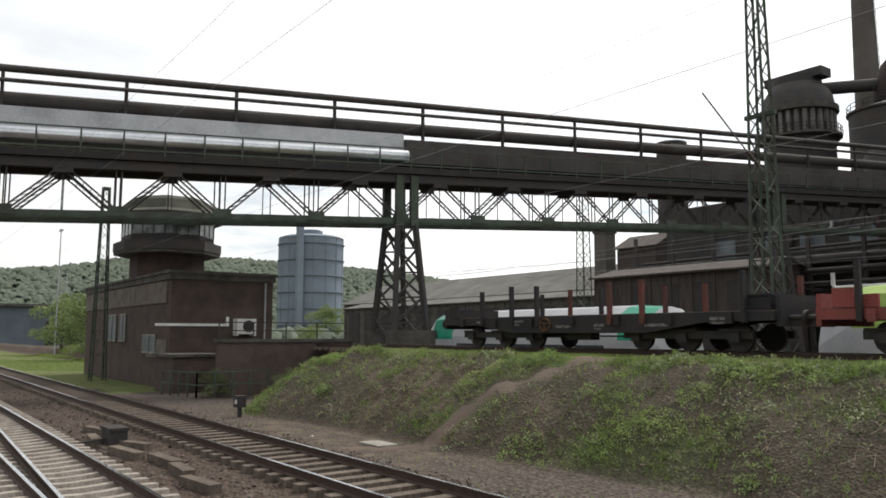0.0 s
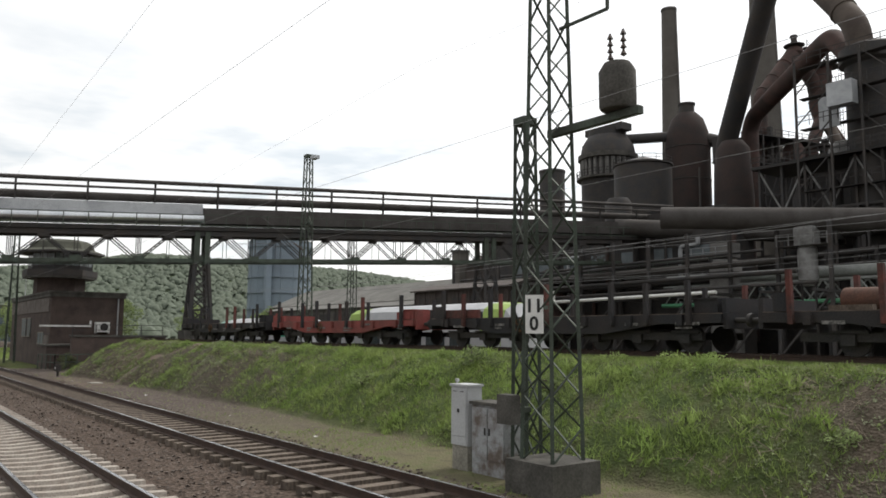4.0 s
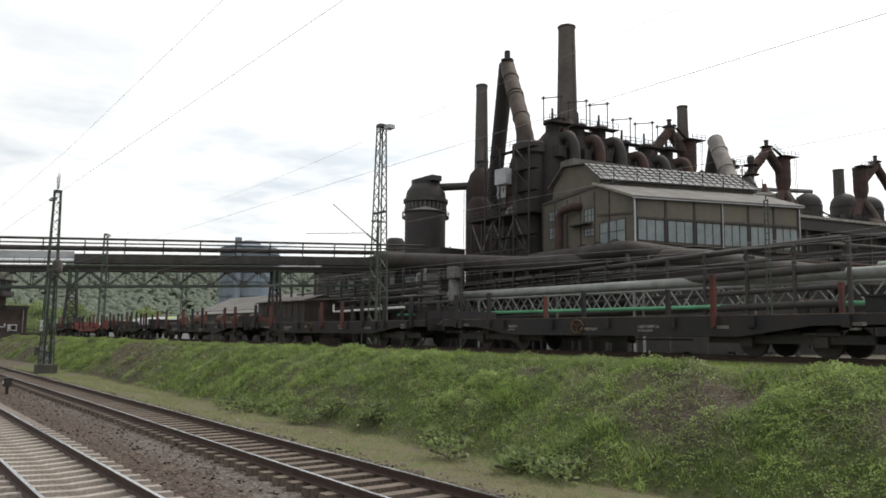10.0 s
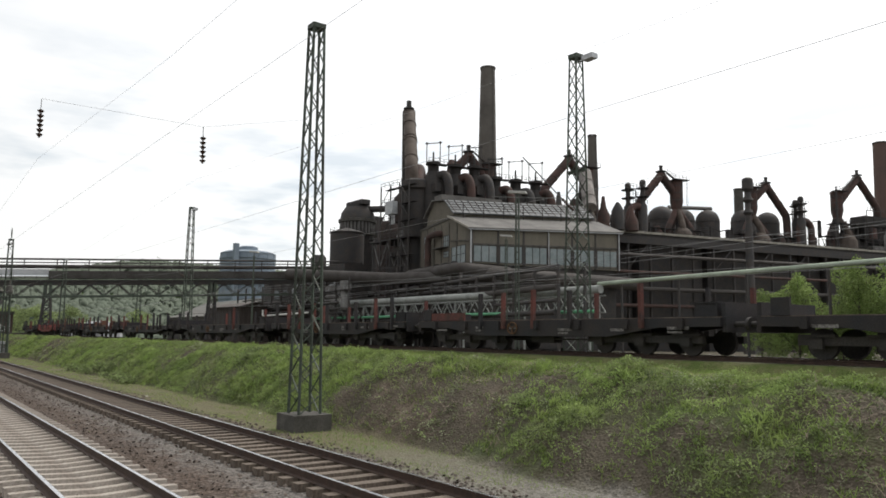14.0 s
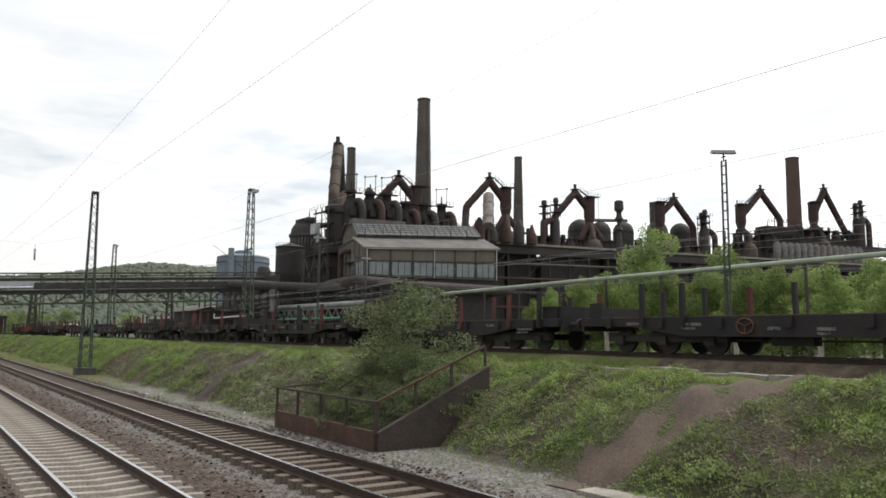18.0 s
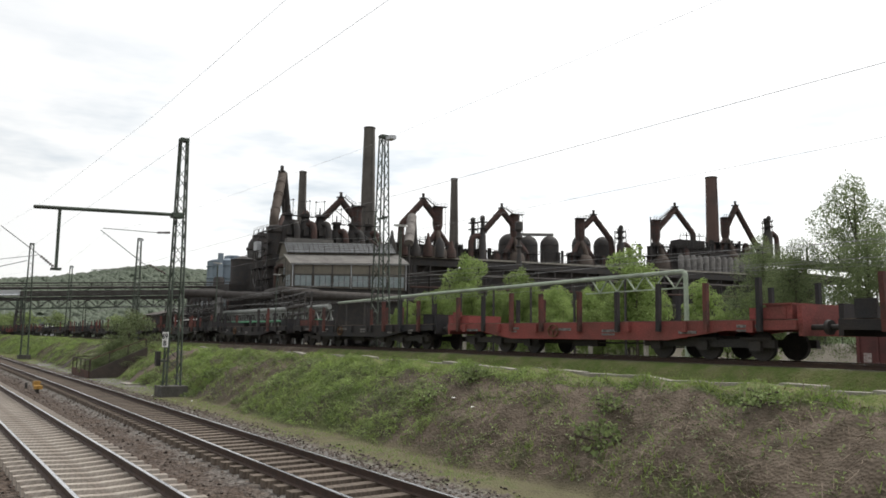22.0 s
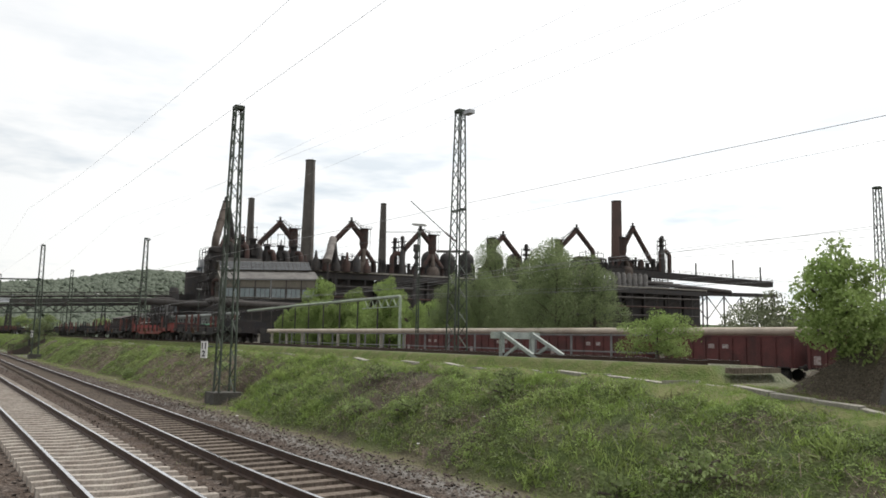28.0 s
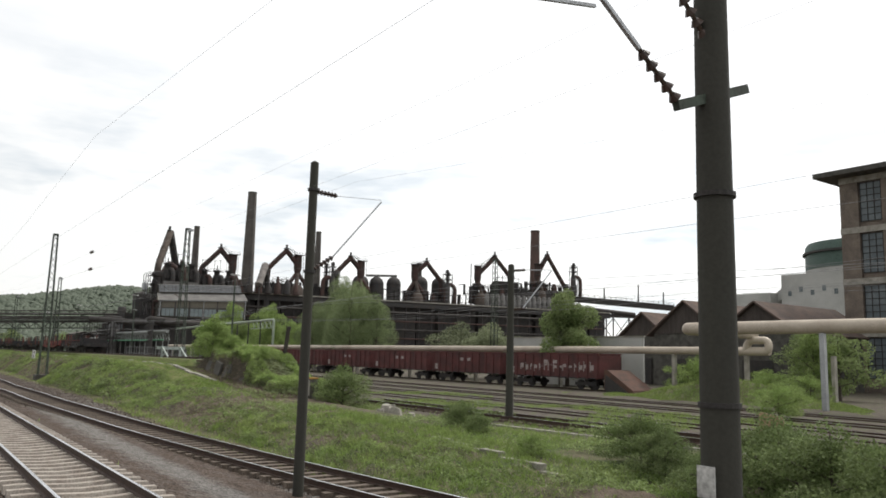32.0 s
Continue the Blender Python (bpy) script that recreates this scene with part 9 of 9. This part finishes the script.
clumps("leafy_clumps", "bright leafy weed clumps on the bank", 2100, 40, 0.36, 0.17, 0.055, BRAMBLE_V, BRAMBLE_F, LEAF_FRESH, 71, 3, 0.5)
clumps("dark_clumps", "darker green weed clumps on the bank", 2100, 42, 0.4, 0.15, 0.055, BRAMBLE_V, BRAMBLE_F, LEAF_MID, 72, 3, 0.5)
clumps("bramble_mounds", "arching bramble mounds on the bank", 700, 34, 0.42, 0.16, 0.06, BRAMBLE_V, BRAMBLE_F, LEAF_PALE, 74, 2, 0.75)
clumps("grass_clumps", "tall fresh grass clumps on the bank", 900, 30, 0.3, 0.05, 0.2, GRASS_V, BRAMBLE_F, LEAF_GRASS, 73, 1, 0.5)

# leafy tufts on the bank
TUFT = tree("weed_tuft", 41, 0.55, 0.8, 260, LEAF_MID, 0.1, "leafy weed tuft on the bank", 0.02, 0.05, 6, "weed")
tagged(TUFT, group="weed tufts on the bank")
rng = np.random.default_rng(77)
spots = [(60 + rng.uniform(-12, 10), 11.3 + rng.uniform(-0.3, 1.2), rng.uniform(0.7, 1.3), rng.uniform(0, 360)) for _ in range(16)]
for _ in range(70):
    x = rng.uniform(-25, 240)
    spots.append((x, float(toe_y(x)) + rng.uniform(0.1, 3.0), rng.uniform(0.5, 1.2), rng.uniform(0, 360)))
planted(TUFT, [q for q in spots if not path_gap(np.array(q[0]), np.array(q[1]))])

# trodden paths and the pale slab way along the top
DIRT = mat("trodden_earth", (0.118, 0.088, 0.068), 0.95, 0, (0.08, 0.062, 0.05), 1.2, fine=18)

SOOT_DIRT = mat("sooty_earth", (0.075, 0.062, 0.052), 0.95, 0, (0.045, 0.038, 0.033), 1.5, fine=14, bump=0.5)


def strip(name, label, pts, w, material, lift=0.025):
    m = MB()
    for i, (x, y) in enumerate(pts):
        a, b = pts[max(i - 1, 0)], pts[min(i + 1, len(pts) - 1)]
        d = Vector((b[0] - a[0], b[1] - a[1])).normalized()
        n = 5
        for k in range(n):
            side = k / (n - 1) - 0.5
            q = side * w * (1 + 0.2 * math.sin(i * 1.7 + 2 * side) + 0.16 * math.sin(i * 4.1 + 5 * side))
            xx, yy = x - d.y * q, y + d.x * q
            m.v.append((xx, yy, float(ground_z(xx, yy)) + lift * (1.0 if abs(side) < 0.4 else -1.2)))
        if i:
            for k in range(n - 1):
                c = (i - 1) * n + k
                m.f.append((c, c + 1, c + n + 1, c + n))
    ob = new(name, m.mesh(name, True))
    ob.data.materials.append(material)
    tagged(ob, label, "path", kind="structure")


strip("footpath_1", "trodden brown earth path up the bank", [(float(np.interp(y, [9.6, 16], [-17.6, -14.2])), y) for y in np.linspace(9.6, 16, 26)], 0.95, DIRT)
strip("footpath_3", "bare dark earth chute down the bank", [(float(np.interp(y, [10.6, 16], [115.7, 113.8])), y) for y in np.linspace(10.6, 16, 40)], 1.5, SOOT_DIRT, 0.02)
strip("footpath_2", "trodden brown earth path up the bank", [(float(np.interp(y, [11, 14.6], [138.5, 140.2])), y) for y in np.linspace(10.6, 16.4, 28)], 1.5, DIRT)
t = thing("cable_trough", (185, 15.9, 1.7), "pale concrete cable trough along the top of the bank", "cable trough")
slab_me = MB().box(-0.48, -0.16, -0.1, 0.48, 0.16, 0.05).mesh("trough_slab")
slab_me.materials.append(CONCRETE)
for k in range(107):
    x = 134 + k
    y = float(trough_y(x))
    ob = new("trough_slab", slab_me)
    ob.parent = t
    ob.location = Vector((x, y, float(ground_z(x, y)) + 0.02)) - t.location
    ob.rotation_euler = (0, -math.atan((float(ground_z(x + 0.5, y)) - float(ground_z(x - 0.5, y)))), 0.14 if x >= 237 else 0)

# grass-covered heap beyond the end of the wagon track
def heap_z(x, y):
    return 1.85 * np.exp(-(((x - 254.5) / 6.2) ** 2)) * np.exp(-(((y - 49.4) / 2.0) ** 2)) + 0.08 * np.sin(x * 1.3 + y) - 0.22


hx, hy = np.meshgrid(np.linspace(240, 270, 61), np.linspace(44.4, 54.2, 31), indexing="ij")
k = (np.arange(60)[:, None] * 31 + np.arange(30)[None]).ravel()
HEAP_EARTH = mat("grassy_earth", (0.1, 0.125, 0.045), 0.95, 0, (0.12, 0.1, 0.065), 0.7, fine=12, bump=0.4)
tagged(new("earth_heap", bulk("earth_heap", np.stack([hx, hy, heap_z(hx, hy)], -1).reshape(-1, 3), np.stack([k, k + 31, k + 32, k + 1], -1), HEAP_EARTH, True)), "low earth heap grown over with spring grass", "earth heap")
rng = np.random.default_rng(48)
x, y = rng.uniform(241, 269, 26000), rng.uniform(44.8, 53.8, 26000)
z = heap_z(x, y)
ok = z > -0.15
v, f = scatter(np.stack([x, y, z - 0.02], -1)[ok], rng.uniform(0.12, 0.26, int(ok.sum())), 0.35, GRASS_V, BRAMBLE_F, rng)
tagged(new("heap_grass", bulk("heap_grass", v, f, LEAF_GRASS)), "spring grass growing over the earth heap", "grass", kind="stuff")

# junction cabinet and rubble at the end of the bank
t = thing("junction_cabinet", (248.85, 19.0, float(ground_z(248.85, 19.0)) - 0.1), "grey concrete junction cabinet with a yellow cap", "cabinet")
part("body", MB().box(-0.28, -0.22, 0, 0.28, 0.22, 1.15), CONC_DARK, t)
part("cap", MB().box(-0.31, -0.25, 1.154, 0.31, 0.25, 1.24), YELLOW, t, "dirty yellow cap")
part("door", MB().box(-0.24, -0.24, 0.25, 0.24, -0.224, 1.08), CONCRETE, t)
rng = np.random.default_rng(64)
for k, (x, y, r) in enumerate(((255.0, 20.2, 0.62), (255.9, 20.0, 0.5), (254.4, 20.7, 0.4), (256.6, 20.5, 0.3), (255.4, 19.5, 0.28))):
    t = thing("rubble_block", (x, y, float(ground_z(x, y)) - 0.1), "broken grey concrete lump among the weeds", "rubble", "rubble beside the yard track")
    m = MB()
    pts = [(math.cos(a) * r * rng.uniform(0.7, 1.2), math.sin(a) * r * rng.uniform(0.6, 1.0)) for a in np.arange(0, 6.2, 0.9)]
    n = len(pts)
    m.add([(p, q, 0) for p, q in pts] + [(p * 0.75 + 0.06, q * 0.7, r * rng.uniform(0.7, 1.15)) for p, q in pts], [(i, (i + 1) % n, n + (i + 1) % n, n + i) for i in range(n)] + [tuple(range(n, 2 * n))])
    part("lump", m, CONCRETE, t)

# concrete kerbs among the weeds, a sheet of board and a mast plate
for name, x0, y0, step, count, label in (("concrete_kerb", 261.3, 21.35, 0.06, 14, "pale concrete edging beside the yard track"), ("concrete_kerb", 265.7, 15.85, -0.06, 7, "broken pale concrete edging among weeds")):
    t = thing(name, (x0, y0, -0.3), label, "kerb", "concrete edgings")
    for k in range(count):
        x, y = x0 + k, y0 + step * k
        z = float(ground_z(x, y)) + 0.3
        part("edging_stone", MB().box(k - 0.49, step * k - 0.13, z - 0.12, k + 0.49, step * k + 0.13, z + 0.07), CONCRETE, t)
t = thing("leaning_board", (274.2, 22.2, float(ground_z(274.2, 22.2)) - 0.05), "weathered ochre board standing among the weeds", "board")
part("board", MB().add([(-0.42, 0, 0), (0.42, 0.05, 0), (0.42, 0.2, 1.1), (0.3, 0.2, 1.3), (-0.4, 0.15, 1.42), (-0.42, 0.04, 0), (0.42, 0.09, 0), (0.42, 0.24, 1.1), (0.3, 0.24, 1.3), (-0.4, 0.19, 1.42)], [(0, 1, 2, 3, 4), (9, 8, 7, 6, 5), (4, 3, 8, 9), (3, 2, 7, 8), (2, 1, 6, 7), (0, 4, 9, 5)]), mat("ochre_board", (0.3, 0.22, 0.13), 0.9, 0, (0.2, 0.13, 0.08), 2.0), t)
part("stake", MB().bar((0.1, 0.26, 0), (0.1, 0.3, 1.2), 0.07), OLD_TIMBER, t)

t = thing("leaning_post", (241.6, 20.5, float(ground_z(241.6, 20.5)) - 0.15), "dark weathered timber post leaning on the mound", "post")
part("timber", MB().bar((0, 0, 0), (0.34, 0.05, 1.95), 0.2, 0.17), OLD_TIMBER, t)
part("cap", MB().bar((0.345, 0.051, 1.952), (0.36, 0.053, 2.03), 0.23, 0.2), OLD_TIMBER, t)
rng = np.random.default_rng(65)
for x, w, h, lean in ((236.6, 0.9, 0.8, 0.25), (238.3, 1.1, 1.0, 0.2), (239.7, 0.85, 0.95, 0.34), (240.6, 0.6, 0.7, 0.15), (242.3, 0.8, 0.6, 0.4)):
    z0 = float(ground_z(x, 17.2)) - 0.06
    t = thing("broken_slab", (x, 17.2, z0), "sooty broken concrete slab leaning on the mound's bare front", "slab", "slabs at the mound")
    bow = rng.uniform(-0.1, 0.1)
    m = MB()
    m.add([(-w / 2, 0, 0), (w / 2, 0, 0), (w / 2 + bow, lean, h * rng.uniform(0.7, 1.0)), (-w / 2 + 0.1, lean, h), (-w / 2, 0.14, 0), (w / 2, 0.14, 0), (w / 2 + bow, lean + 0.14, h * 0.8), (-w / 2 + 0.1, lean + 0.14, h)],
          [(0, 1, 2, 3), (5, 4, 7, 6), (3, 2, 6, 7), (1, 5, 6, 2), (4, 0, 3, 7)])
    part("slab", m, SOOTY_SLAB, t)

# litter
rng = np.random.default_rng(90)
LIT = MB().add([(-0.5, -0.3, 0), (0.5, -0.25, 0.1), (0.45, 0.3, 0.02), (-0.4, 0.35, 0.12), (0, 0, 0.16)], [(0, 1, 4), (1, 2, 4), (2, 3, 4), (3, 0, 4)]).mesh("paper")
LIT.materials.append(WHITE_PAINT)
for k in range(40):
    x = rng.uniform(-20, 240)
    y = rng.choice([9.6, 10.6, 12.5]) + rng.uniform(-0.4, 0.8)
    ob = tagged(new("litter", LIT), "scrap of white litter lying on the ground", "litter", "scraps of litter")
    ob.matrix_basis = Matrix.Translation((x, y, float(ground_z(x, y)) + 0.05)) @ Matrix.Rotation(rng.uniform(0, 6), 4, "Z") @ Matrix.Scale(rng.uniform(0.06, 0.16), 4)

# far wooded hills: clumps of canopy
rng = np.random.default_rng(51)
n = 30000
x, y = rng.uniform(-1000, -470, n), rng.uniform(-150, 1100, n)
ok = (np.hypot(x + 400, y - 206) > 40)
x, y = x[ok], y[ok]
ico = [(0, 0, 1), (0.89, 0, 0.45), (0.28, 0.85, 0.45), (-0.72, 0.53, 0.45), (-0.72, -0.53, 0.45), (0.28, -0.85, 0.45), (0.95, 0.3, -0.3), (-0.1, 1.0, -0.3), (-1.0, 0.3, -0.3), (-0.5, -0.85, -0.3), (0.7, -0.7, -0.3)]
icof = np.array([(0, 1, 2), (0, 2, 3), (0, 3, 4), (0, 4, 5), (0, 5, 1), (1, 6, 2), (2, 7, 3), (3, 8, 4), (4, 9, 5), (5, 10, 1), (6, 7, 2), (7, 8, 3), (8, 9, 4), (9, 10, 5), (10, 6, 1)])
v, f = scatter(np.stack([x, y, ground_z(x, y) + rng.uniform(0, 4, len(x))], -1), rng.uniform(1.8, 4.4, len(x)), 0.4, np.array(ico), icof, rng)
v = v + rng.normal(0, 0.5, v.shape)
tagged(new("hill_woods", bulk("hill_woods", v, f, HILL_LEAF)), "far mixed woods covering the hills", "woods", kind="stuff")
n = 1500
x, y = rng.uniform(-420, -120, n), rng.uniform(20, 420, n)
ok = (np.hypot(x + 400, y - 206) > 32) & (rng.random(n) < 0.6) & ~((x > -270) & (y < 60)) & ~((x > -150) & (y > 60) & (y < 105))
x, y = x[ok], y[ok]
v, f = scatter(np.stack([x, y, ground_z(x, y) + rng.uniform(0, 2, len(x))], -1), rng.uniform(2, 4.5, len(x)), 0.4, np.array(ico), icof, rng)
v = v + rng.normal(0, 0.5, v.shape)
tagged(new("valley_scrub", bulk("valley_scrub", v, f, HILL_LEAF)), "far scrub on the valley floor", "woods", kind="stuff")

# ---- ballast and sleepers, last ----
rng = np.random.default_rng(61)
n = 90000
x, y = rng.uniform(-45, 296, n), rng.uniform(0.9, 9.9, n)
y = np.where(rng.random(n) < 0.35, rng.uniform(7.6, 9.6, n), y)
d1, d2 = np.abs(y - 3.19), np.abs(y - track2_y(x))
ok = (np.abs(d1 - 0.7535) > 0.1) & (np.abs(d2 - 0.7535) > 0.1) & (rng.random(n) < np.where(d1 < 1.3, 0.12, np.where(d2 < 1.2, 0.25, 0.9)))
x, y = x[ok], y[ok]
z = np.where((np.abs(y - 3.19) < 1.3) | (np.abs(y - track2_y(x)) < 1.3), 0.05, 0.01) + ground_z(x, y)
sv = np.array([(0, 0, 0.75), (0.9, 0.1, 0), (0.1, 0.8, 0.1), (-0.8, 0.2, 0), (-0.1, -0.9, 0.05)])
sf = np.array([(0, 1, 2), (0, 2, 3), (0, 3, 4), (0, 4, 1)])
v, f = scatter(np.stack([x, y, z], -1), rng.uniform(0.03, 0.065, len(x)), 0.5, sv, sf, rng)
tagged(new("ballast_stones", bulk("ballast_stones", v, f, STONE)), "loose brown-grey ballast stones between the tracks", "ballast", kind="stuff")

meshes = {w: sleeper_mesh(w) for w in (True, False)}
for t, x0, x1, yf, z, wood, singles, step in SLEEPERS:
    me = meshes[wood]
    sv = np.array([q.co[:] for q in me.vertices])
    far = []
    for k, x in enumerate(np.arange(x0, x1, step)):
        y = float(yf(np.array(x)))
        x = x + 0.03 * math.sin(k * 12.9)
        if singles and singles[0] <= x <= singles[1]:
            ob = new("sleeper", me)
            ob.parent = t
            ob.location = (x, y, z - 0.155)
            ob.rotation_euler = (0, 0, 0.02 * math.sin(k * 7.7) * wood)
        else:
            far.append((x, y, (float(track2_z(x)) if t.name == "track_2" else z) - 0.155))
    if far:
        m = MB()
        faces = [tuple(p.vertices) for p in me.polygons]
        for p in far:
            m.add(sv + np.array(p), faces)
        ob = part("sleepers", m, WOOD_SLEEPER if wood else CONC_SLEEPER, t)
        tagged(ob, kind="stuff")
